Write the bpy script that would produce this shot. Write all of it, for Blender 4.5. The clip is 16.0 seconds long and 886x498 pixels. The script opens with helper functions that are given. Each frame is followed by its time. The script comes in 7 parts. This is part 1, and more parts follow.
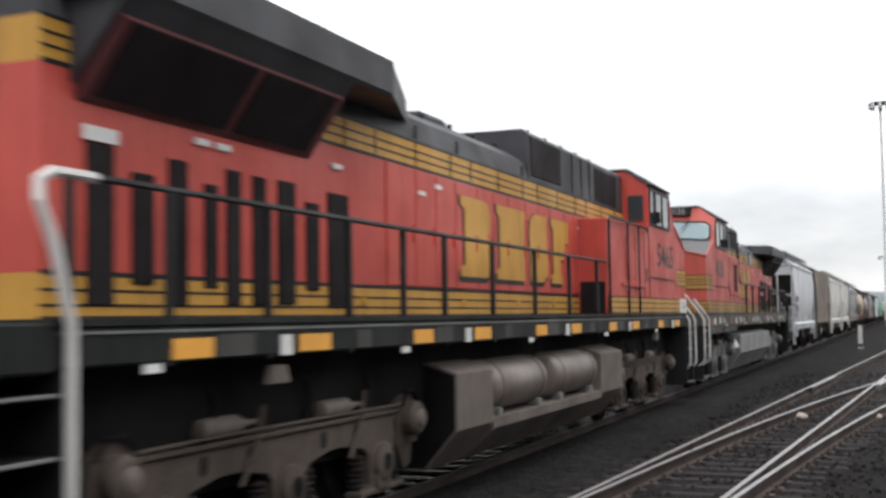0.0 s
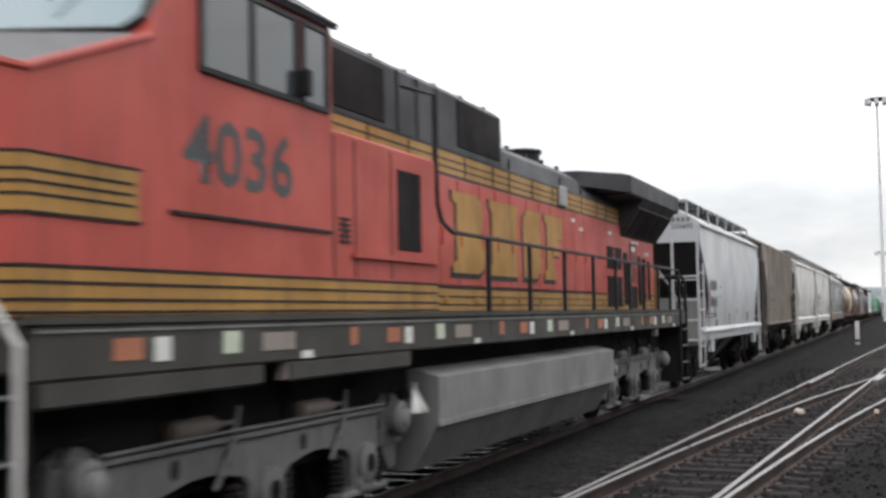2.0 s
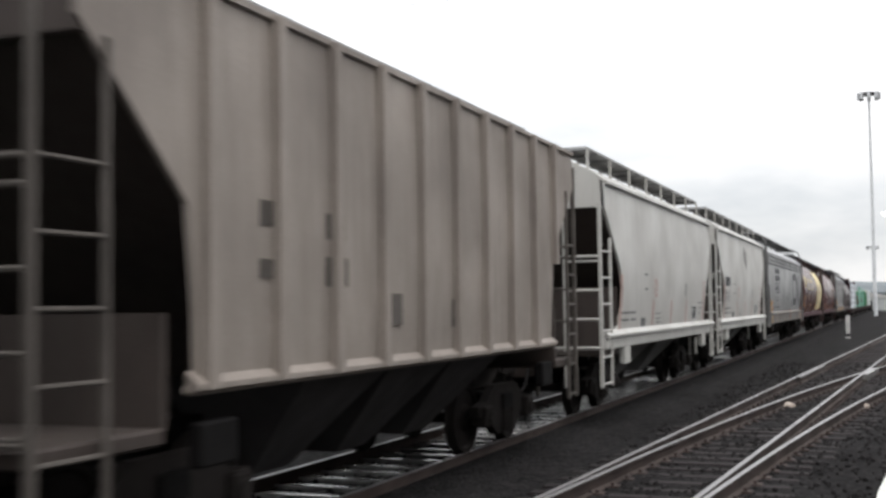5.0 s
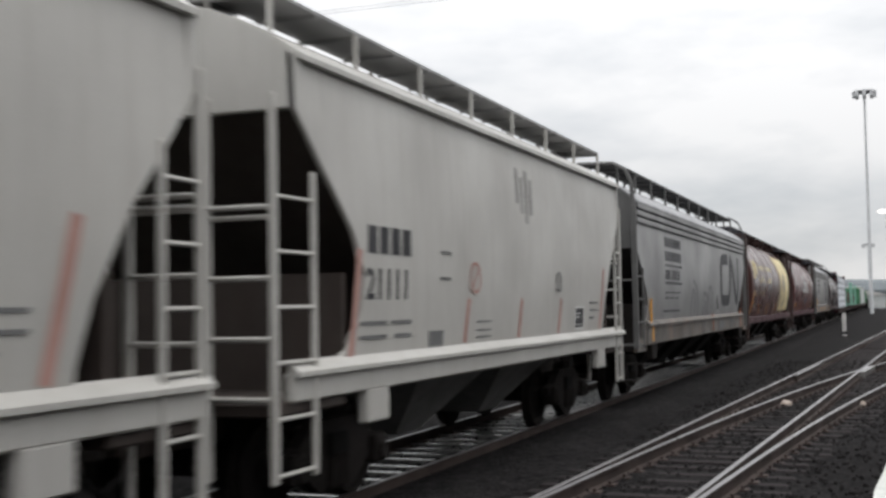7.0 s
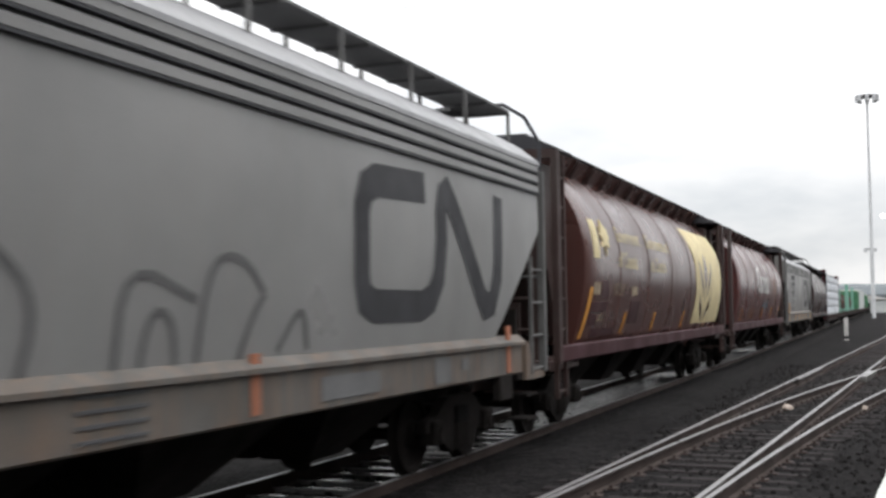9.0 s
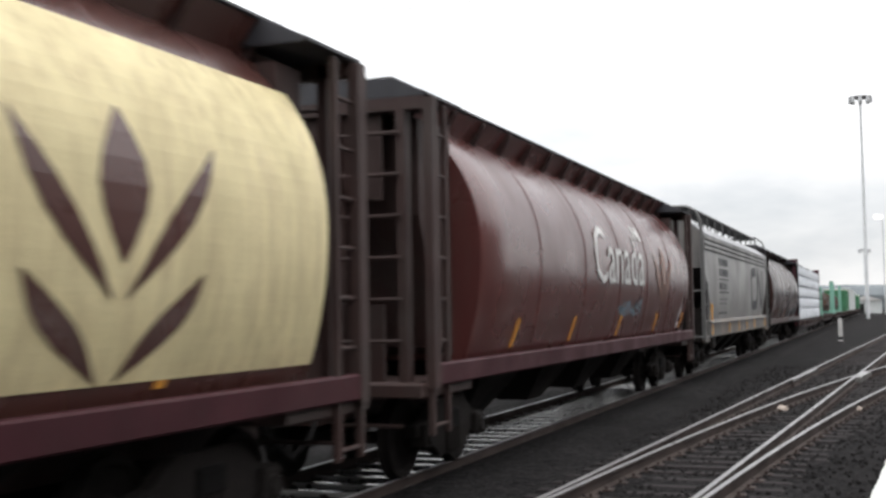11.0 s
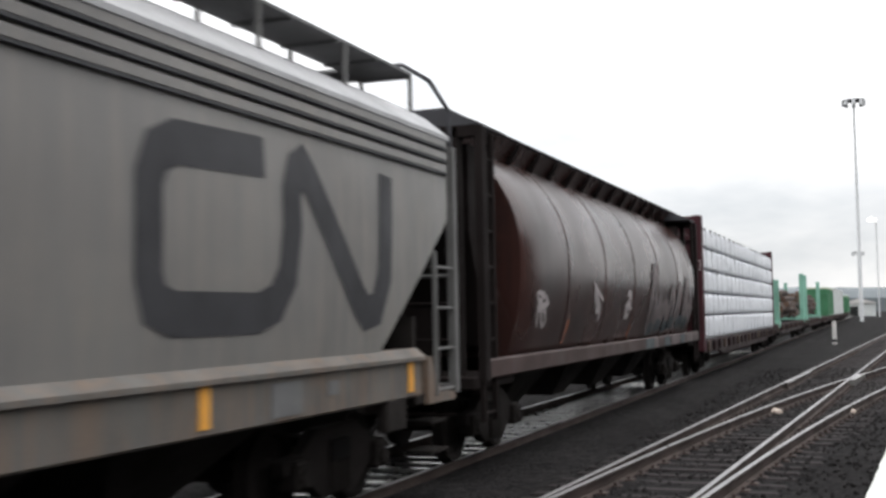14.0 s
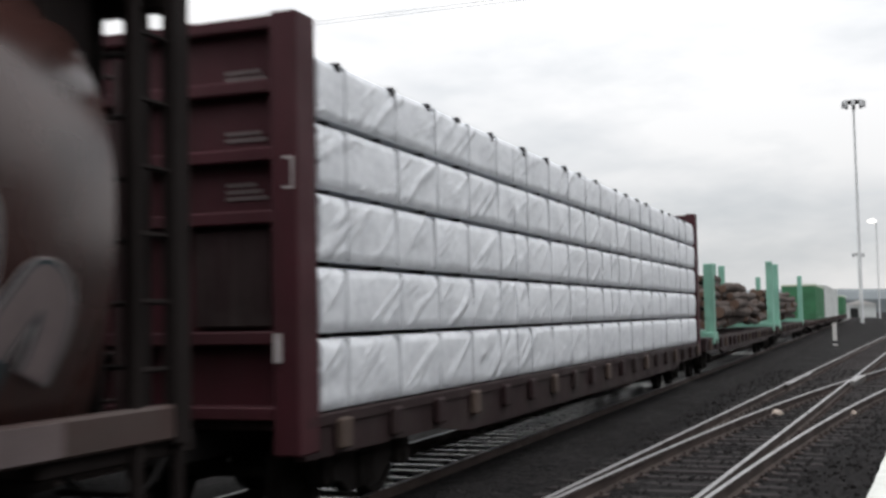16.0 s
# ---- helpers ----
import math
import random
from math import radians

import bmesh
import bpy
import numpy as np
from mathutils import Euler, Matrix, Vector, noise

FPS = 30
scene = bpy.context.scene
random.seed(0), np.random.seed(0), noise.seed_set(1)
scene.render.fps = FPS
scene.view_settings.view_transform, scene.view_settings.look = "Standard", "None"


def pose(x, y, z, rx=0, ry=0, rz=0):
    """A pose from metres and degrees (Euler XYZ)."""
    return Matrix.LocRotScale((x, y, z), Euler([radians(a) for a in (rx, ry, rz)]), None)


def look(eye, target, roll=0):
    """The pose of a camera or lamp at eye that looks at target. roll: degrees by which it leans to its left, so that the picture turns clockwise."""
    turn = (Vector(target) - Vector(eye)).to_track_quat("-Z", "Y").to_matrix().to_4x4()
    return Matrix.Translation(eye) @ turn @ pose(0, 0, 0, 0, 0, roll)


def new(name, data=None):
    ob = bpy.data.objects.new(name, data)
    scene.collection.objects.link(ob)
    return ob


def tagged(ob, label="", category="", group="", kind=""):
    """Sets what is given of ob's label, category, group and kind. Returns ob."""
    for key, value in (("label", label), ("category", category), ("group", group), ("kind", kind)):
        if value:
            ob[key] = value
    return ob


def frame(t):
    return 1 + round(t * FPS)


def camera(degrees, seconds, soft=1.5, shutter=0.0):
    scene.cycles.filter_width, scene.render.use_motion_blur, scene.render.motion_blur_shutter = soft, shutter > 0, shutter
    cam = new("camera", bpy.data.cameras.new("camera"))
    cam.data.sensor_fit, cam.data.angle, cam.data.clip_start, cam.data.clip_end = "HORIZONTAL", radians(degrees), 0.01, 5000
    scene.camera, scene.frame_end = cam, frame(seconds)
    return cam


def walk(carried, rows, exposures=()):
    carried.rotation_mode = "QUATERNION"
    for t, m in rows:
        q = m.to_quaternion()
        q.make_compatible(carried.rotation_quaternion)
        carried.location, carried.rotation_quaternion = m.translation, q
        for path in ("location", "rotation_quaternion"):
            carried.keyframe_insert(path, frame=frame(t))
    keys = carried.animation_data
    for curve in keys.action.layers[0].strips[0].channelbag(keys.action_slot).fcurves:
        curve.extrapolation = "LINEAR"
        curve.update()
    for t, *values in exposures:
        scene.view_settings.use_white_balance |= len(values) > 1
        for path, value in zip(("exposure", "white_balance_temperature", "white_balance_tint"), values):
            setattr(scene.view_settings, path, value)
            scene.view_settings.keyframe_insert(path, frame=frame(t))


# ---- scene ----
cam = camera(42.0, 16.0, soft=3.0, shutter=0.3)
EYE = (0.0, 0.0, 1.91)          # the rails' top is at z = 0
# seconds, yaw, pitch, roll
TURN = [
    (0.0, 21.79, 3.43, 0.87), (0.5, 21.66, 3.50, 1.00), (1.0, 21.57, 3.41, 1.05), (1.5, 21.62, 3.29, 1.06),
    (2.0, 21.66, 3.27, 1.03), (2.5, 21.59, 3.21, 0.90), (3.0, 21.47, 3.18, 0.81), (3.5, 21.30, 3.12, 0.75),
    (4.0, 21.20, 3.03, 0.74), (4.5, 21.21, 2.93, 0.76), (5.0, 21.26, 2.90, 0.80), (6.2, 21.17, 2.88, 0.95),
    (7.5, 21.08, 2.87, 1.05), (8.0, 21.13, 2.87, 0.96), (8.5, 21.19, 2.92, 0.86), (9.0, 21.18, 3.01, 0.80),
    (9.5, 21.13, 3.06, 0.82), (10.0, 21.04, 3.08, 0.86), (11.2, 20.90, 3.12, 1.02), (12.5, 20.75, 3.14, 1.16),
    (13.0, 20.64, 3.13, 1.20), (13.5, 20.59, 3.19, 1.17), (14.0, 20.65, 3.28, 1.10), (14.5, 20.73, 3.38, 1.06),
    (15.0, 20.79, 3.43, 1.05), (15.5, 20.77, 3.43, 1.06), (16.0, 20.66, 3.38, 1.18)]
walk(cam, [(t, pose(*EYE, 90 + p, r, y)) for t, y, p, r in TURN],
     [(0.0, -0.04), (3.4, -0.03), (4.0, -0.50), (4.5, -0.46), (5.0, -0.10), (7.5, -0.48), (8.0, -0.42), (8.6, -0.20), (9.5, -0.10), (14.5, -0.06), (15.4, -0.10), (16.0, -0.40)])

# ---- light: an overcast day ----
world = bpy.data.worlds.new("overcast_sky")
scene.world = world
world.use_nodes = True
wn, wl = world.node_tree.nodes, world.node_tree.links
bg = wn["Background"]
sky = wn.new("ShaderNodeTexSky")
sky.sky_type, sky.sun_disc, sky.sun_elevation, sky.sun_rotation = "NISHITA", False, radians(50), radians(140)
sky_dim = wn.new("ShaderNodeVectorMath")
sky_dim.operation = "SCALE"
sky_dim.inputs["Scale"].default_value = 0.10
wl.new(sky.outputs[0], sky_dim.inputs[0])
tc = wn.new("ShaderNodeTexCoord")
mp = wn.new("ShaderNodeMapping")
mp.inputs["Scale"].default_value = (1.0, 1.0, 3.2)
wl.new(tc.outputs["Generated"], mp.inputs[0])
cl = wn.new("ShaderNodeTexNoise")
cl.inputs["Scale"].default_value, cl.inputs["Detail"].default_value, cl.inputs["Roughness"].default_value = 3.0, 6.0, 0.55
wl.new(mp.outputs[0], cl.inputs["Vector"])
ramp = wn.new("ShaderNodeValToRGB")
ramp.color_ramp.elements[0].position, ramp.color_ramp.elements[0].color = 0.33, (0.89, 0.925, 0.965, 1)
ramp.color_ramp.elements[1].position, ramp.color_ramp.elements[1].color = 0.56, (1.32, 1.31, 1.31, 1)
wl.new(cl.outputs["Fac"], ramp.inputs[0])
mx = wn.new("ShaderNodeMix")
mx.data_type = "RGBA"
mx.inputs["Factor"].default_value = 0.9
wl.new(sky_dim.outputs[0], mx.inputs["A"])
wl.new(ramp.outputs[0], mx.inputs["B"])
# an overcast dome is brighter overhead than along the horizon
sep = wn.new("ShaderNodeSeparateXYZ")
wl.new(tc.outputs["Generated"], sep.inputs[0])
dome = wn.new("ShaderNodeMapRange")
for slot, value in zip(range(1, 5), (0.05, 0.9, 0.86, 2.45)):
    dome.inputs[slot].default_value = value
wl.new(sep.outputs["Z"], dome.inputs[0])
lift = wn.new("ShaderNodeVectorMath")
lift.operation = "SCALE"
wl.new(mx.outputs["Result"], lift.inputs[0])
wl.new(dome.outputs[0], lift.inputs["Scale"])
wl.new(lift.outputs[0], bg.inputs["Color"])
bg.inputs["Strength"].default_value = 1.0
sun = new("sun", bpy.data.lights.new("sun", "SUN"))
sun.data.energy, sun.data.angle, sun.data.color = 0.8, radians(25), (1.0, 0.97, 0.93)
sun.matrix_world = look((10, -8, 40), (0, 0, 0))


# ---- materials ----
def nodes_of(m):
    m.use_nodes = True
    return m.node_tree.nodes, m.node_tree.links


def mat(name, col, rough=0.6, metal=0.0, var=0.25, scale=1.3, dirt=(0.05, 0.045, 0.04), streak=0.0, fine=0.25, bump=0.15, grain=40.0, spec=0.4, patch=0.0):
    """Painted or raw surface: large mottling, fine grain, vertical streaks of dirt and soft relief."""
    m = bpy.data.materials.new(name)
    n, l = nodes_of(m)
    b = n["Principled BSDF"]
    b.inputs["Roughness"].default_value, b.inputs["Metallic"].default_value = rough, metal
    b.inputs["Specular IOR Level"].default_value = spec
    c = n.new("ShaderNodeTexCoord")

    def noise_at(scale_xyz, sc, det=5.0):
        p = n.new("ShaderNodeMapping")
        p.inputs["Scale"].default_value = scale_xyz
        l.new(c.outputs["Object"], p.inputs[0])
        t = n.new("ShaderNodeTexNoise")
        t.inputs["Scale"].default_value, t.inputs["Detail"].default_value = sc, det
        l.new(p.outputs[0], t.inputs["Vector"])
        return t

    def ranged(src, lo, hi, a, z):
        r = n.new("ShaderNodeMapRange")
        r.inputs[1].default_value, r.inputs[2].default_value, r.inputs[3].default_value, r.inputs[4].default_value = lo, hi, a, z
        l.new(src, r.inputs[0])
        return r.outputs[0]

    def blend(fac, a, bcol, mode="MIX"):
        x = n.new("ShaderNodeMix")
        x.data_type, x.blend_type = "RGBA", mode
        l.new(fac, x.inputs["Factor"])
        if not isinstance(a, tuple):
            l.new(a, x.inputs["A"])
        else:
            x.inputs["A"].default_value = (*a, 1)
        x.inputs["B"].default_value = (*bcol, 1)
        return x.outputs["Result"]
    big = noise_at((1, 1, 1), scale)
    small = noise_at((1, 1, 1), grain)
    dark = tuple(v * (1 - var) for v in col)
    colour = blend(ranged(big.outputs["Fac"], 0.35, 0.68, 0, 1), col, dark)
    colour = blend(ranged(small.outputs["Fac"], 0.4, 0.75, 0, fine), colour, tuple(v * 0.45 for v in col))
    if streak:
        s = noise_at((5, 5, 0.35), 2.2, 6.0)
        colour = blend(ranged(s.outputs["Fac"], 0.46, 0.74, 0, streak), colour, dirt)
    if patch:
        s = noise_at((1, 1, 1.6), 0.9, 8.0)
        colour = blend(ranged(s.outputs["Fac"], 0.52, 0.66, 0, patch), colour, dirt)
    l.new(colour, b.inputs["Base Color"])
    r = ranged(big.outputs["Fac"], 0.3, 0.7, max(0.05, rough - 0.1), min(1, rough + 0.12))
    l.new(r, b.inputs["Roughness"])
    if bump:
        bp = n.new("ShaderNodeBump")
        bp.inputs["Strength"].default_value, bp.inputs["Distance"].default_value = bump, 0.02
        l.new(small.outputs["Fac"], bp.inputs["Height"])
        l.new(bp.outputs[0], b.inputs["Normal"])
    return m


def glow(name, col, power):
    m = bpy.data.materials.new(name)
    n, l = nodes_of(m)
    b = n["Principled BSDF"]
    b.inputs["Emission Color"].default_value, b.inputs["Emission Strength"].default_value = (*col, 1), power
    return m


ORANGE = mat("loco_orange", (0.5322, 0.07056, 0.05184), 0.5, var=0.2, streak=0.3, dirt=(0.16, 0.03, 0.025), fine=0.14, bump=0.05, patch=0.12)
ORANGE_DULL = mat("loco_orange_faded", (0.4516, 0.0765, 0.05906), 0.55, var=0.18, streak=0.25, fine=0.15, bump=0.05)
YELLOW = mat("loco_yellow", (0.5704, 0.2944, 0.046), 0.55, var=0.2, streak=0.3, fine=0.15, bump=0.05)
YELLOW_DULL = mat("loco_yellow_grimy", (0.4136, 0.22, 0.0528), 0.6, var=0.3, streak=0.4, bump=0.05)
BLACKPAINT = mat("black_paint", (0.019, 0.019, 0.021), 0.5, var=0.3, fine=0.2, bump=0.06, spec=0.2)
ROOFBLACK = mat("sooty_roof", (0.045, 0.045, 0.052), 0.6, var=0.35, streak=0.2, bump=0.08)
SILLGREY = mat("sill_dark_green_grey", (0.019, 0.021, 0.0205), 0.6, var=0.3, streak=0.3, bump=0.1, spec=0.15)
SILLDULL = mat("sill_dusty", (0.057, 0.054, 0.048), 0.7, var=0.3, streak=0.3, bump=0.1)
# grime, made darker still to include the shade beneath the train
UNDER = mat("underframe_grime_and_shade", (0.0115, 0.0105, 0.0105), 0.85, var=0.4, bump=0.3, spec=0.1)
TRUCKBROWN = mat("truck_brown_dust", (0.105, 0.084, 0.072), 0.85, var=0.5, streak=0.4, bump=0.35, grain=18, spec=0.2)
TRUCKGREY = mat("truck_grey_paint", (0.16, 0.156, 0.156), 0.75, var=0.35, streak=0.35, bump=0.2, grain=18)
TRUCKDARK = mat("truck_rusty_dark", (0.026, 0.0225, 0.021), 0.85, var=0.5, bump=0.35, grain=18, spec=0.1)
STEEL = mat("worn_steel", (0.33, 0.32, 0.31), 0.35, 0.9, var=0.2, bump=0.05)
RAILTOP = mat("polished_rail_head", (0.272, 0.2618, 0.2652), 0.36, 0.6, var=0.15, bump=0.03)
RAILRUST = mat("rail_rust", (0.045, 0.029, 0.024), 0.85, var=0.4, bump=0.2)
WHITEPAINT = mat("white_rail_paint", (0.62, 0.60, 0.58), 0.55, var=0.2, streak=0.2, bump=0.05)
TANKGREY = mat("fuel_tank_grey", (0.2154, 0.2154, 0.2124), 0.6, var=0.25, streak=0.55, dirt=(0.12, 0.11, 0.10), bump=0.1)
TANKBROWN = mat("fuel_tank_dusty", (0.15, 0.123, 0.108), 0.65, var=0.35, streak=0.4, bump=0.12)
SCREEN = mat("radiator_screen", (0.021, 0.017, 0.0185), 0.7, var=0.4, grain=90, fine=0.5, bump=0.4, spec=0.1)
WHITEMARK = mat("white_stencil", (0.68, 0.68, 0.66), 0.6, var=0.15, fine=0.2)
BLACKMARK = mat("black_stencil", (0.035, 0.035, 0.04), 0.6, var=0.3, fine=0.2)
DARKMARK = mat("faded_black_stencil", (0.075, 0.075, 0.08), 0.6, var=0.3, fine=0.2)
GREYMARK = mat("grey_stencil", (0.17, 0.17, 0.17), 0.7, var=0.3, fine=0.3)
REDMARK = mat("reflector_red_faded", (0.47, 0.27, 0.23), 0.6, var=0.25, fine=0.2)
AMBERMARK = mat("reflector_amber", (0.80, 0.38, 0.06), 0.5, var=0.2, fine=0.1)
CREAMMARK = mat("cream_marking", (0.792, 0.682, 0.396), 0.6, var=0.2, streak=0.35, dirt=(0.2, 0.1, 0.06))
SALMONMARK = mat("faded_orange_marking", (0.42, 0.16, 0.09), 0.6, var=0.25, fine=0.2)
HOP_WHITE = mat("hopper_pale_grey", (0.44, 0.454, 0.47), 0.36, var=0.10, scale=0.8, streak=0.13, dirt=(0.30, 0.30, 0.30), fine=0.06, bump=0.04)
# bay grey, black and brown hold the shade of recessed ends and outlets
HOP_SHADE = mat("hopper_bay_shade_grey", (0.19, 0.19, 0.184), 0.65, var=0.2, streak=0.3, fine=0.1)
HOP_BLACK = mat("hopper_bay_shade_black", (0.06, 0.056, 0.056), 0.7, var=0.3, streak=0.2, spec=0.1)
HOP_TAN = mat("hopper_dusty_tan", (0.315, 0.272, 0.24), 0.6, var=0.32, scale=0.7, streak=0.45, dirt=(0.16, 0.135, 0.12), bump=0.1, patch=0.25)
HOP_BROWN = mat("hopper_red_brown_shaded", (0.046, 0.034, 0.029), 0.75, var=0.3, streak=0.3)
HOP_BEIGE = mat("hopper_off_white", (0.49, 0.478, 0.448), 0.4, var=0.14, scale=0.8, streak=0.25, dirt=(0.30, 0.27, 0.24), fine=0.08, bump=0.05)
HOP_GREY = mat("hopper_mid_grey", (0.238, 0.236, 0.233), 0.36, var=0.22, scale=0.6, streak=0.4, dirt=(0.22, 0.21, 0.20), fine=0.1, bump=0.06, patch=0.15)
HOP_GREYW = mat("hopper_warm_grey", (0.185, 0.178, 0.171), 0.38, var=0.24, scale=0.6, streak=0.45, dirt=(0.24, 0.215, 0.19), fine=0.1, bump=0.06, patch=0.2)
SKIRT = mat("sill_rust_stained_grey", (0.125, 0.118, 0.109), 0.6, var=0.3, streak=0.35, dirt=(0.28, 0.15, 0.075), patch=0.2)
GRAIN_RED = mat("grain_car_red_brown", (0.092, 0.036, 0.030), 0.28, var=0.25, scale=0.7, streak=0.35, dirt=(0.085, 0.05, 0.042), fine=0.1, bump=0.06, patch=0.3, spec=0.6)
GRAIN_RED2 = mat("grain_car_dull_red", (0.102, 0.029, 0.0265), 0.28, var=0.25, scale=0.7, streak=0.3, dirt=(0.10, 0.06, 0.05), fine=0.1, bump=0.06, patch=0.25, spec=0.6)
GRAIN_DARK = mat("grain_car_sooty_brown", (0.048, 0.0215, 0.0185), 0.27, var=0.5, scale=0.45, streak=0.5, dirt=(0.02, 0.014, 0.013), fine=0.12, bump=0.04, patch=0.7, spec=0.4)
GRAIN_END = mat("grain_car_end_brown", (0.04624, 0.02312, 0.0204), 0.65, var=0.3, streak=0.35, patch=0.3)
GRAIN_ENDDARK = mat("grain_car_end_sooty", (0.017, 0.0135, 0.013), 0.8, var=0.3, streak=0.25, dirt=(0.02, 0.016, 0.015), patch=0.3, spec=0.06)
MAROON = mat("flatcar_maroon", (0.052, 0.0125, 0.0175), 0.6, var=0.3, streak=0.3, dirt=(0.04, 0.018, 0.019), patch=0.25, spec=0.2)
MAROON_DK = mat("flatcar_maroon_grimy", (0.024, 0.0115, 0.0125), 0.75, var=0.35, streak=0.3, patch=0.3, spec=0.2)
WOODBEAM = mat("weathered_blocks", (0.07, 0.046, 0.036), 0.8, var=0.4, streak=0.2)
GREENPOST = mat("pale_green_stakes", (0.19, 0.40, 0.31), 0.6, var=0.2, streak=0.25)
GREENBOX = mat("green_container", (0.035, 0.16, 0.07), 0.6, var=0.2, streak=0.3)
PALEBOX = mat("pale_container", (0.55, 0.57, 0.56), 0.6, var=0.15, streak=0.25)
BARK = mat("log_bark", (0.065, 0.043, 0.034), 0.9, var=0.5, bump=0.6, grain=14)
LOGEND = mat("log_cut_end", (0.13, 0.08, 0.058), 0.85, var=0.3)
TIEWOOD = mat("creosoted_tie", (0.036, 0.031, 0.031), 0.85, var=0.4, bump=0.3, spec=0.1)
TIECONC = mat("concrete_tie", (0.27, 0.264, 0.26), 0.17, spec=1.0, var=0.2, scale=3, fine=0.1, bump=0.02)
STONE = mat("ballast_stone", (0.0315, 0.02925, 0.02925), 0.9, var=0.5, scale=5, bump=0.3, spec=0.1)
PALESTONE = mat("pale_stone", (0.50, 0.42, 0.36), 0.85, var=0.3, scale=9)
WHITEWOOD = mat("white_painted_concrete", (0.66, 0.67, 0.64), 0.7, var=0.2, scale=5, streak=0.3, dirt=(0.25, 0.30, 0.20), bump=0.2)
MASTGREY = mat("galvanised_mast", (0.62, 0.63, 0.64), 0.6, 0.0, var=0.15)
FARTREE = mat("far_foliage", (0.055, 0.07, 0.055), 0.9, var=0.4, scale=0.6)
GLAREGREY = mat("anti_glare_grey", (0.11, 0.11, 0.115), 0.7, var=0.2)
GRATEPALE = mat("pale_grating", (0.34, 0.34, 0.34), 0.7, var=0.2)
GRATEGREY = mat("grey_grating", (0.12, 0.12, 0.12), 0.7, var=0.2)
GREYSTRAP = mat("grey_strap", (0.47, 0.485, 0.51), 0.5, var=0.1)
CREAMTOP = mat("cream_top_rail", (0.55, 0.60, 0.48), 0.6, var=0.15)
BLUECHIP = mat("blue_grey_paint_marks", (0.12, 0.16, 0.26), 0.7, var=0.2)
HAZETREE = mat("ridge_with_painted_haze", (0.17, 0.19, 0.20), 0.95, var=0.2, scale=0.02, bump=0)
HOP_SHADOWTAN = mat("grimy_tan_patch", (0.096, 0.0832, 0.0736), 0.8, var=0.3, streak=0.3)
SCRAWLBLUE = mat("spray_paint_blue_grey", (0.20, 0.28, 0.33), 0.6, var=0.3)
SCRAWLGREY = mat("spray_paint_pale", (0.40, 0.36, 0.36), 0.6, var=0.35)
SILLPINK = mat("sprayed_sill_dull_pink", (0.12, 0.092, 0.092), 0.6, var=0.3)
SMUDGE = mat("rubbed_grey_smudge", (0.35, 0.342, 0.325), 0.7, var=0.2, streak=0.3)
HOP_POST = mat("hopper_post_grey", (0.14, 0.138, 0.136), 0.6, var=0.3, streak=0.3)
WHEATFADE = mat("faded_wheat_mark", (0.25, 0.115, 0.075), 0.45, var=0.25, streak=0.3, spec=0.8)
# roof grey lifted so that it carries the sky's highlight
PALEROOF = mat("hopper_roof_with_highlight", (0.36, 0.36, 0.37), 0.4, var=0.2, streak=0.2, fine=0.1)
CREAMFADE = mat("faded_cream_stencil", (0.36, 0.29, 0.20), 0.7, var=0.3, fine=0.3)
DARKRED = mat("repainted_dark_red", (0.055, 0.015, 0.018), 0.5, var=0.25)
# body red darkened to hold the shade under the radiator wing
SCREENRED = mat("shaded_red_frame", (0.13, 0.03, 0.033), 0.6, var=0.3, streak=0.3)
SCRAWLPINK = mat("spray_paint_dusty_pink", (0.17, 0.135, 0.135), 0.55, var=0.35)
SCRAWLTEAL = mat("spray_paint_dark_teal", (0.028, 0.045, 0.052), 0.55, var=0.3)
SCRAWLDARK = mat("spray_paint_dark_grey", (0.10, 0.10, 0.105), 0.6, var=0.3)
for glossy in (GRAIN_RED, GRAIN_RED2, WHEATFADE):
    shader = glossy.node_tree.nodes["Principled BSDF"]
    shader.inputs["Coat Weight"].default_value, shader.inputs["Coat Roughness"].default_value = 0.14, 0.2
DOORRED = mat("sooty_door_red", (0.22, 0.035, 0.035), 0.6, var=0.55, scale=5, streak=0.5, dirt=(0.05, 0.02, 0.02), patch=0.5)
SCRAWLSOFT = mat("spray_paint_faint", (0.115, 0.113, 0.113), 0.5, var=0.3)
BLOCKWALL = mat("unseen_wall_brown_grey", (0.10, 0.095, 0.09), 0.7, var=0.25, streak=0.4)
OCHRE = mat("ochre_rail_paint", (0.25, 0.13, 0.03), 0.6, var=0.25, streak=0.3)
RESERVOIR = mat("dusty_reservoir", (0.17, 0.14, 0.122), 0.42, var=0.3, streak=0.3, bump=0.06)
LAMPGLOW = glow("lit_lamp", (1.0, 0.93, 0.88), 3.0)


def pane_mat(name, tint):
    m = bpy.data.materials.new(name)
    n, l = nodes_of(m)
    b = n["Principled BSDF"]
    b.inputs["Base Color"].default_value = (*tint, 1)
    b.inputs["Roughness"].default_value, b.inputs["Specular IOR Level"].default_value = 0.06, 0.9
    return m


PANE = pane_mat("cab_glass", (0.04, 0.05, 0.055))
# windshield base colour includes the bluish reflection of the sky
WINDSHIELD = pane_mat("sky_tinted_windshield", (0.13, 0.19, 0.21))


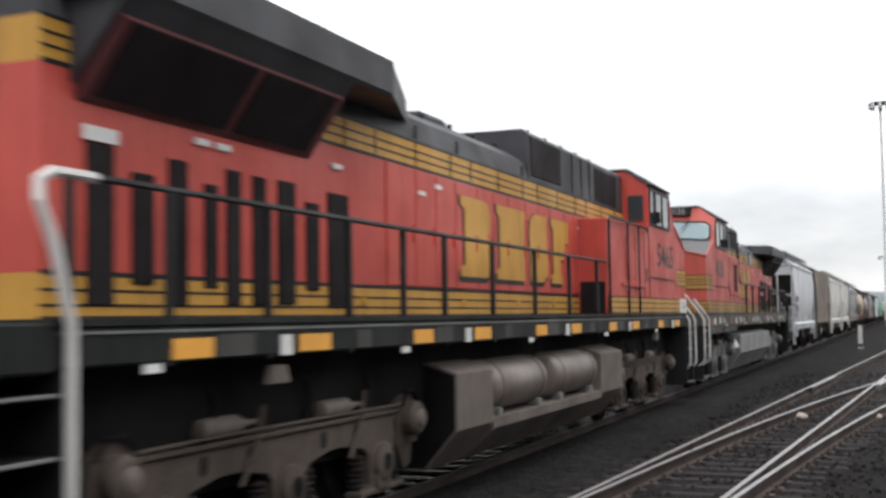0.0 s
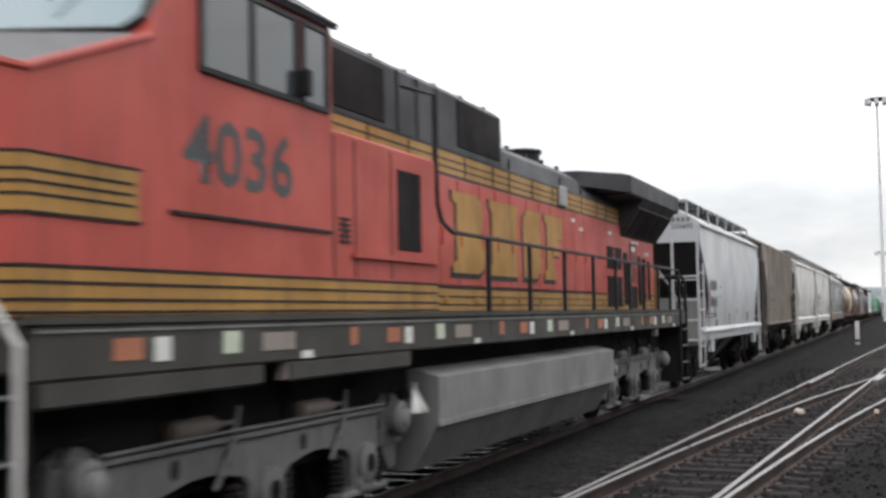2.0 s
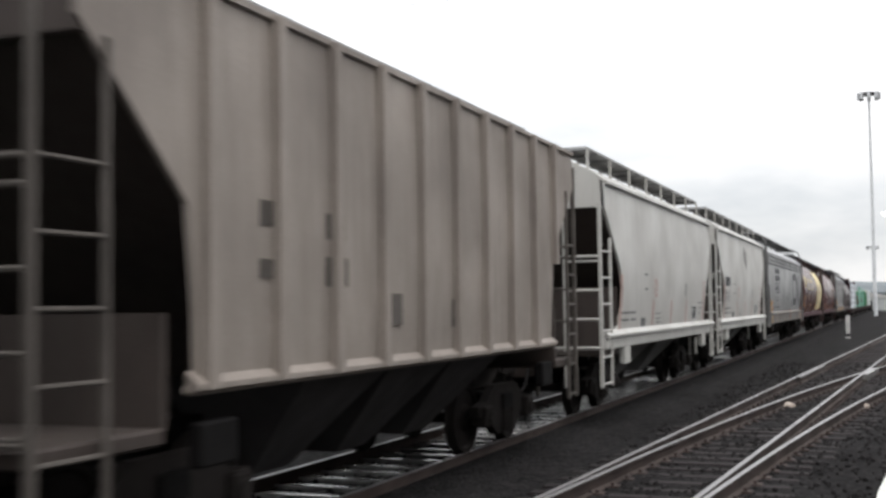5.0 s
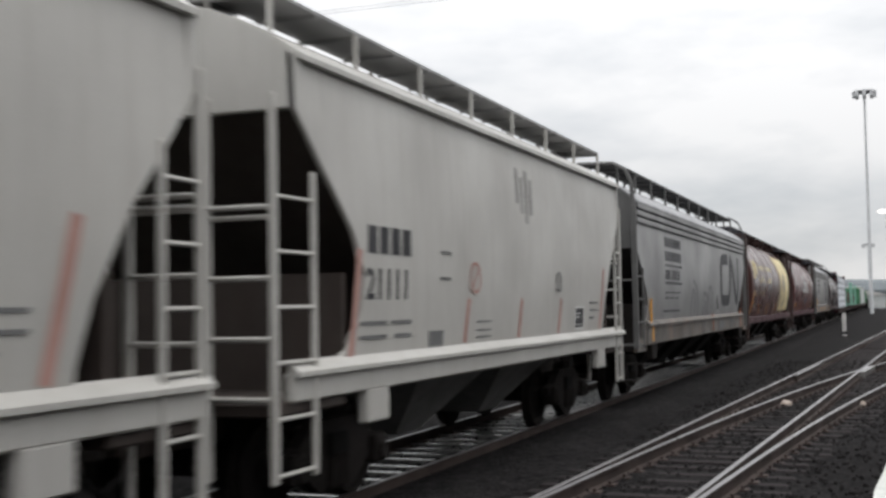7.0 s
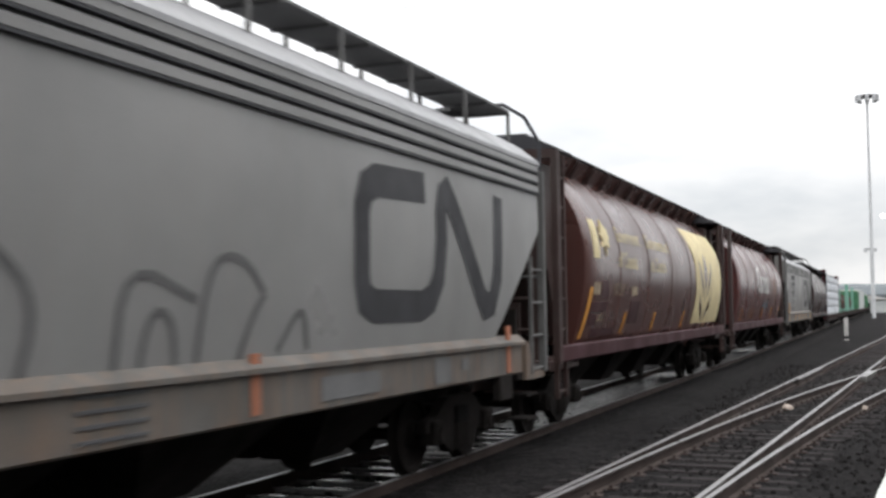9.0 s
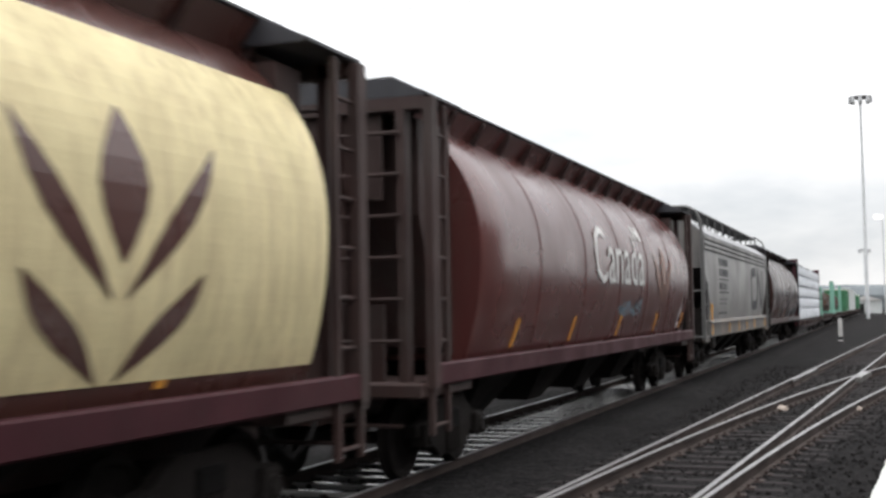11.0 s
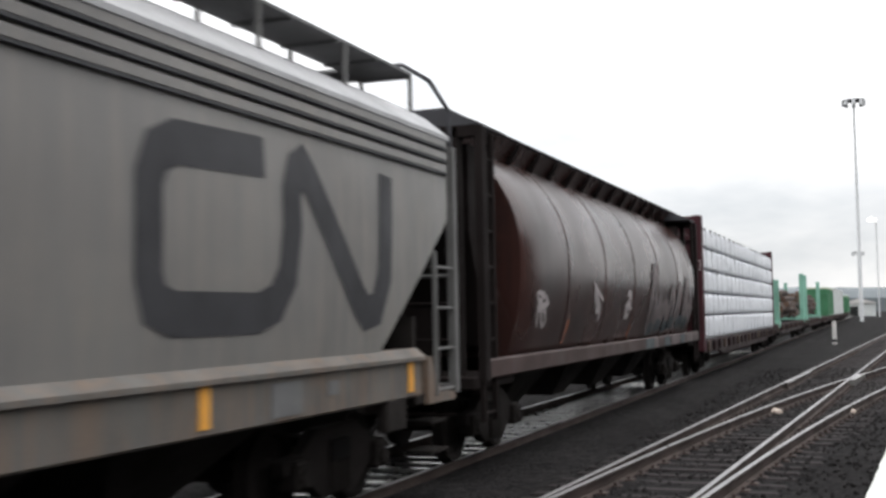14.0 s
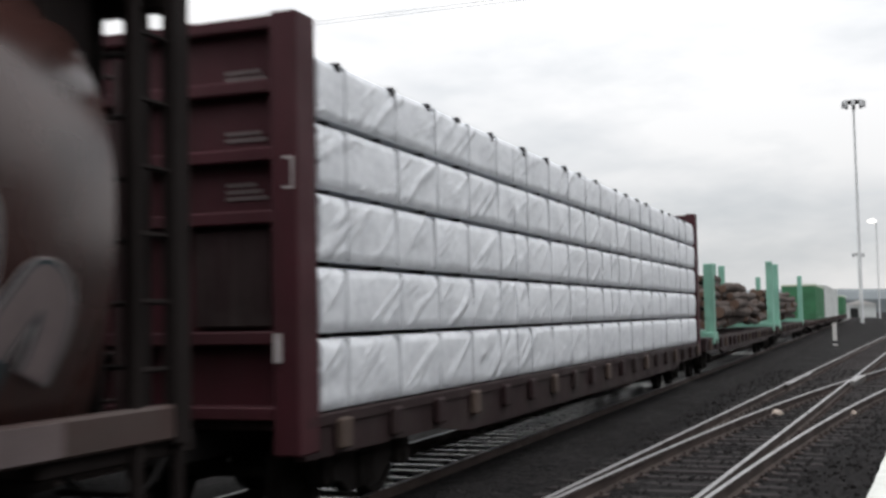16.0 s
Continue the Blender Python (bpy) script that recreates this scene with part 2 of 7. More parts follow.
def ballast_mat():
    m = bpy.data.materials.new("ballast")
    n, l = nodes_of(m)
    b = n["Principled BSDF"]
    b.inputs["Roughness"].default_value = 0.95
    b.inputs["Specular IOR Level"].default_value = 0.06
    c = n.new("ShaderNodeTexCoord")
    v = n.new("ShaderNodeTexVoronoi")
    v.inputs["Scale"].default_value = 17
    l.new(c.outputs["Object"], v.inputs["Vector"])
    big = n.new("ShaderNodeTexNoise")
    big.inputs["Scale"].default_value, big.inputs["Detail"].default_value = 0.35, 6
    l.new(c.outputs["Object"], big.inputs["Vector"])
    hsv = n.new("ShaderNodeSeparateColor")
    l.new(v.outputs["Color"], hsv.inputs[0])
    r = n.new("ShaderNodeValToRGB")
    r.color_ramp.elements[0].color = (0.0045, 0.0043, 0.0045, 1)
    r.color_ramp.elements[1].color = (0.0285, 0.0264, 0.0264, 1)
    l.new(hsv.outputs[0], r.inputs[0])
    x = n.new("ShaderNodeMix")
    x.data_type, x.blend_type = "RGBA", "MULTIPLY"
    x.inputs["Factor"].default_value = 0.7
    r2 = n.new("ShaderNodeValToRGB")
    r2.color_ramp.elements[0].position, r2.color_ramp.elements[0].color = 0.35, (0.55, 0.53, 0.53, 1)
    r2.color_ramp.elements[1].position, r2.color_ramp.elements[1].color = 0.65, (1, 1, 1, 1)
    l.new(big.outputs["Fac"], r2.inputs[0])
    l.new(r.outputs[0], x.inputs["A"])
    l.new(r2.outputs[0], x.inputs["B"])
    l.new(x.outputs["Result"], b.inputs["Base Color"])
    bp = n.new("ShaderNodeBump")
    bp.inputs["Strength"].default_value, bp.inputs["Distance"].default_value = 0.9, 0.04
    bp.invert = True
    l.new(v.outputs["Distance"], bp.inputs["Height"])
    l.new(bp.outputs[0], b.inputs["Normal"])
    return m


BALLAST = ballast_mat()


def wrap_mat():
    m = bpy.data.materials.new("white_lumber_wrap")
    n, l = nodes_of(m)
    b = n["Principled BSDF"]
    b.inputs["Roughness"].default_value = 0.38
    c = n.new("ShaderNodeTexCoord")
    oi = n.new("ShaderNodeObjectInfo")
    add = n.new("ShaderNodeVectorMath")
    l.new(c.outputs["Object"], add.inputs[0])
    cmb = n.new("ShaderNodeCombineXYZ")
    mul = n.new("ShaderNodeMath")
    mul.operation, mul.inputs[1].default_value = "MULTIPLY", 37.0
    l.new(oi.outputs["Random"], mul.inputs[0])
    l.new(mul.outputs[0], cmb.inputs[1])
    l.new(cmb.outputs[0], add.inputs[1])
    turn = n.new("ShaderNodeMapping")
    turn.inputs["Rotation"].default_value = (radians(-33), 0, 0)
    l.new(add.outputs[0], turn.inputs[0])
    p = n.new("ShaderNodeMapping")
    p.inputs["Scale"].default_value = (1, 0.5, 3.4)
    l.new(turn.outputs[0], p.inputs[0])
    w = n.new("ShaderNodeTexNoise")
    w.inputs["Scale"].default_value, w.inputs["Detail"].default_value, w.inputs["Distortion"].default_value = 1.5, 3.0, 0.5
    l.new(p.outputs[0], w.inputs["Vector"])
    fine = n.new("ShaderNodeTexNoise")
    fine.inputs["Scale"].default_value, fine.inputs["Detail"].default_value = 9, 6
    l.new(add.outputs[0], fine.inputs["Vector"])
    r = n.new("ShaderNodeValToRGB")
    r.color_ramp.elements[0].position, r.color_ramp.elements[0].color = 0.3, (0.53, 0.55, 0.585, 1)
    r.color_ramp.elements[1].position, r.color_ramp.elements[1].color = 0.62, (0.70, 0.72, 0.755, 1)
    l.new(fine.outputs["Fac"], r.inputs[0])
    l.new(r.outputs[0], b.inputs["Base Color"])
    bp = n.new("ShaderNodeBump")
    bp.inputs["Strength"].default_value, bp.inputs["Distance"].default_value = 0.55, 0.05
    crease = n.new("ShaderNodeMapRange")
    crease.interpolation_type = "SMOOTHSTEP"
    crease.inputs[1].default_value, crease.inputs[2].default_value = 0.48, 0.72
    l.new(w.outputs["Fac"], crease.inputs[0])
    l.new(crease.outputs[0], bp.inputs["Height"])
    l.new(bp.outputs[0], b.inputs["Normal"])
    return m


WRAP = wrap_mat()


# ---- mesh tools ----
def thing(name, label, category, group="", kind=""):
    return tagged(new(name), label, category, group, kind)


def part(name, bm, material, parent, label="", smooth=False, kind=""):
    """Links a bmesh as one mesh object under a thing or a part."""
    bmesh.ops.recalc_face_normals(bm, faces=bm.faces)
    me = bpy.data.meshes.new(name)
    bm.to_mesh(me)
    bm.free()
    if smooth:
        me.shade_smooth()
        me.set_sharp_from_angle(angle=radians(38))
    me.materials.append(material)
    ob = new(name, me)
    ob.parent = parent
    return tagged(ob, label, kind=kind)


def box(bm, x0, x1, y0, y1, z0, z1, bevel=0.0):
    vs = [bm.verts.new((x, y, z)) for x in (x0, x1) for y in (y0, y1) for z in (z0, z1)]
    fs = [bm.faces.new([vs[i] for i in q]) for q in ((0, 1, 3, 2), (4, 6, 7, 5), (0, 4, 5, 1), (2, 3, 7, 6), (0, 2, 6, 4), (1, 5, 7, 3))]
    if bevel:
        bmesh.ops.bevel(bm, geom=list({e for f in fs for e in f.edges}), offset=bevel, segments=1, affect="EDGES")
    return bm


def prism(bm, pts, a0, a1, axis="y"):
    """A closed outline pushed along an axis; pts are (x, z) for y, (y, z) for x, (x, y) for z."""
    def at(p, a):
        return {"y": (p[0], a, p[1]), "x": (a, p[0], p[1]), "z": (p[0], p[1], a)}[axis]
    lo = [bm.verts.new(at(p, a0)) for p in pts]
    hi = [bm.verts.new(at(p, a1)) for p in pts]
    bm.faces.new(lo)
    bm.faces.new(hi[::-1])
    for i in range(len(pts)):
        j = (i + 1) % len(pts)
        bm.faces.new((lo[i], hi[i], hi[j], lo[j]))
    return bm


def tube(bm, pts, r, seg=6):
    pts = [Vector(p) for p in pts]
    rings = []
    for i, p in enumerate(pts):
        d = (pts[min(i + 1, len(pts) - 1)] - pts[max(i - 1, 0)]).normalized()
        u = d.orthogonal().normalized() if i == 0 else (u - d * u.dot(d)).normalized()
        v = d.cross(u)
        rings.append([bm.verts.new(p + r * (math.cos(6.2832 * k / seg) * u + math.sin(6.2832 * k / seg) * v)) for k in range(seg)])
    for a, b in zip(rings, rings[1:]):
        for k in range(seg):
            bm.faces.new((a[k], a[(k + 1) % seg], b[(k + 1) % seg], b[k]))
    bm.faces.new(rings[0])
    bm.faces.new(rings[-1][::-1])
    return bm


def turned(bm, rows, seg=16, axis="x", at=(0, 0, 0)):
    """Rows of (place along the axis, radius) spun round it."""
    rings = []
    for a, r in rows:
        ring = []
        for k in range(seg):
            c, s = r * math.cos(6.2832 * k / seg), r * math.sin(6.2832 * k / seg)
            o = {"x": (a, c, s), "y": (c, a, s), "z": (c, s, a)}[axis]
            ring.append(bm.verts.new(Vector(at) + Vector(o)))
        rings.append(ring)
    for a, b in zip(rings, rings[1:]):
        for k in range(seg):
            bm.faces.new((a[k], a[(k + 1) % seg], b[(k + 1) % seg], b[k]))
    bm.faces.new(rings[0])
    bm.faces.new(rings[-1][::-1])
    return bm


def B():
    return bmesh.new()


def sheet(bm, zs, lo, hi, xs, ny=10, thick=0.05, ribs=None):
    """A side sheet: at each height it runs from lo(z) to hi(z) and stands at xs(z, y); thick goes towards the car's middle."""
    sgn = 1 if xs(zs[0], 0) > 0 else -1
    outer, inner = [], []
    for z in zs:
        ys = [lo(z) + (hi(z) - lo(z)) * k / ny for k in range(ny + 1)]
        outer.append([bm.verts.new((xs(z, y), y, z)) for y in ys])
        inner.append([bm.verts.new((xs(z, y) - sgn * thick, y, z)) for y in ys])
    for grid in (outer, inner):
        for a, b in zip(grid, grid[1:]):
            for k in range(ny):
                bm.faces.new((a[k], a[k + 1], b[k + 1], b[k]))
    edge = [(i, 0) for i in range(len(zs))] + [(len(zs) - 1, k) for k in range(1, ny + 1)] + [(i, ny) for i in range(len(zs) - 2, -1, -1)] + [(0, k) for k in range(ny - 1, 0, -1)]
    for (i, k), (j, m) in zip(edge, edge[1:] + edge[:1]):
        bm.faces.new((outer[i][k], outer[j][m], inner[j][m], inner[i][k]))
    return bm


def along(table):
    """A broken line through (z, value) pairs."""
    zs, vs = [p[0] for p in table], [p[1] for p in table]
    return lambda z: float(np.interp(z, zs, vs))


def writing(name, text, size, material, parent, x, y, z, stretch=1.0, height=1.0, onto=None, label="", bold=0.0, right=None):
    """Words on a side that faces +x, reading along +y; y, z: the lower left corner."""
    cu = bpy.data.curves.new(name, "FONT")
    cu.body, cu.size, cu.extrude, cu.resolution_u = text, size, 0.0, 2
    cu.offset = bold
    tmp = new("lettering", cu)
    me = bpy.data.meshes.new_from_object(tmp.evaluated_get(bpy.context.evaluated_depsgraph_get()))
    bpy.data.objects.remove(tmp)
    bm = B()
    bm.from_mesh(me)
    bmesh.ops.triangulate(bm, faces=bm.faces)
    bmesh.ops.subdivide_edges(bm, edges=[e for e in bm.edges if e.calc_length() > size * 0.3], cuts=1)
    if right is not None:
        y = right - stretch * max(v.co.x for v in bm.verts)
    for v in bm.verts:
        u, w = v.co.x * stretch, v.co.y * height
        v.co = ((onto(z + w) if onto else x) + 0.004, y + u, z + w)
    me2 = bpy.data.meshes.new(name)
    bm.to_mesh(me2)
    bm.free()
    me2.materials.append(material)
    ob = new(name, me2)
    ob.parent = parent
    return tagged(ob, label)


def end_writing(name, text, size, material, parent, x, y, z, stretch=1.0):
    """Words on an end that faces -y, reading along +x; x, z: the lower left corner."""
    ob = writing(name, text, size, material, parent, 0, 0, 0, stretch)
    for v in ob.data.vertices:
        v.co = (x + v.co.y, y, z + v.co.z)
    return ob


def slab(name, outline, depth, material, parent, x, label=""):
    """A plain flat shape of (y, z) corners on a side that faces +x."""
    bm = B()
    prism(bm, outline, x - 0.01, x + depth, "x")
    return part(name, bm, material, parent, label)


def patchwork(name, rects, material, parent, x, label="", onto=None, thick=0.005):
    """Flat markings on a side that faces +x: rows of (y0, y1, z0, z1)."""
    base_thick = thick
    for i, (y0, y1, z0, z1) in enumerate(rects):
        bm = B()
        thick = base_thick + 0.0007 * (i % 7)
        n = max(1, int((z1 - z0) / 0.12)) if onto else 1
        for k in range(n):
            a, b = z0 + (z1 - z0) * k / n, z0 + (z1 - z0) * (k + 1) / n
            xa, xb = (onto(a), onto(b)) if onto else (x, x)
            vs = [(xa - 0.02, y0, a), (xa + thick, y0, a), (xa + thick, y1, a), (xa - 0.02, y1, a),
                  (xb - 0.02, y0, b), (xb + thick, y0, b), (xb + thick, y1, b), (xb - 0.02, y1, b)]
            vs = [bm.verts.new(v) for v in vs]
            for q in ((0, 1, 2, 3), (4, 7, 6, 5), (0, 4, 5, 1), (1, 5, 6, 2), (2, 6, 7, 3), (3, 7, 4, 0)):
                bm.faces.new([vs[j] for j in q])
        bmesh.ops.remove_doubles(bm, verts=bm.verts, dist=0.0001)
        part(name, bm, material, parent, label)


def rounded(pts, times=2):
    """Cuts the corners of a broken line."""
    for _ in range(times):
        q = [pts[0]]
        for (a, b), (c, d) in zip(pts, pts[1:]):
            q += [(0.75 * a + 0.25 * c, 0.75 * b + 0.25 * d), (0.25 * a + 0.75 * c, 0.25 * b + 0.75 * d)]
        pts = q + [pts[-1]]
    return pts


def band(name, pts, width, material, parent, x, label="", onto=None):
    """A painted band of even width along a line of (y, z) on a side that faces +x."""
    bm = B()
    left, right = [], []
    P = [Vector((p[0], p[1])) for p in pts[:1]]
    for a, b in zip(pts, pts[1:]):
        n = max(1, int(math.dist(a, b) / 0.3)) if onto else 1
        P += [Vector((a[0] + (b[0] - a[0]) * k / n, a[1] + (b[1] - a[1]) * k / n)) for k in range(1, n + 1)]
    for i, p in enumerate(P):
        a = (p - P[i - 1]).normalized() if i else (P[1] - p).normalized()
        b = (P[i + 1] - p).normalized() if i < len(P) - 1 else a
        d = (a + b).normalized()
        nrm = Vector((-d.y, d.x)) * (width / 2 / max(0.5, a.dot(d)))
        for side, q in ((left, p + nrm), (right, p - nrm)):
            side.append(bm.verts.new(((onto(q.y) if onto else x) + 0.007, q.x, q.y)))
    for i in range(len(P) - 1):
        bm.faces.new((left[i], left[i + 1], right[i + 1], right[i]))
    bmesh.ops.solidify(bm, geom=bm.faces[:], thickness=0.003)
    return part(name, bm, material, parent, label)


# ---- ground and tracks ----
TRACK = -6.05


def main_ground():
    bm = B()
    xs = [-3000, -600, -150, -60, -30] + [-18 + 0.6 * k for k in range(61)] + [30, 60, 150, 600, 3000]
    ys = [-1500, -300, -60, -20] + [-6 + 0.8 * k for k in range(130)] + [110, 140, 190, 300, 600, 1500, 4000]
    rows = []
    for y in ys:
        row = []
        for x in xs:
            d = abs(x - TRACK)
            z = -0.34 + 0.16 * max(0, min(1, (2.6 - d) / 1.0))
            near = max(0, min(1, (x + 4.6) / 1.0)) * max(0, min(1, (3.0 - x) / 1.0))
            z = max(z, -0.34 + 0.16 * near)
            if abs(x) < 20 and -6 < y < 100:
                z += 0.025 * noise.noise((x * 0.9, y * 0.9, 0)) + 0.015 * noise.noise((x * 2.7, y * 2.7, 4))
            row.append(bm.verts.new((x, y, z)))
        rows.append(row)
    for a, b in zip(rows, rows[1:]):
        for k in range(len(xs) - 1):
            bm.faces.new((a[k], a[k + 1], b[k + 1], b[k]))
    me = bpy.data.meshes.new("ground")
    bm.to_mesh(me)
    bm.free()
    me.shade_smooth()
    me.materials.append(BALLAST)
    tagged(new("ground", me), "dark grey crushed stone ballast and cinder yard ground", "ground", kind="structure")


def rail_line(parent, pts, name="rail"):
    """A rail with foot, web and head along (x, y) points."""
    # foot, web and head
    prof = [(-0.07, -0.17), (0.07, -0.17), (0.07, -0.155), (0.012, -0.14), (0.012, -0.045), (0.032, -0.035), (0.032, -0.004), (-0.032, -0.004), (-0.032, -0.035), (-0.012, -0.045), (-0.012, -0.14), (-0.07, -0.155)]
    bm = B()
    rings = []
    for i, (x, y) in enumerate(pts):
        a, b = pts[max(i - 1, 0)], pts[min(i + 1, len(pts) - 1)]
        d = Vector((b[0] - a[0], b[1] - a[1])).normalized()
        rings.append([bm.verts.new((x + u * d.y, y - u * d.x, w)) for u, w in prof])
    for a, b in zip(rings, rings[1:]):
        for k in range(len(prof)):
            bm.faces.new((a[k], a[(k + 1) % len(prof)], b[(k + 1) % len(prof)], b[k]))
    bm.faces.new(rings[0])
    bm.faces.new(rings[-1])
    rail = part(name, bm, RAILRUST, parent)
    bm = B()
    rings = []
    for i, (x, y) in enumerate(pts):
        a, b = pts[max(i - 1, 0)], pts[min(i + 1, len(pts) - 1)]
        d = Vector((b[0] - a[0], b[1] - a[1])).normalized()
        rings.append([bm.verts.new((x + u * d.y, y - u * d.x, w)) for u, w in ((-0.032, -0.004), (-0.025, 0.0), (0.025, 0.0), (0.032, -0.004))])
    for a, b in zip(rings, rings[1:]):
        for k in range(3):
            bm.faces.new((a[k], a[k + 1], b[k + 1], b[k]))
    part("rail_head", bm, RAILTOP, rail, "polished running surface")


def A_x(y):      # the turnout's straight route, its rail on the train's side
    return -3.935 + 0.0503 * y


def dev(y):      # how far the curved route has left it
    if y < 6:
        return 0.0
    return 0.0019 * (y - 6) ** 2 if y < 37 else 0.0019 * 31 ** 2 + 0.1178 * (y - 37)


def tracks():
    t1 = thing("main_track", "standard gauge track with pale concrete ties under the train", "railway track", kind="structure")
    for s in (-0.75, 0.75):
        rail_line(t1, [(TRACK + s, y) for y in (-60, 0, 40, 100, 200, 420)])
    for s in (1, -1):
        bm = B()
        prism(bm, [(TRACK + s * 0.80, -0.30), (TRACK + s * 0.82, -0.105), (TRACK + s * 1.75, -0.11), (TRACK + s * 2.6, -0.33)], -60, 420)
        part("ballast_shoulder", bm, BALLAST, t1, "dark ballast banked against the rail")
    t2 = thing("turnout", "railway switch with bright worn rails on dark wooden ties", "railway switch", kind="structure")
    ys = [-20, -5] + [5 + 2 * k for k in range(26)] + [70, 90, 130]
    rail_line(t2, [(A_x(y) - 0.0, y) for y in ys])
    rail_line(t2, [(A_x(y) + 1.48, y) for y in ys])
    cy = [8 + 1.5 * k for k in range(44)]
    rail_line(t2, [(A_x(y) + dev(y) + 0.03, y) for y in cy], "curved_rail")
    rail_line(t2, [(A_x(y) + 1.48 + dev(y) + 0.03, y) for y in cy], "curved_rail")
    # guard rails beside the frog
    rail_line(t2, [(A_x(y) + 0.09, y) for y in (31.0, 32.5, 35.5, 37.0)], "guard_rail")
    rail_line(t2, [(A_x(y) + 1.48 + dev(y) - 0.06, y) for y in (31.0, 32.5, 35.5, 37.0)], "guard_rail")
    bm = B()
    prism(bm, [(A_x(33) + 1.42, 32.6), (A_x(33) + 1.62, 32.6), (A_x(35.5) + 1.72, 35.5), (A_x(35.5) + 1.46, 35.5)], -0.17, -0.006, "z")
    part("frog", bm, STEEL, t2, "cast steel crossing")
    return t1, t2


def ties(t1, t2):
    rng = random.Random(3)
    bm = B()
    box(bm, -1.28, 1.28, -0.075, 0.075, -0.30, -0.125, 0.02)
    first = part("tie", bm, TIECONC, t1)
    first.location = (TRACK, -3.0, 0)
    for k in range(1, 250):
        o = first.copy()
        scene.collection.objects.link(o)
        o.location = (TRACK + rng.uniform(-0.015, 0.015), -3.0 + 0.6 * k, rng.uniform(-0.008, 0.004))
    bm = B()
    for k in range(250, 700):
        box(bm, TRACK - 1.28, TRACK + 1.28, -3.12 + 0.6 * k, -2.88 + 0.6 * k, -0.30, -0.135)
    part("far_ties", bm, TIECONC, t1, kind="stuff")
    bm = B()
    box(bm, 0, 1, -0.11, 0.11, -0.31, -0.165, 0.012)
    me = None
    for k in range(150):
        y = 2.5 + 0.56 * k
        x0, x1 = A_x(y) - 0.55 + rng.uniform(-0.08, 0.08), A_x(y) + 1.48 + min(dev(y), 2.6) + 0.6 + rng.uniform(-0.1, 0.1)
        if me is None:
            o = part("tie", bm, TIEWOOD, t2)
            me = o.data
        else:
            o = new("tie", me)
            o.parent = t2
        o.location, o.scale, o.rotation_euler = (x0, y, rng.uniform(-0.012, 0.006)), (x1 - x0, rng.uniform(0.9, 1.1), 1), (0, 0, rng.uniform(-0.02, 0.02))
    # spikes and plates along the rails
    bm = B()
    for k in range(100):
        y = 2.5 + 0.56 * k
        for x in (A_x(y), A_x(y) + 1.48, A_x(y) + dev(y) + 0.03, A_x(y) + 1.48 + dev(y) + 0.03):
            box(bm, x - 0.17, x + 0.17, y - 0.09, y + 0.09, -0.168, -0.150)
            for s in (-0.10, 0.10):
                box(bm, x + s - 0.018, x + s + 0.018, y - 0.05, y - 0.015, -0.155, -0.115)
    part("tie_plates", bm, RAILRUST, t2, kind="stuff")


def loose_stones():
    rng = random.Random(11)
    ico = B()
    bmesh.ops.create_icosphere(ico, subdivisions=1, radius=1)
    base = [v.co.copy() for v in ico.verts]
    faces = [[v.index for v in f.verts] for f in ico.faces]
    ico.free()
    verts, polys = [], []
    for k in range(9000):
        y = 8 + 34 * rng.random() ** 1.5
        x = rng.uniform(-7.6, 1.8)
        d = abs(x - TRACK)
        z = -0.34 + 0.16 * max(0, min(1, (2.6 - d) / 1.0))
        z = max(z, -0.34 + 0.16 * max(0, min(1, (x + 4.6) / 1.0)))
        r = rng.uniform(0.018, 0.045)
        q = Euler((rng.random() * 6, rng.random() * 6, rng.random() * 6)).to_matrix()
        sx = Vector((rng.uniform(0.7, 1.4), rng.uniform(0.6, 1.1), rng.uniform(0.5, 0.9)))
        n0 = len(verts)
        verts += [tuple(q @ Vector((c.x * sx.x * r, c.y * sx.y * r, c.z * sx.z * r)) + Vector((x, y, z + 0.012))) for c in base]
        polys += [[n0 + i for i in f] for f in faces]
    me = bpy.data.meshes.new("loose_ballast")
    me.from_pydata(verts, [], polys)
    me.materials.append(STONE)
    tagged(new("loose_ballast", me), "loose angular grey ballast stones between the tracks", "ballast", kind="stuff")


def chunk(name, at, size, material, label, seed):
    bm = B()
    bmesh.ops.create_icosphere(bm, subdivisions=2, radius=1)
    for v in bm.verts:
        k = 1 + 0.28 * noise.noise(v.co * 1.7 + Vector((seed, 0, 0)))
        v.co = Vector((v.co.x * size[0], v.co.y * size[1], v.co.z * size[2])) * k
    me = bpy.data.meshes.new(name)
    bm.to_mesh(me)
    bm.free()
    me.materials.append(material)
    ob = tagged(new(name, me), label, "stone")
    ob.location = at


# ---- running gear ----
WHEELS = []          # wheelsets with their place in the truck and their radius


def wheelset(parent, y, r=0.46, mat_=None):
    bm = B()
    for s in (-1, 1):
        turned(bm, [(s * 0.655, r * 0.45), (s * 0.665, r + 0.03), (s * 0.695, r + 0.03), (s * 0.705, r), (s * 0.80, r - 0.005), (s * 0.80, r * 0.86), (s * 0.77, r * 0.8), (s * 0.76, r * 0.4), (s * 0.83, r * 0.3), (s * 0.83, 0.06)], 24)
    turned(bm, [(-1.08, 0.075), (1.08, 0.075)], 10)
    o = part("wheelset", bm, mat_ or TRUCKDARK, parent, smooth=True)
    o.location = (0, y, r)
    WHEELS.append((o, y, r))
    return o


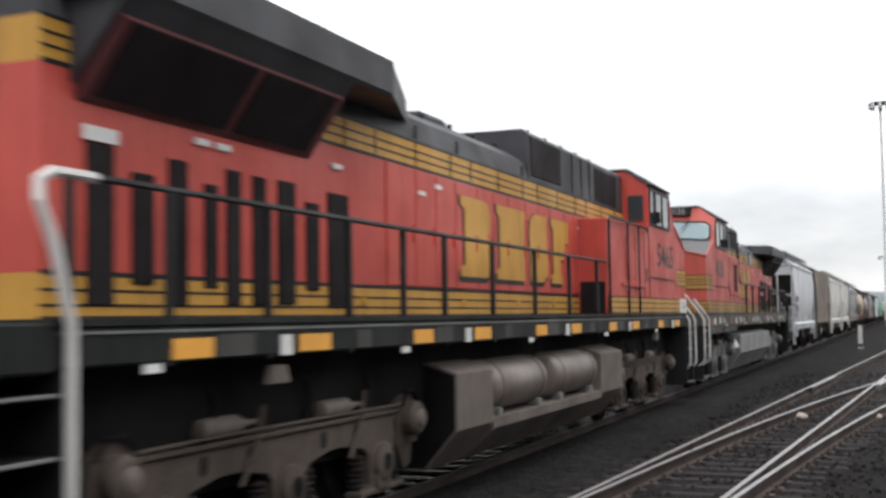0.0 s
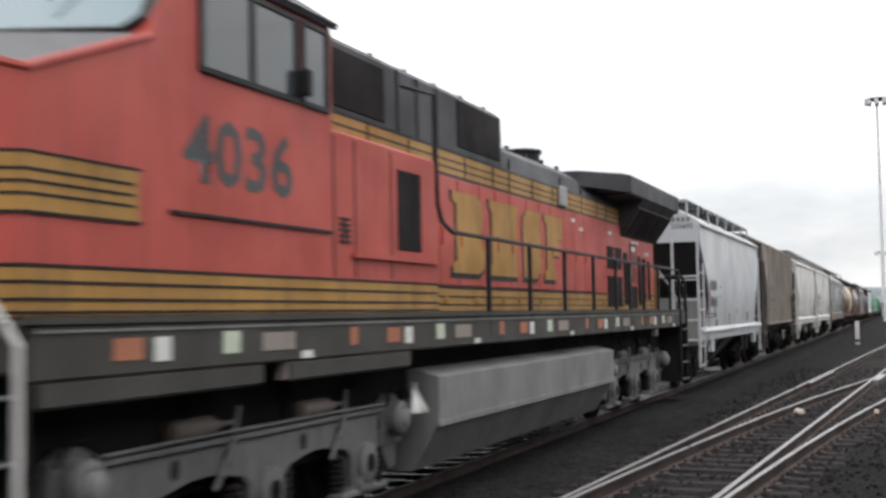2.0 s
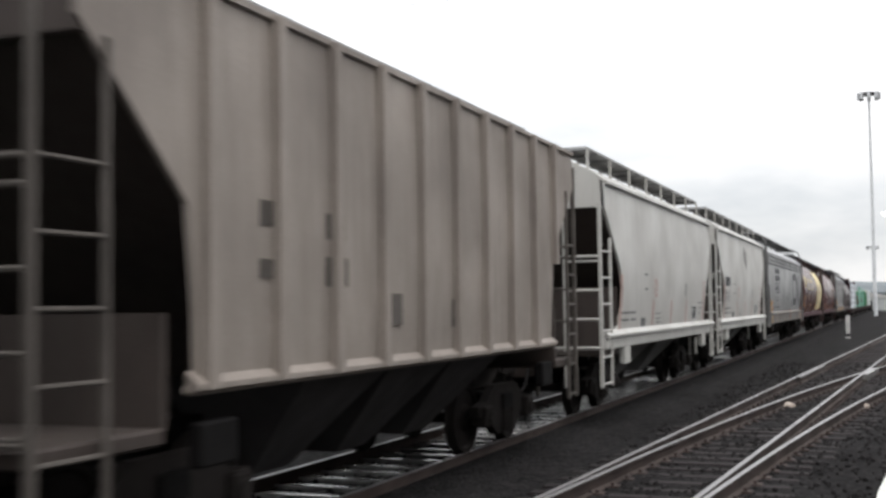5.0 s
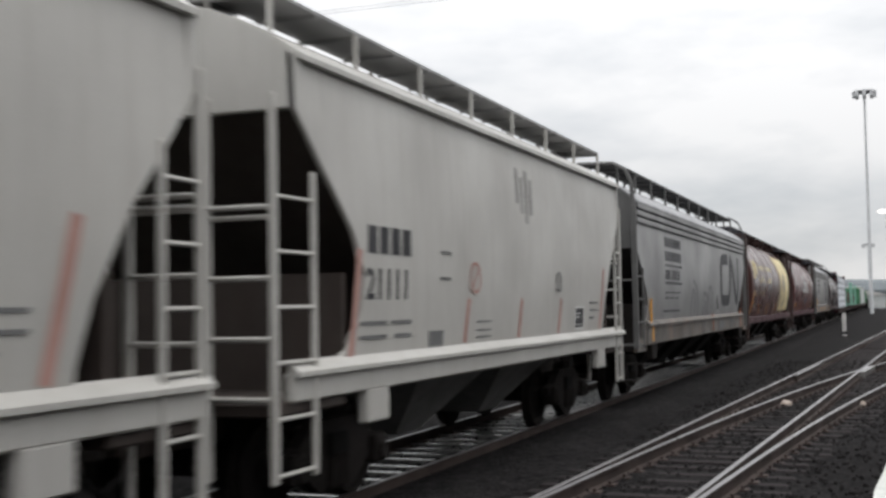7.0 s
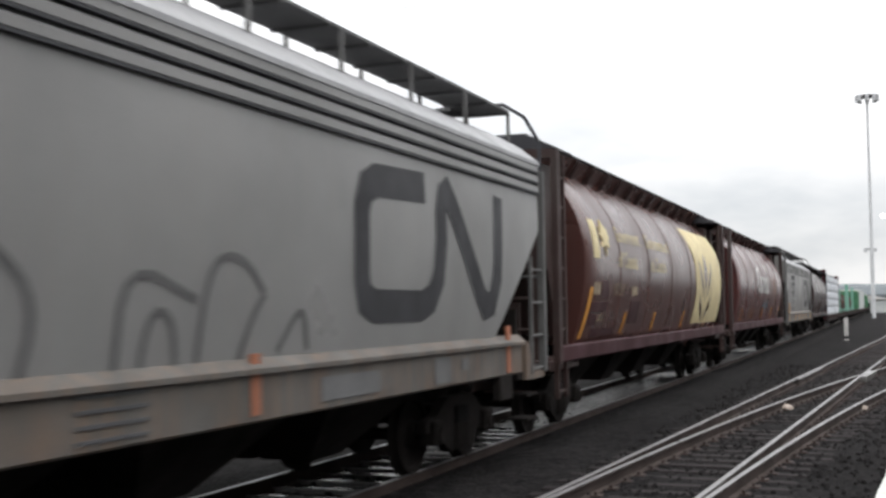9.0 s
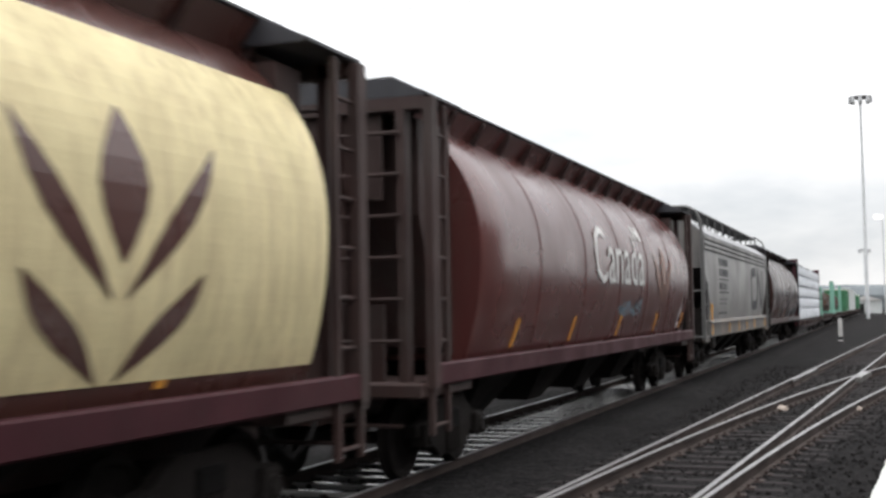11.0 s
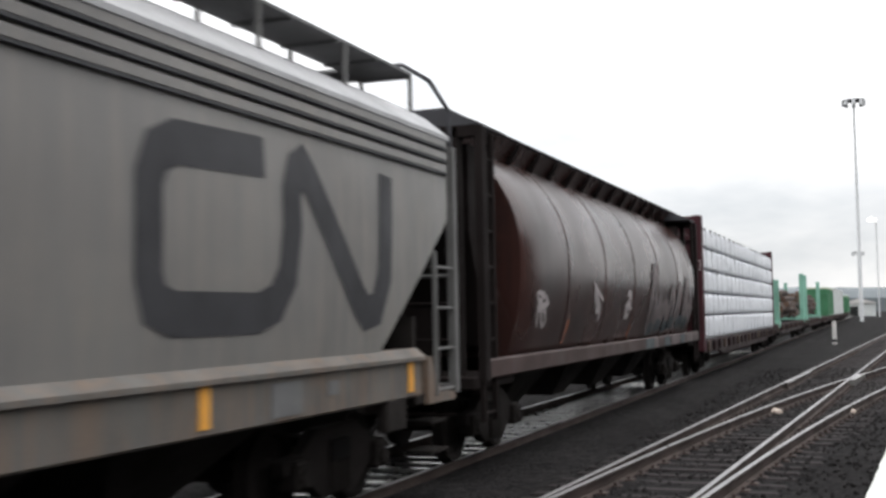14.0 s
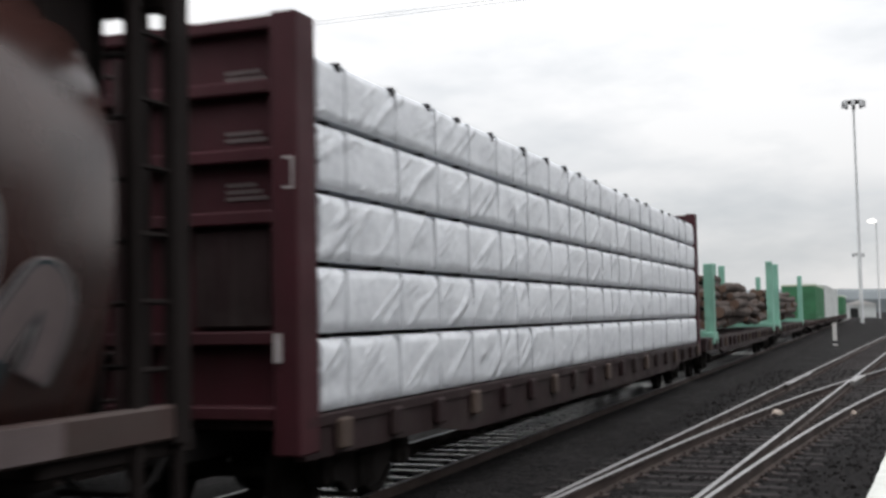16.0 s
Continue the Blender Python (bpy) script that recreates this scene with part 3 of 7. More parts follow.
def freight_truck(car, yc, frame_mat):
    t = new("truck")
    t.parent = car
    t.location = (0, yc, 0)
    for s in (-1, 1):
        bm = B()
        # cast side frame with its two windows
        prism(bm, [(-1.12, 0.62), (-0.78, 0.66), (-0.45, 0.86), (0.45, 0.86), (0.78, 0.66), (1.12, 0.62), (1.12, 0.50), (0.76, 0.45), (0.36, 0.20), (-0.36, 0.20), (-0.76, 0.45), (-1.12, 0.50)], s * 0.92, s * 1.05, "x")
        for y in (-0.88, 0.88):
            box(bm, s * 0.90, s * 1.14, y - 0.14, y + 0.14, 0.34, 0.62, 0.03)
            turned(bm, [(s * 1.12, 0.11), (s * 1.17, 0.09)], 10, "x", (0, y, 0.46))
        for y in (-0.14, 0.0, 0.14):
            turned(bm, [(0.24, 0.055), (0.52, 0.055)], 8, "z", (s * 1.06, y, 0))
        part("side_frame", bm, frame_mat, t)
    bm = B()
    box(bm, -1.1, 1.1, -0.2, 0.2, 0.50, 0.74, 0.03)
    part("bolster", bm, UNDER, t)
    for y in (-0.88, 0.88):
        wheelset(t, y, 0.46, TRUCKDARK)
    return t


def coupler(car, y, d):
    bm = B()
    box(bm, -0.09, 0.09, min(y, y + d * 0.55), max(y, y + d * 0.55), 0.78, 0.98, 0.02)
    prism(bm, [(-0.16, y + d * 0.5), (0.05, y + d * 0.5), (0.17, y + d * 0.66), (0.12, y + d * 0.80), (-0.02, y + d * 0.70), (-0.16, y + d * 0.78)], 0.74, 1.02, "z")
    part("coupler", bm, TRUCKDARK, car)
    bm = B()
    tube(bm, [(0.3, y, 0.85), (0.34, y + d * 0.3, 0.6), (0.3, y + d * 0.65, 0.42), (0.2, y + d * 0.8, 0.55)], 0.03)
    part("air_hose", bm, UNDER, car)


def ladder(car, name, x0, y0, x1, y1, z0, z1, material, rungs, r=0.022, posts=(1, 1), post_r=0.035):
    ld = new(name)
    ld.parent = car
    for on, x, y in ((posts[0], x0, y0), (posts[1], x1, y1)):
        if on:
            bm = B()
            box(bm, x - post_r, x + post_r, y - post_r, y + post_r, z0, z1, 0.008)
            part("stile", bm, material, ld)
    for z in rungs:
        bm = B()
        tube(bm, [(x0, y0, z), (x1, y1, z)], r, 6)
        part("rung", bm, material, ld)
    return ld


def roof_walk(car, L, x, z, roof_z, material, post_mat, y0=0.0, step=1.6, post=0.02):
    """Gratings that run along both roof edges on short posts, with crosswise ends."""
    for s in (-1, 1):
        bm = B()
        xa, xb = sorted((s * x, s * (x - 0.62)))
        box(bm, xa, xb, y0, y0 + L, z - 0.03, z)
        n = int(L / 0.9)
        for k in range(n + 1):
            y = y0 + L * k / n
            box(bm, xa, xb, y - 0.015, y + 0.015, z - 0.06, z - 0.03)
        part("running_board", bm, material, car, "dark grating walkway")
        n = int(L / step)
        for k in range(n + 1):
            y = y0 + 0.05 + (L - 0.1) * k / n
            bm = B()
            box(bm, s * x - post, s * x + post, y - post, y + post, roof_z(x) - 0.05, z - 0.04)
            part("walkway_post", bm, post_mat, car)
            bm = B()
            box(bm, s * (x - 0.6) - 0.02, s * (x - 0.6) + 0.02, y - 0.02, y + 0.02, min(roof_z(x - 0.6) - 0.05, z - 0.10), z - 0.04)
            part("walkway_post", bm, post_mat, car)
    for y in (y0, y0 + L - 0.6):
        bm = B()
        box(bm, -x + 0.62, x - 0.62, y, y + 0.6, z - 0.04, z - 0.003)
        part("cross_walk", bm, material, car)


def arc_roof(bm, half, z_eave, z_top, y0, y1, power=2.0, drop=0.05, n=12):
    pts = [(half, z_eave - drop)]
    for k in range(n + 1):
        x = half * (1 - 2 * k / n)
        pts.append((x, z_top - (z_top - z_eave) * abs(x / half) ** power))
    pts.append((-half, z_eave - drop))
    return prism(bm, pts, y0, y1)


def hatches(car, L, z, material, n):
    for k in range(n):
        bm = B()
        y = L * (k + 0.5) / n
        box(bm, -0.42, 0.42, y - L / n * 0.42, y + L / n * 0.42, z - 0.08, z + 0.05, 0.03)
        part("hatch", bm, material, car)


def covered_hopper(name, label, y_ref, L, c):
    """A covered hopper whose near end is at y = 0 and far end at y = L."""
    car = thing(name, label, "hopper car", "covered hoppers")
    half, eave, ridge = c["half"], c["eave"], c["ridge"]
    inset = along(c["edge"])                    # how far the side sheet is cut back at each height
    inset_far = along(c.get("edge_far", c["edge"]))
    bulge = c.get("bulge", 0.05)
    mid = (eave + c["sill_top"]) / 2

    def xs(z, y=0):
        return half - bulge * ((z - mid) / (eave - mid)) ** 2
    n_rib = c.get("ribs", 0)
    zs = sorted({p[0] for p in c["edge"]} | {p[0] for p in c.get("edge_far", [])} | {c["sill_top"] + (eave - c["sill_top"]) * k / 10 for k in range(11)})
    zs = [z for z in zs if c["sill_top"] - 0.01 <= z <= eave + 0.01]
    for s in (1, -1):
        bm = B()
        sheet(bm, zs, inset, lambda z: L - inset_far(z), lambda z, y: s * xs(z), 12)
        part("side_sheet", bm, c["paint"], car, smooth=True)
        bm = B()
        box(bm, s * half - 0.10 * (s > 0), s * half + 0.10 * (s < 0), c["sill_y"], L - c["sill_y"], c.get("sill_lo", c["sill_bot"]), c["sill_top"], 0.02)
        prism(bm, [(s * (half - 0.06), c["sill_top"] + 0.10), (s * (half + 0.05), c["sill_top"] + 0.01), (s * (half + 0.05), c["sill_top"] - 0.03), (s * (half - 0.06), c["sill_top"] - 0.03)], c["sill_y"], L - c["sill_y"])
        part("side_sill", bm, c["sill"], car)
        for k in range(n_rib):
            y = c["rib_y"][0] + c["rib_y"][1] * k
            bm = B()
            lo = max(c["sill_top"], 0)
            zz = [z for z in zs if inset(z) <= y + 0.02 and inset_far(z) <= L - y + 0.02]
            z0 = min(zz) if zz else lo
            prism(bm, [(y - 0.065, z0 - 0.03), (y + 0.065, z0 - 0.03), (y + 0.05, eave - 0.02), (y - 0.05, eave - 0.02)], s * (half - 0.05), s * (half + 0.075), "x")
            part("rib", bm, c["paint"], car)
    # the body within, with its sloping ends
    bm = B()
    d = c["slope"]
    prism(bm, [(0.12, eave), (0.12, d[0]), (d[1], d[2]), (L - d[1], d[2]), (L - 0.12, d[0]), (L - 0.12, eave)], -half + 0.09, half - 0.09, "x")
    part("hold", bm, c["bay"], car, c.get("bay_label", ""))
    bm = B()
    arc_roof(bm, half + 0.02, eave, ridge, 0.02, L - 0.02, c.get("power", 2.0))
    part("roof", bm, c["roof"], car, smooth=True)
    for e in (0, 1):
        ya, yb = (0.0, 0.12) if e == 0 else (L - 0.12, L)
        bm = B()
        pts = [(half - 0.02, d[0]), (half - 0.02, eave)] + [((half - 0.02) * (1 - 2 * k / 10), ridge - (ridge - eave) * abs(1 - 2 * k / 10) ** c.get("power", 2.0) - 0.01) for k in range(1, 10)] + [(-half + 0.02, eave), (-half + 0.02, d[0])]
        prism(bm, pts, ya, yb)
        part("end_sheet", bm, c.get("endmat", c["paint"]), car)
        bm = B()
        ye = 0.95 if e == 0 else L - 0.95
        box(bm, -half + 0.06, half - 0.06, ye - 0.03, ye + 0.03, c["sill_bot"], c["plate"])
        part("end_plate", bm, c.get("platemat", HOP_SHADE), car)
        bm = B()
        y0, y1 = (c.get("lad_out", -0.38) + 0.03, 0.95) if e == 0 else (L - 0.95, L - c.get("lad_out", -0.10) - 0.03)
        box(bm, -half + 0.05, half - 0.05, y0, y1, c["sill_bot"] - 0.10, c["sill_bot"] + 0.02, 0.02)
        box(bm, -0.3, 0.3, y0, y1 + 0.0, 0.72, c["sill_bot"])
        part("end_platform", bm, c.get("platform", c.get("platemat", HOP_SHADE)), car)
        if c.get("hoop"):
            for s in (1, -1):
                bm = B()
                g = [(-0.12, c["sill_bot"] - 0.10), (0.70, c["sill_bot"] - 0.10), (0.70, c["sill_top"]), (0.60, c["sill_top"]), (0.50, c["sill_bot"] + 0.16), (0.30, c["sill_bot"] + 0.03), (-0.12, c["sill_bot"] - 0.02)]
                prism(bm, [(y if e == 0 else L - y, z) for y, z in g], s * (half - 0.08), s * (half - 0.003), "x")
                part("gusset", bm, c["sill"], car)
                for k in range(2):
                    bm = B()
                    box(bm, min(s * 1.2, s * 1.5), max(s * 1.2, s * 1.5), *sorted((yb0 := (-0.1 if e == 0 else L + 0.1), yb0 + (0.5 if e == 0 else -0.5))), 0.42 + 0.32 * k, 0.45 + 0.32 * k)
                    part("foot_step", bm, TRUCKDARK, car)
        coupler(car, y0 if e == 0 else y1, -1 if e == 0 else 1)
        # ladders on both corners
        s0 = -1 if e == 0 else 1
        lo_, li_ = c.get("lad_out", -0.38 if e == 0 else -0.02), c.get("lad_in", 0.26 if e == 0 else 0.46)
        yb_ = lo_ if e == 0 else L - lo_
        yi = li_ if e == 0 else L - li_
        for s in (1, -1):
            low = c.get("low", 0.55)
            top = c.get("ladder_top", d[0] + 0.05)
            ladder(car, "end_ladder", s * (half - c.get("lad_w", 0.62)), yb_, s * (half - 0.02), yb_, low, top, c["rail"], [] if c.get("hoop") else [1.2 + 0.48 * k for k in range(4)], posts=(0, 1) if c.get("hoop") else (1, 1), post_r=c.get("post_r", 0.03))
            ladder(car, "side_ladder", s * (half - 0.02), yb_, s * (half + 0.0), yi, low, min(top, c.get("side_ladder_top", 3.0)), c["rail"], [low + 0.06 + 0.44 * k for k in range(6) if low + 0.06 + 0.44 * k < min(top, c.get("side_ladder_top", 3.0))], r=0.018, posts=(0, 1), post_r=0.024)
            if c.get("hoop"):
                bm = B()
                if e == 0:
                    tube(bm, [(s * (half - 0.02), yb_, top - 0.1), (s * (half - 0.05), yb_, 4.20), (s * (half - 0.16), yb_, 4.46), (s * (half - 0.40), yb_, 4.60), (s * 0.5, yb_, 4.62)], 0.042, 8)
                else:
                    tube(bm, [(s * (half - 0.02), yb_, top - 0.1), (s * (half - 0.03), yb_, 4.22), (s * (half - 0.14), yb_ - 0.3, 4.52), (s * 1.24, yb_ - 0.55, 4.67), (s * 0.3, yb_ - 0.55, 4.67)], 0.028, 6)
                if e == 0 and s > 0:
                    end_bm = B()
                    box(end_bm, -1.2, 1.2, -0.14, 0.12, 4.56, 4.60, 0.01)
                    part("end_walk", end_bm, GRATEGREY, car)
                part("corner_hoop", bm, c["rail"] if e == 0 else ROOFBLACK, car)
        bm = B()
        tube(bm, [(-half + 0.05, yb_ - 0.02, c["grab"]), (half - 0.05, yb_ - 0.02, c["grab"])], 0.022)
        part("grab_rail", bm, c["rail"], car)
        bm = B()
        tube(bm, [(-half + 0.05, yb_ - 0.02, c["sill_bot"] + 0.05), (half - 0.05, yb_ - 0.02, c["sill_bot"] + 0.05)], 0.022)
        part("grab_rail", bm, c["rail"], car)
        # jacking pad under the sill
        for s in (1, -1):
            bm = B()
            yp = 1.55 if e == 0 else L - 1.55
            box(bm, s * half - 0.12, s * half, yp - 0.24, yp + 0.24, c["sill_bot"] - 0.30, c["sill_bot"] + 0.02, 0.02) if s > 0 else box(bm, s * half, s * half + 0.12, yp - 0.24, yp + 0.24, c["sill_bot"] - 0.30, c["sill_bot"] + 0.02, 0.02)
            part("jacking_pad", bm, c.get("padmat", c["sill"]), car)
        freight_truck(car, 1.75 if e == 0 else L - 1.75, TRUCKDARK)
    # outlet hoppers
    n = c["bays"]
    span = L - 6.2
    for k in range(n):
        yc = 3.1 + span * (k + 0.5) / n
        w = span / n * 0.5
        for s in (1, -1):
            bm = B()
            vs_top = [(s * 0.05, yc - w), (s * (half - 0.12), yc - w), (s * (half - 0.12), yc + w), (s * 0.05, yc + w)]
            vs_bot = [(s * 0.05, yc - 0.35), (s * 0.6, yc - 0.35), (s * 0.6, yc + 0.35), (s * 0.05, yc + 0.35)]
            a = [bm.verts.new((x, y, c["sill_bot"] + 0.25)) for x, y in vs_top]
            b = [bm.verts.new((x, y, 0.42)) for x, y in vs_bot]
            bm.faces.new(a)
            bm.faces.new(b)
            for i in range(4):
                bm.faces.new((a[i], a[(i + 1) % 4], b[(i + 1) % 4], b[i]))
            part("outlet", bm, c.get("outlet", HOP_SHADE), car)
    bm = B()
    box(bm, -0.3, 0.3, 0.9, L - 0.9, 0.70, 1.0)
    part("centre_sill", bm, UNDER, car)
    roof_walk(car, L - 0.2, c["walk_x"], c["walk_z"], lambda x: ridge - (ridge - eave) * abs(x / half) ** c.get("power", 2.0), c.get("walkmat", BLACKPAINT), c["rail"], 0.1)
    hatches(car, L, ridge + 0.03, c["roof"], 6)
    MOVING.append((car, y_ref))
    return car


MOVING = []          # things of the train: object and its place along the track at the start


def grain_car(name, label, y_ref, paint, end, marks):
    """A round-sided covered hopper, near end at y = 0, far end at y = 17.6."""
    L = 17.6
    car = thing(name, label, "hopper car", "covered hoppers")

    def side(z):
        k = (z - 2.6) / 1.3
        return 1.60 - (0.45 * k ** 2.4 if k > 0 else 0.25 * k * k)
    # barrel
    bm = B()
    zlist = [1.33 + (4.24 - 1.33) * k / 22 for k in range(23)]
    pts = [(side(z), z) for z in zlist] + [(-side(z), z) for z in reversed(zlist)]
    ys = [1.45, 1.48] + [1.45 + 15.45 * k / 14 for k in range(1, 14)] + [16.87, 16.90]
    rings = []
    for i, y in enumerate(ys):
        f = 0.988 if i in (0, len(ys) - 1) else 1.0
        rings.append([bm.verts.new((x * f, y, z)) for x, z in pts])
    for p, q in zip(rings, rings[1:]):
        for k in range(len(pts)):
            bm.faces.new((p[k], p[(k + 1) % len(pts)], q[(k + 1) % len(pts)], q[k]))
    bm.faces.new(rings[0])
    bm.faces.new(rings[-1])
    part("barrel", bm, paint, car, smooth=True)
    # welded hoops that stand a little proud
    for k in range(1, 6):
        y = 1.45 + 15.45 * k / 6
        for s in (1, -1):
            bm = B()
            zz = zlist[1:-1]
            ring_a = [bm.verts.new((s * (side(z) + 0.012), y - 0.05, z)) for z in zz]
            ring_b = [bm.verts.new((s * (side(z) + 0.012), y + 0.05, z)) for z in zz]
            ring_c = [bm.verts.new((s * (side(z) - 0.03), y - 0.07, z)) for z in zz]
            ring_d = [bm.verts.new((s * (side(z) - 0.03), y + 0.07, z)) for z in zz]
            for u, v in ((ring_a, ring_b), (ring_c, ring_a), (ring_b, ring_d)):
                for i in range(len(zz) - 1):
                    bm.faces.new((u[i], u[i + 1], v[i + 1], v[i]))
            part("hoop", bm, paint, car, smooth=True)
    for s in (1, -1):
        bm = B()
        box(bm, min(s * 1.45, s * 1.58), max(s * 1.45, s * 1.58), 0.0, L, 1.12, 1.36, 0.02)
        part("side_sill", bm, end if marks.get("sill") is None else marks["sill"], car)
    bm = B()
    box(bm, -0.78, 0.78, 0.6, L - 0.6, 4.20, 4.27)
    part("roof", bm, end, car)
    # broad running boards on raked brackets
    for s in (1, -1):
        bm = B()
        prism(bm, [(s * 0.50, 4.475), (s * 1.09, 4.475), (s * 1.09, 4.50), (s * 0.50, 4.50)], 0.0, L)
        part("running_board", bm, ROOFBLACK, car, "dark grating walkway")
        bm = B()
        prism(bm, [(s * 0.78, 4.22), (s * 0.85, 4.19), (s * 1.06, 4.465), (s * 0.99, 4.475)], 0.1, L - 0.1)
        part("fascia", bm, paint, car)
        for k in range(15):
            y = 0.9 + 1.13 * k
            bm = B()
            prism(bm, [(s * 0.84, 4.19), (s * 0.92, 4.12), (s * 1.085, 4.40), (s * 1.085, 4.47)], y - 0.02, y + 0.02)
            part("bracket", bm, end, car)
    bm = B()
    box(bm, -0.45, 0.45, 1.2, L - 1.2, 4.25, 4.5, 0.04)
    part("hatch_trough", bm, end, car)
    for e in (0, 1):
        f = (lambda y: y) if e == 0 else (lambda y: L - y)
        lo = lambda p, q: (min(f(p), f(q)), max(f(p), f(q)))
        bm = B()
        box(bm, -1.5, 1.5, *lo(-0.3, 1.3), 1.0, 1.16, 0.02)
        box(bm, -0.3, 0.3, *lo(-0.3, 8.5), 0.7, 1.02)
        part("end_platform", bm, end, car)
        coupler(car, f(-0.3), -1 if e == 0 else 1)
        bm = B()
        prism(bm, [(f(0.45), 4.1), (f(0.45), 3.0), (f(1.1), 1.5), (f(1.46 if e == 0 else 0.9), 1.4), (f(1.46 if e == 0 else 0.9), 4.1)], -1.2, 1.2, "x")
        part("slope_sheet", bm, end, car)
        bm = B()
        for x in (-1.54, 1.54, -1.22, 1.22, -0.44, 0.44):
            box(bm, x - 0.05, x + 0.05, *lo(-0.12, 0.06), 1.1, 4.22)
        box(bm, -1.5, 1.5, *lo(-0.12, 0.06), 4.1, 4.24)
        box(bm, -0.95, 0.95, *lo(-0.02, 0.04), 3.15, 4.15)
        for x in (-0.98, 0.98):
            box(bm, x - 0.03, x + 0.03, *lo(0.0, 0.06), 4.2, 4.475)
        box(bm, -0.95, 0.95, *lo(-0.02, 0.04), 1.1, 2.0)
        part("end_frame", bm, end, car)
        bm = B()
        prism(bm, [(-1.54, 4.245), (1.54, 4.245), (1.54, 4.275), (1.09, 4.475), (-1.09, 4.475), (-1.54, 4.275)], *lo(-0.12, 0.95))
        part("end_walk", bm, ROOFBLACK, car, "dark end platform on the roof")
        for s in (1, -1):
            ladder(car, "end_ladder", s * 0.44, f(-0.16), s * 1.22, f(-0.16), 0.6, 4.2, end, [0.7 + 0.45 * k for k in range(8)], posts=(0, 0))
            ladder(car, "side_ladder", s * 1.52, f(-0.05), s * 1.52, f(0.42), 0.6, 4.2, end, [0.7 + 0.45 * k for k in range(8)], posts=(1, 1))
        freight_truck(car, f(1.75), TRUCKDARK)
    for k in range(4):
        yc = 4.0 + 3.0 * k
        for s in (1, -1):
            bm = B()
            tops = [bm.verts.new(v) for v in ((s * 0.05, yc - 1.2, 1.4), (s * 1.25, yc - 1.2, 1.4), (s * 1.25, yc + 1.2, 1.4), (s * 0.05, yc + 1.2, 1.4))]
            bots = [bm.verts.new(v) for v in ((s * 0.05, yc - 0.4, 0.45), (s * 0.55, yc - 0.4, 0.45), (s * 0.55, yc + 0.4, 0.45), (s * 0.05, yc + 0.4, 0.45))]
            bm.faces.new(tops)
            bm.faces.new(bots)
            for i in range(4):
                bm.faces.new((tops[i], tops[(i + 1) % 4], bots[(i + 1) % 4], bots[i]))
            part("outlet", bm, TRUCKDARK, car)
    MOVING.append((car, y_ref))
    return car, side


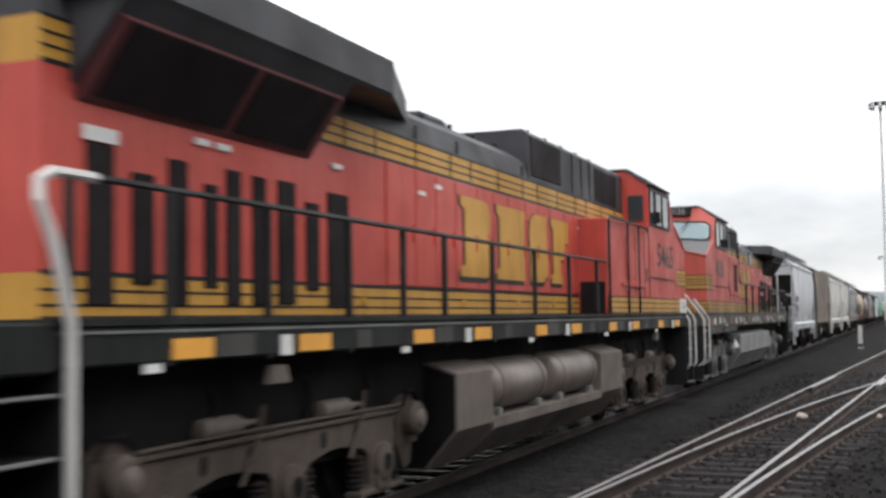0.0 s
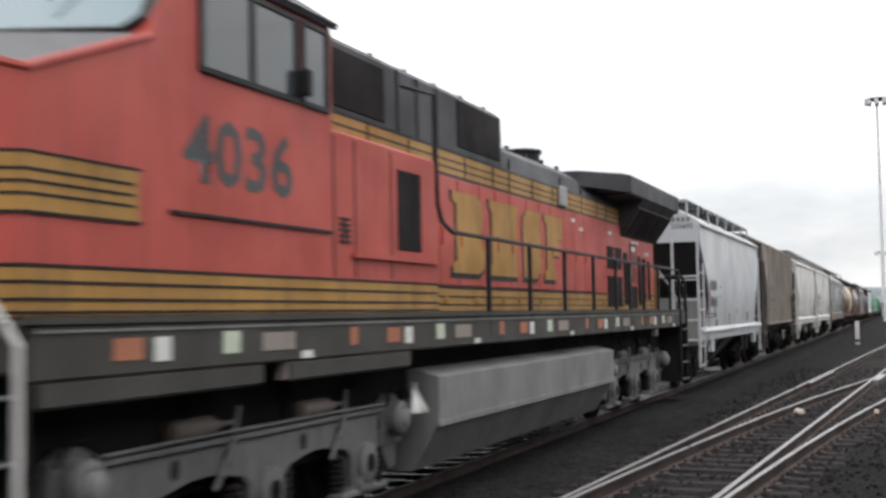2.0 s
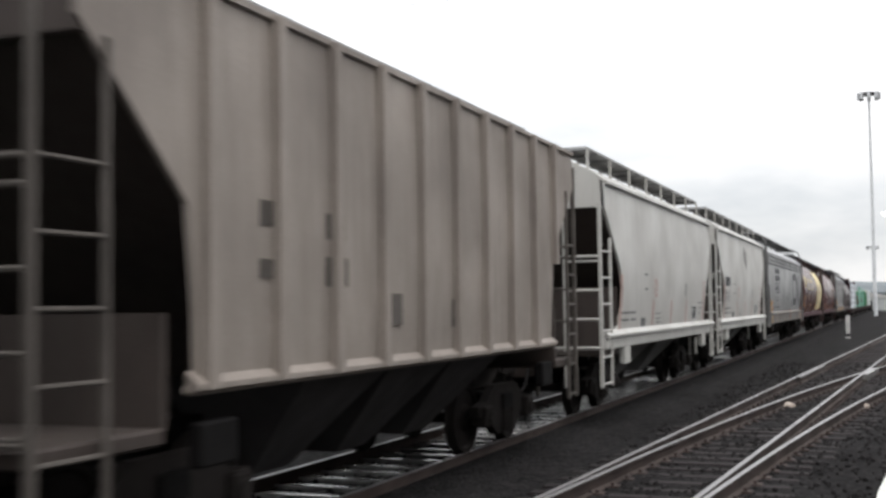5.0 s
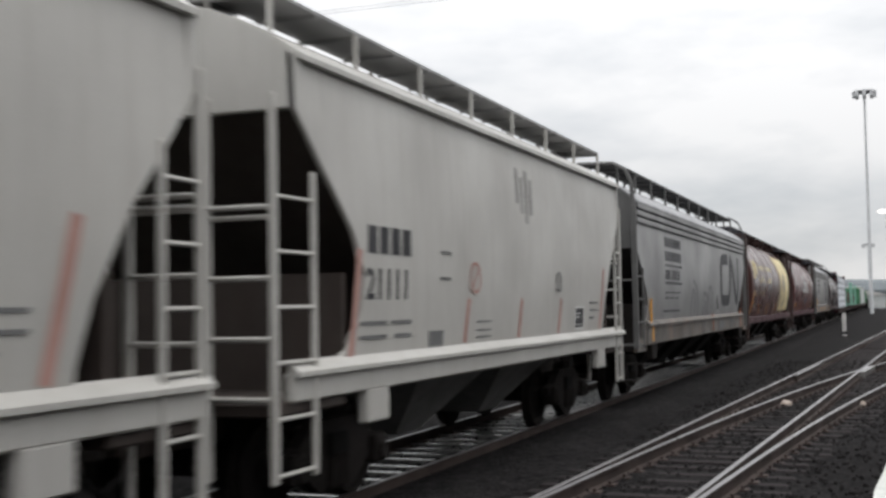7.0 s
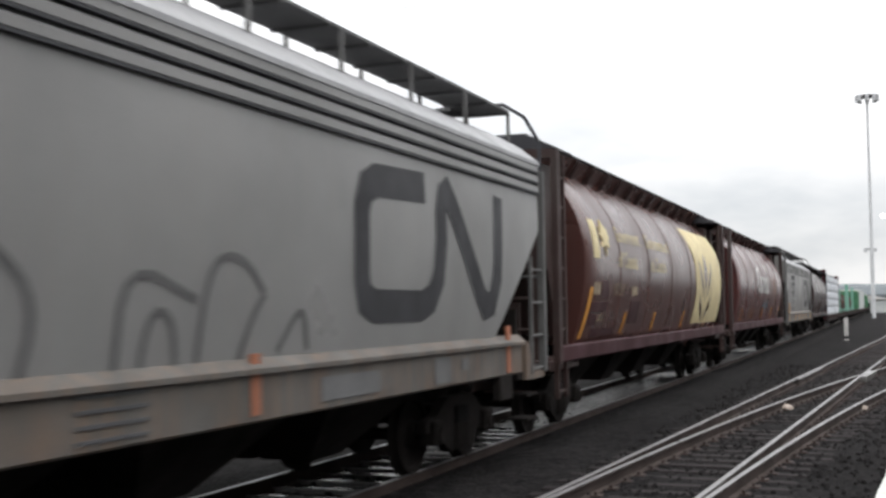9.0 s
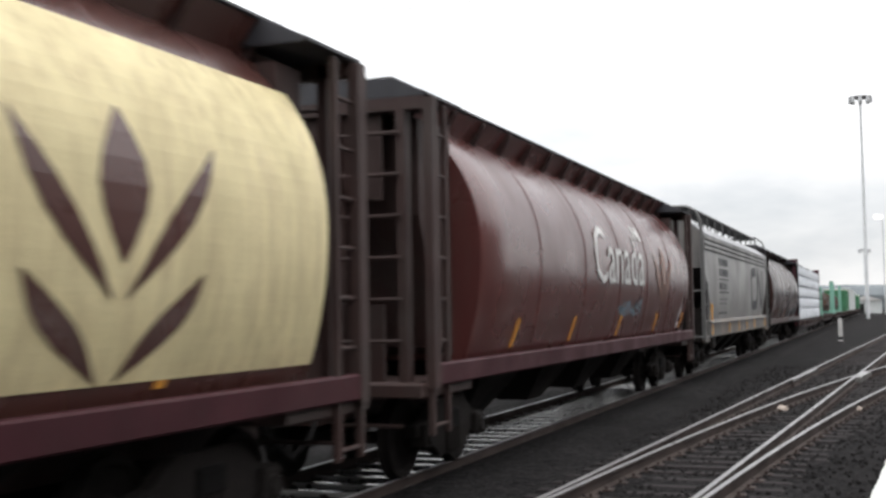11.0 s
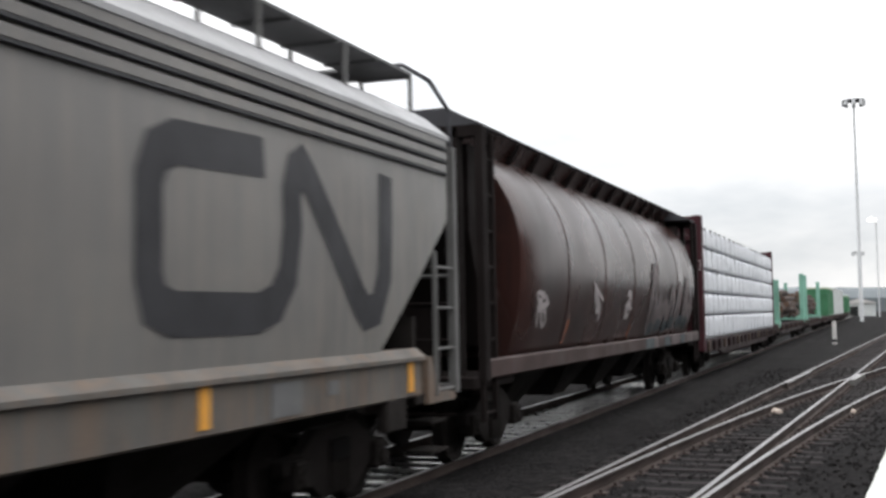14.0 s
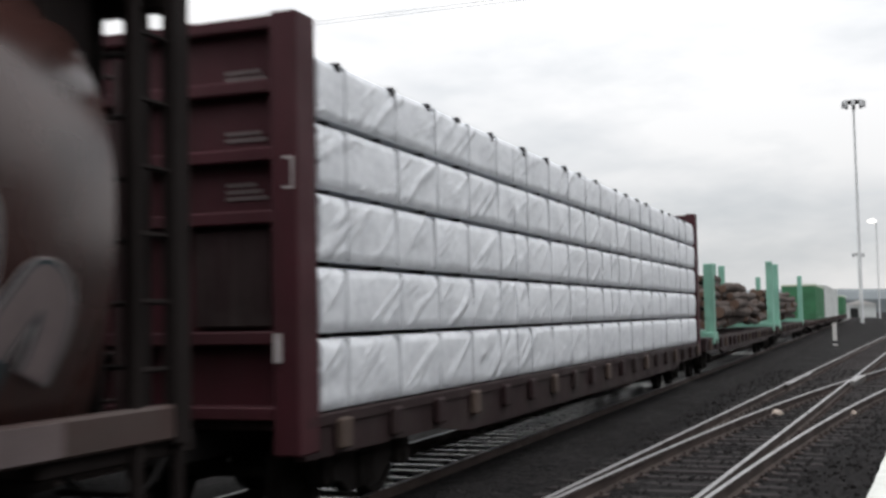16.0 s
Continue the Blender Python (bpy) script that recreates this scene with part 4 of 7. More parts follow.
def road_truck(loco, Y, yc, material):
    """A three-axle locomotive truck."""
    t = new("truck")
    t.parent = loco
    t.location = (0, Y(yc), 0)
    axles = (-1.83, 0.0, 1.83)
    up = [(-2.62, 0.74), (-2.5, 0.92), (-2.15, 1.0), (2.15, 1.0), (2.5, 0.92), (2.62, 0.74)]
    low = [(2.56, 0.40), (2.40, 0.36)]
    # legs that flare towards their feet, with arches over the wheels between them
    for y in reversed(axles):
        low += [(y + 0.36, 0.66), (y + 0.27, 0.58), (y + 0.24, 0.30), (y + 0.33, 0.20), (y - 0.33, 0.20), (y - 0.24, 0.30), (y - 0.27, 0.58), (y - 0.36, 0.66)]
        if y > -1:
            low += [(y - 0.92 + 0.4 * math.cos(k * 0.5236), 0.66 + 0.07 * math.sin(k * 0.5236)) for k in range(1, 6)]
    low += [(-2.40, 0.36), (-2.56, 0.40)]
    for s in (-1, 1):
        def out(p, q):
            return min(s * p, s * q), max(s * p, s * q)
        bm = B()
        prism(bm, up + low, s * 1.02, s * 1.15, "x")
        part("side_frame", bm, material, t)
        bm = B()
        box(bm, *out(1.14, 1.19), -2.2, 2.2, 0.955, 1.0, 0.01)
        part("top_flange", bm, material, t)
        for y in axles:
            bm = B()
            turned(bm, [(s * 1.13, 0.20), (s * 1.21, 0.19), (s * 1.23, 0.15)], 14, "x", (0, y, 0.50))
            box(bm, *out(1.12, 1.20), y - 0.17, y + 0.17, 0.22, 0.42, 0.03)
            part("journal_box", bm, material, t, smooth=True)
            bm = B()
            turned(bm, [(s * 1.225, 0.095), (s * 1.236, 0.09)], 12, "x", (0, y, 0.50))
            part("bearing_cap", bm, UNDER, t)
            for d in (-0.42, 0.42):
                bm = B()
                coil = []
                for k in range(6):
                    coil += [(0.28 + 0.055 * k, 0.07), (0.29 + 0.055 * k, 0.085), (0.31 + 0.055 * k, 0.085), (0.32 + 0.055 * k, 0.07), (0.33 + 0.055 * k, 0.055)]
                turned(bm, coil, 10, "z", (s * 1.06, y + d, 0))
                part("spring", bm, TRUCKDARK, t)
            bm = B()
            box(bm, *out(1.0, 1.18), y - 0.52, y + 0.52, 0.20, 0.26, 0.015)
            part("spring_seat", bm, material, t)
        for y in (-2.42, 2.42):
            bm = B()
            turned(bm, [(s * 1.0, 0.15), (s * 1.20, 0.175), (s * 1.30, 0.175), (s * 1.34, 0.14)], 16, "x", (0, y, 0.88))
            bracket_ = [(y - 0.26, 0.62), (y + 0.26, 0.62), (y + 0.22, 1.04), (y + 0.05, 1.12), (y - 0.05, 1.12), (y - 0.22, 1.04)]
            prism(bm, bracket_, s * 1.06, s * 1.18, "x")
            bc = part("brake_cylinder", bm, material, t, smooth=True)
            bm = B()
            turned(bm, [(s * 1.33, 0.10), (s * 1.37, 0.085), (s * 1.385, 0.04)], 14, "x", (0, y, 0.88))
            part("cylinder_cap", bm, TANKGREY if material is TRUCKGREY else TANKBROWN, bc, "pale grey cap", smooth=True)
            bm = B()
            tube(bm, [(s * 1.22, y - 0.2, 1.02), (s * 1.22, y - 0.1, 1.16), (s * 1.22, y + 0.1, 1.16), (s * 1.22, y + 0.2, 1.02)], 0.02)
            part("air_pipe", bm, UNDER, bc)
        for y in (-0.95, 0.95):
            bm = B()
            turned(bm, [(y - 0.42, 0.05), (y - 0.40, 0.085), (y + 0.10, 0.085), (y + 0.12, 0.05), (y + 0.22, 0.045), (y + 0.23, 0.025), (y + 0.45, 0.022)], 12, "y", (s * 1.14, 0, 1.10))
            part("damper", bm, TANKBROWN, t, "dusty metal damper", smooth=True)
            bm = B()
            prism(bm, [(y - 0.30, 1.0), (y - 0.12, 1.0), (y - 0.14, 1.16), (y - 0.28, 1.16)], s * 1.04, s * 1.17, "x")
            part("damper_bracket", bm, material, t)
            bm = B()
            tube(bm, [(s * 1.2, y + 0.1, 0.62), (s * 1.2, y + 0.35, 0.95), (s * 1.16, y + 0.5, 1.22)], 0.022)
            part("brake_lever", bm, material, t)
        # raised near-black discs stand in for shaded holes in the casting
        for y in (-1.30, -0.62, 0.62, 1.30, -2.2, 2.2):
            bm = B()
            prism(bm, [(y + 0.05 * math.cos(k * 0.785), 0.83 + 0.08 * math.sin(k * 0.785)) for k in range(8)], s * 1.148, s * 1.156, "x")
            part("hole_shade_disc", bm, UNDER, t)
        bm = B()
        tube(bm, [(s * 1.2, -2.3, 1.03), (s * 1.2, -1.2, 1.04), (s * 1.2, 1.2, 1.04), (s * 1.2, 2.3, 1.03)], 0.016)
        part("brake_pipe", bm, material, t, "grey pipe along the truck frame")
        for y in (-1.2, 0.3, 1.5):
            bm = B()
            tube(bm, [(s * 1.12, y, 1.0), (s * 1.16, y + 0.06, 1.25), (s * 1.05, y + 0.12, 1.5)], 0.022)
            part("sand_hose", bm, UNDER, t)
    bm = B()
    box(bm, -1.0, 1.0, -2.4, 2.4, 0.6, 0.9)
    part("bolster", bm, UNDER, t)
    for y in (-1.83, 0, 1.83):
        wheelset(t, y, 0.53, TRUCKDARK)


def locomotive(name, label, y_ref, flip, number, style):
    """A six-axle road locomotive with a broad cab: cab end at 0, radiator end at 20.8; flip turns it about."""
    Ln = 20.8
    Y = (lambda y: Ln - y) if flip else (lambda y: y)

    def span(p, q):
        return (min(Y(p), Y(q)), max(Y(p), Y(q)))
    loco = thing(name, label, "locomotive", "locomotives")
    body, yel, sill = style["body"], style["yellow"], style["sill"]
    # frame
    bm = B()
    box(bm, -1.5, 1.5, *span(0.15, Ln - 0.05), 1.64 if style["trim"] else 1.56, 1.90, 0.02)
    part("frame", bm, sill, loco)
    bm = B()
    box(bm, -1.52, 1.52, *span(0.1, Ln), 1.895, 1.94)
    part("walkway", bm, sill, loco)
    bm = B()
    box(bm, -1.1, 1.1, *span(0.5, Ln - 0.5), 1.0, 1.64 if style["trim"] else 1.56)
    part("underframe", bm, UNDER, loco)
    for s in (1, -1):
        bm = B()
        box(bm, min(s * 1.49, s * 1.512), max(s * 1.49, s * 1.512), *span(0.2, Ln - 0.1), 1.845, 1.862)
        part("sill_ledge", bm, TANKGREY, loco, "worn edge of the walkway")
        for y in (3.2, 18.1):
            bm = B()
            prism(bm, [(Y(y) - 0.10, 1.56), (Y(y) + 0.10, 1.56), (Y(y) + 0.15, 1.42), (Y(y) - 0.15, 1.42)], s * 1.40, s * 1.47, "x")
            part("hanger", bm, TANKBROWN, loco, "dusty bracket under the sill")
    # long hood in bands
    h0, h1 = 3.9, 20.3
    for nm, z0, z1, m in (("lower_band", 1.94, 2.24, yel), ("hood_side", 2.24, 3.60, body), ("upper_band", 3.60, 3.90, yel)):
        bm = B()
        box(bm, -1.0, 1.0, *span(h0, h1), z0, z1)
        part(nm, bm, m, loco)
    bm = B()
    prism(bm, [(-1.0, 3.90), (1.0, 3.90), (0.92, 4.18), (0.68, 4.34), (-0.68, 4.34), (-0.92, 4.18)], *span(h0, h1))
    part("hood_roof", bm, ROOFBLACK, loco)
    for s in (1, -1):
        for zs in ((1.945, 1.96), (2.02, 2.04), (2.12, 2.14), (2.225, 2.26), (3.585, 3.62), (3.69, 3.71), (3.78, 3.80), (3.885, 3.91)):
            bm = B()
            box(bm, min(s * 0.99, s * 1.004), max(s * 0.99, s * 1.004), *span(h0, h1), *zs)
            part("pinstripe", bm, BLACKPAINT, loco)
        # door leaves along the hood
        k = 0
        y = 6.2
        while y < 15.0:
            w = 0.62 if k % 3 else 0.78
            bm = B()
            box(bm, min(s * 0.99, s * 1.016), max(s * 0.99, s * 1.016), *span(y + 0.012, y + w - 0.012), 2.27, 3.57, 0.006)
            dr = part("hood_door", bm, body, loco)
            bm = B()
            box(bm, min(s * 1.0, s * 1.04), max(s * 1.0, s * 1.04), *span(y + 0.06, y + 0.09), 2.75, 2.95)
            part("latch", bm, body, dr)
            y += w
            k += 1
        # seams and latches on the yellow bands
        for k in range(14):
            y = 4.6 + 0.95 * k + 0.12 * (k % 3)
            bm = B()
            box(bm, min(s * 0.99, s * 1.008), max(s * 0.99, s * 1.008), *span(y, y + 0.022), 3.62, 3.885)
            part("band_seam", bm, BLACKPAINT, loco)
            if y > 6.4 and y < 15.5:
                bm = B()
                box(bm, min(s * 0.99, s * 1.03), max(s * 0.99, s * 1.03), *span(y + 0.3, y + 0.38), 2.05, 2.13, 0.01)
                part("latch", bm, yel, loco)
        # dark louvre slots under the radiators
        slots = style["slots"]
        for y0, y1, z0, z1 in slots:
            bm = B()
            box(bm, min(s * 0.99, s * 1.02), max(s * 0.99, s * 1.02), *span(y0, y1), z0, z1, 0.01)
            part("louvre", bm, SCREEN, loco)
    # equipment box behind the cab
    bm = B()
    prism(bm, [(-1.0, 3.92), (1.0, 3.92), (0.99, 4.60), (0.9, 4.68), (-0.9, 4.68), (-0.99, 4.60)], *span(3.95, 10.0))
    part("blower_house", bm, ROOFBLACK, loco)
    for s in (1, -1):
        for y0, y1, z0, z1 in ((8.3, 9.9, 3.99, 4.58), (4.5, 6.1, 3.96, 4.54)):
            bm = B()
            box(bm, min(s * 0.97, s * 1.012), max(s * 0.97, s * 1.012), *span(y0, y1), z0, z1, 0.01)
            part("intake_screen", bm, SCREEN, loco)
        for y in (6.45, 7.0, 7.6, 10.3, 12.9, 14.2):
            bm = B()
            box(bm, min(s * 0.99, s * 1.012), max(s * 0.99, s * 1.012), *span(y, y + 0.03), 3.93, 4.08 if y > 10 else 4.6)
            part("seam", bm, BLACKPAINT, loco)
    bm = B()
    if style["trim"]:
        box(bm, -0.35, 0.35, *span(11.6, 12.5), 4.3, 4.60, 0.05)
    else:
        turned(bm, [(4.3, 0.33), (4.66, 0.33), (4.67, 0.37), (4.72, 0.37), (4.72, 0.30), (4.6, 0.28)], 18, "z", (0, Y(14.0), 0))
    part("exhaust", bm, BLACKPAINT, loco)
    for k in range(5):
        for x0, x1, y, z0, z1 in ((0.60, 0.66, 10.4 + 0.9 * k, 4.3, 4.42), (-0.9, -0.84, 6 + 0.9 * k, 4.6, 4.71), (0.84, 0.9, 6 + 0.9 * k, 4.6, 4.71)):
            bm = B()
            box(bm, x0, x1, *span(y, y + 0.06), z0, z1)
            part("lifting_lug", bm, BLACKPAINT, loco)
    # overhanging radiators
    prof = [(1.46, 4.06), (1.50, 4.10), (1.50, 4.42), (1.30, 4.47), (0, 4.50), (-1.30, 4.47), (-1.50, 4.42), (-1.50, 4.10), (-1.46, 4.06)]
    bm = B()
    prism(bm, prof, *span(15.9, 20.8 if not style["trim"] else 20.1))
    prism(bm, [(-1.0, 3.42), (1.0, 3.42), (1.0, 3.50), (1.46, 4.06), (-1.46, 4.06), (-1.0, 3.50)], *span(style["screens"][0][0] - 0.2, style["screens"][-1][1] + 0.18))
    part("radiator_wing", bm, ROOFBLACK, loco)
    bm = B()
    ring = []
    for y, w, dz in ((14.3, 0.62, 0.0), (15.95, 1.0, 0.0)):
        ring.append([bm.verts.new((x * w, Y(y), z if w == 1.0 else min(z, 4.36))) for x, z in ((1.5, 4.10), (1.5, 4.42), (1.3, 4.47), (-1.3, 4.47), (-1.5, 4.42), (-1.5, 4.10))])
    for k in range(6):
        bm.faces.new((ring[0][k], ring[0][(k + 1) % 6], ring[1][(k + 1) % 6], ring[1][k]))
    bm.faces.new(ring[0])
    bm.faces.new(ring[1])
    part("wing_fairing", bm, ROOFBLACK, loco)
    for s in (1, -1):
        for y0, y1 in style["screens"]:
            bm = B()
            vs = [bm.verts.new(v) for v in ((s * 1.03, Y(y0), 3.46), (s * 1.03, Y(y1), 3.46), (s * 1.36, Y(y1), 3.92), (s * 1.36, Y(y0), 3.92),
                                            (s * 1.065, Y(y0), 3.43), (s * 1.065, Y(y1), 3.43), (s * 1.395, Y(y1), 3.89), (s * 1.395, Y(y0), 3.89))]
            for q in ((0, 1, 2, 3), (4, 7, 6, 5), (0, 4, 5, 1), (1, 5, 6, 2), (2, 6, 7, 3), (3, 7, 4, 0)):
                bm.faces.new([vs[i] for i in q])
            part("radiator_screen", bm, SCREEN, loco, "dark wire screen")
        bm = B()
        prism(bm, [(s * 0.98, 3.37), (s * 1.03, 3.41), (s * 1.385, 3.905), (s * 1.36, 3.94), (s * 0.98, 3.52)], *span(style["screens"][0][0] - 0.15, style["screens"][-1][1] + 0.12))
        part("screen_frame", bm, style["screen_frame"], loco, "red screen frame, its shade put into the colour")
    # cab
    bm = B()
    prism(bm, [(-1.5, 1.94), (1.5, 1.94), (1.5, 4.42), (1.08, 4.74), (-1.08, 4.74), (-1.5, 4.42)], *span(1.766, 3.9))
    part("cab", bm, body, loco)
    bm = B()
    rows = []
    for y, z_top in ((1.24, 3.79), (1.76, 4.44)):
        rows.append([bm.verts.new((x, Y(y - (0.16 if abs(x) < 0.6 else 0)), z_top if z_top < 4 else (4.72 if abs(x) < 1.2 else 4.40))) for x in (-1.5, -1.12, 0.0, 1.12, 1.5)])
    low = [bm.verts.new((x, Y(1.76), 1.95)) for x in (-1.5, -1.12, 0.0, 1.12, 1.5)]
    lowf = [bm.verts.new((x, Y(1.24), 1.95)) for x in (-1.5, -1.12, 0.0, 1.12, 1.5)]
    for k in range(4):
        bm.faces.new((rows[0][k], rows[0][k + 1], rows[1][k + 1], rows[1][k]))
        bm.faces.new((rows[0][k], rows[0][k + 1], lowf[k + 1], lowf[k]))
        bm.faces.new((rows[1][k], rows[1][k + 1], low[k + 1], low[k]))
        bm.faces.new((low[k], low[k + 1], lowf[k + 1], lowf[k]))
    for k in (0, 4):
        bm.faces.new((rows[0][k], rows[1][k], low[k], lowf[k]))
    part("cab_front", bm, body, loco)
    bm = B()
    box(bm, -1.10, 1.10, *span(1.7, 3.95), 4.73, 4.77, 0.015)
    for s in (1, -1):
        prism(bm, [(s * 1.06, 4.74), (s * 1.10, 4.77), (s * 1.56, 4.46), (s * 1.53, 4.41)], *span(1.9, 3.95))
    part("cab_roof", bm, ROOFBLACK, loco)
    # windshields
    for s in (1, -1):
        bm = B()
        q = [(s * 0.12, Y(1.09), 3.90), (s * 1.34, Y(1.22), 3.82), (s * 1.44, Y(1.32), 3.92), (s * 1.42, Y(1.50), 4.22), (s * 1.30, Y(1.54), 4.30), (s * 0.14, Y(1.42), 4.38)]
        outer = [bm.verts.new((x, y + (0.03 if flip else -0.03), z)) for x, y, z in q]
        inner = [bm.verts.new((x, y + (-0.10 if flip else 0.10), z)) for x, y, z in q]
        bm.faces.new(outer)
        bm.faces.new(inner)
        for i in range(6):
            bm.faces.new((outer[i], outer[(i + 1) % 6], inner[(i + 1) % 6], inner[i]))
        ws = part("windshield", bm, WINDSHIELD, loco, "windshield pane with sky reflection put into its tint")
        bm = B()
        tube(bm, [(p[0], p[1] + (0.035 if flip else -0.035), p[2]) for p in q + q[:1]], 0.028)
        part("gasket", bm, BLACKPAINT, ws)
        bm = B()
        tube(bm, [(s * 0.9, Y(1.42), 4.36), (s * 0.72, Y(1.18), 4.10)], 0.014)
        part("wiper", bm, BLACKPAINT, ws)
        bm = B()
        box(bm, min(s * 0.3, s * 0.92), max(s * 0.3, s * 0.92), *span(1.46, 1.9), 4.50, 4.74, 0.02)
        nb = part("number_board", bm, BLACKPAINT, loco)
        if not flip:
            end_writing("board_number", number, 0.25, SCRAWLGREY, nb, 0.34 if s > 0 else -0.88, 1.448, 4.53, 0.92)
        for k in range(4) if flip else ():
            bm = B()
            xx = s * (0.40 + 0.125 * k)
            box(bm, min(xx, xx + s * 0.08), max(xx, xx + s * 0.08), *span(1.452, 1.47), 4.56, 4.69)
            part("board_digit", bm, WHITEMARK, nb)
        # side windows
        for y0, y1 in ((1.90, 2.55), (2.60, 3.24), (3.40, 3.78)):
            bm = B()
            box(bm, min(s * 1.47, s * 1.508), max(s * 1.47, s * 1.508), *span(y0, y1), 3.70, 4.34, 0.01)
            w = part("side_window", bm, PANE, loco)
            bm = B()
            for a0, a1, c0, c1 in ((y0 - 0.05, y1 + 0.05, 3.66, 3.70), (y0 - 0.05, y1 + 0.05, 4.34, 4.38), (y0 - 0.05, y0, 3.7, 4.34), (y1, y1 + 0.05, 3.7, 4.34)):
                box(bm, min(s * 1.48, s * 1.525), max(s * 1.48, s * 1.525), *span(a0, a1), c0, c1)
            part("frame", bm, BLACKPAINT, w)
        bm = B()
        box(bm, min(s * 1.50, s * 1.62), max(s * 1.50, s * 1.62), *span(3.28, 3.36), 3.72, 3.95, 0.02)
        part("mirror", bm, BLACKPAINT, loco)
        bm = B()
        box(bm, min(s * 1.10, s * 1.40), max(s * 1.10, s * 1.40), *span(3.88, 3.93), 3.72, 4.24, 0.012)
        part("rear_window", bm, PANE, loco)
        bm = B()
        box(bm, min(s * 1.49, s * 1.52), max(s * 1.49, s * 1.52), *span(1.5, 3.86), 2.625, 2.65)
        part("crease", bm, BLACKPAINT, loco)
        # narrower equipment cabinet behind the cab and its door
        bm = B()
        box(bm, min(s * 0.9, s * 1.49), max(s * 0.9, s * 1.49), *span(3.9, 7.35 if style["trim"] else 6.32), 1.94, 3.55, 0.02)
        part("side_cabinet", bm, body, loco)
        bm = B()
        box(bm, min(s * 1.47, s * 1.50), max(s * 1.47, s * 1.50), *span(5.31, 5.9), 2.55, 3.35, 0.01)
        part("cabinet_opening", bm, SCREEN if style["door"] else body, loco)
        bm = B()
        box(bm, min(s * 1.47, s * 1.53), max(s * 1.47, s * 1.53), *span(4.3, 6.3), 2.44, 2.48)
        part("cabinet_ledge", bm, body, loco)
        for k in range(5):
            bm = B()
            box(bm, min(s * 1.48, s * 1.504), max(s * 1.48, s * 1.504), *span(4.05, 4.25), 2.56 + 0.05 * k, 2.585 + 0.05 * k)
            part("louvre_slot", bm, BLACKPAINT, loco)
        for y in (3.93, 4.35, 5.15):
            bm = B()
            box(bm, min(s * 1.48, s * 1.496), max(s * 1.48, s * 1.496), *span(y, y + 0.02), 2.26, 3.5)
            part("door_seam", bm, BLACKPAINT, loco)
        for y0, y1 in ((0.25, 2.75), (3.15, 5.6)) if not style["trim"] else ():
            bm = B()
            box(bm, min(s * 1.40, s * 1.49), max(s * 1.40, s * 1.49), *span(y0, y1), 1.40, 1.565, 0.02)
            part("sill_apron", bm, sill, loco)
        if style["trim"]:
            bm = B()
            tube(bm, [(s * 1.53, Y(7.32), 1.95), (s * 1.53, Y(7.32), 3.5), (s * 1.53, Y(7.2), 3.56), (s * 1.53, Y(4.2), 3.56), (s * 1.50, Y(4.05), 3.5)], 0.024)
            part("cab_handrail", bm, BLACKPAINT, loco, "dark handrail beside the cab")
            for y in (5.9, 5.0):
                bm = B()
                tube(bm, [(s * 1.53, Y(y), 1.95), (s * 1.53, Y(y), 3.56)], 0.02)
                part("cab_stanchion", bm, BLACKPAINT, loco)
    # nose
    bm = B()
    plan_low = [(-1.5, 1.236), (-1.5, 0.12), (-0.88, -0.27), (0.88, -0.27), (1.5, 0.12), (1.5, 1.236)]
    zt = [3.81, 3.37, 3.54, 3.54, 3.37, 3.81]
    a_ = [bm.verts.new((x, Y(y), 1.94)) for x, y in plan_low]
    t_ = [bm.verts.new((x, Y(y), z)) for (x, y), z in zip(plan_low, zt)]
    c_ = [bm.verts.new((x, Y(1.3), 3.80)) for x in (-0.9, 0.9)]
    bm.faces.new(a_)
    for k in range(6):
        bm.faces.new((a_[k], a_[(k + 1) % 6], t_[(k + 1) % 6], t_[k]))
    m_ = bm.verts.new((0, Y(-0.27), 3.70))
    bm.faces.new((t_[2], t_[3], m_))
    part("nose", bm, body, loco)
    bm = B()
    top = [(1.5, 1.29, 3.81), (1.5, 0.12, 3.37), (0.88, -0.27, 3.54), (0, -0.27, 3.70), (-0.88, -0.27, 3.54), (-1.5, 0.12, 3.37), (-1.5, 1.29, 3.81), (0, 1.1, 3.90)]
    vs = [bm.verts.new((x, Y(y), z - 0.004)) for x, y, z in top]
    for tri in ((0, 1, 2, 7), (2, 3, 7), (3, 4, 7), (4, 5, 6, 7)):
        bm.faces.new([vs[i] for i in tri])
    bmesh.ops.solidify(bm, geom=bm.faces[:], thickness=0.02)
    part("nose_top", bm, GLAREGREY, loco, "dark grey anti-glare panel")
    bm = B()
    tube(bm, [(x, Y(y), z - 0.015) for x, y, z in top[:7]], 0.03, 6)
    part("nose_edge", bm, body, loco)

    # nose stripe and low stripe that wrap round the cab
    def wrap(nm, z0, z1, off, m, back):
        bm = B()
        pl = [(1.49, back), (1.49, 0.13), (0.87, -0.26), (-0.87, -0.26), (-1.49, 0.13), (-1.49, back)]
        o = [(1.5 + off, back), (1.5 + off, 0.12 - off * 0.4), (0.88 + off * 0.4, -0.27 - off), (-0.88 - off * 0.4, -0.27 - off), (-1.5 - off, 0.12 - off * 0.4), (-1.5 - off, back)]
        rings = [[bm.verts.new((p[0], Y(p[1]), z)) for p, z in ((o[k], z0), (o[k], z1), (pl[k], z1), (pl[k], z0))] for k in range(6)]
        for u, v in zip(rings, rings[1:]):
            for i in range(4):
                bm.faces.new((u[i], u[(i + 1) % 4], v[(i + 1) % 4], v[i]))
        return part(nm, bm, m, loco)
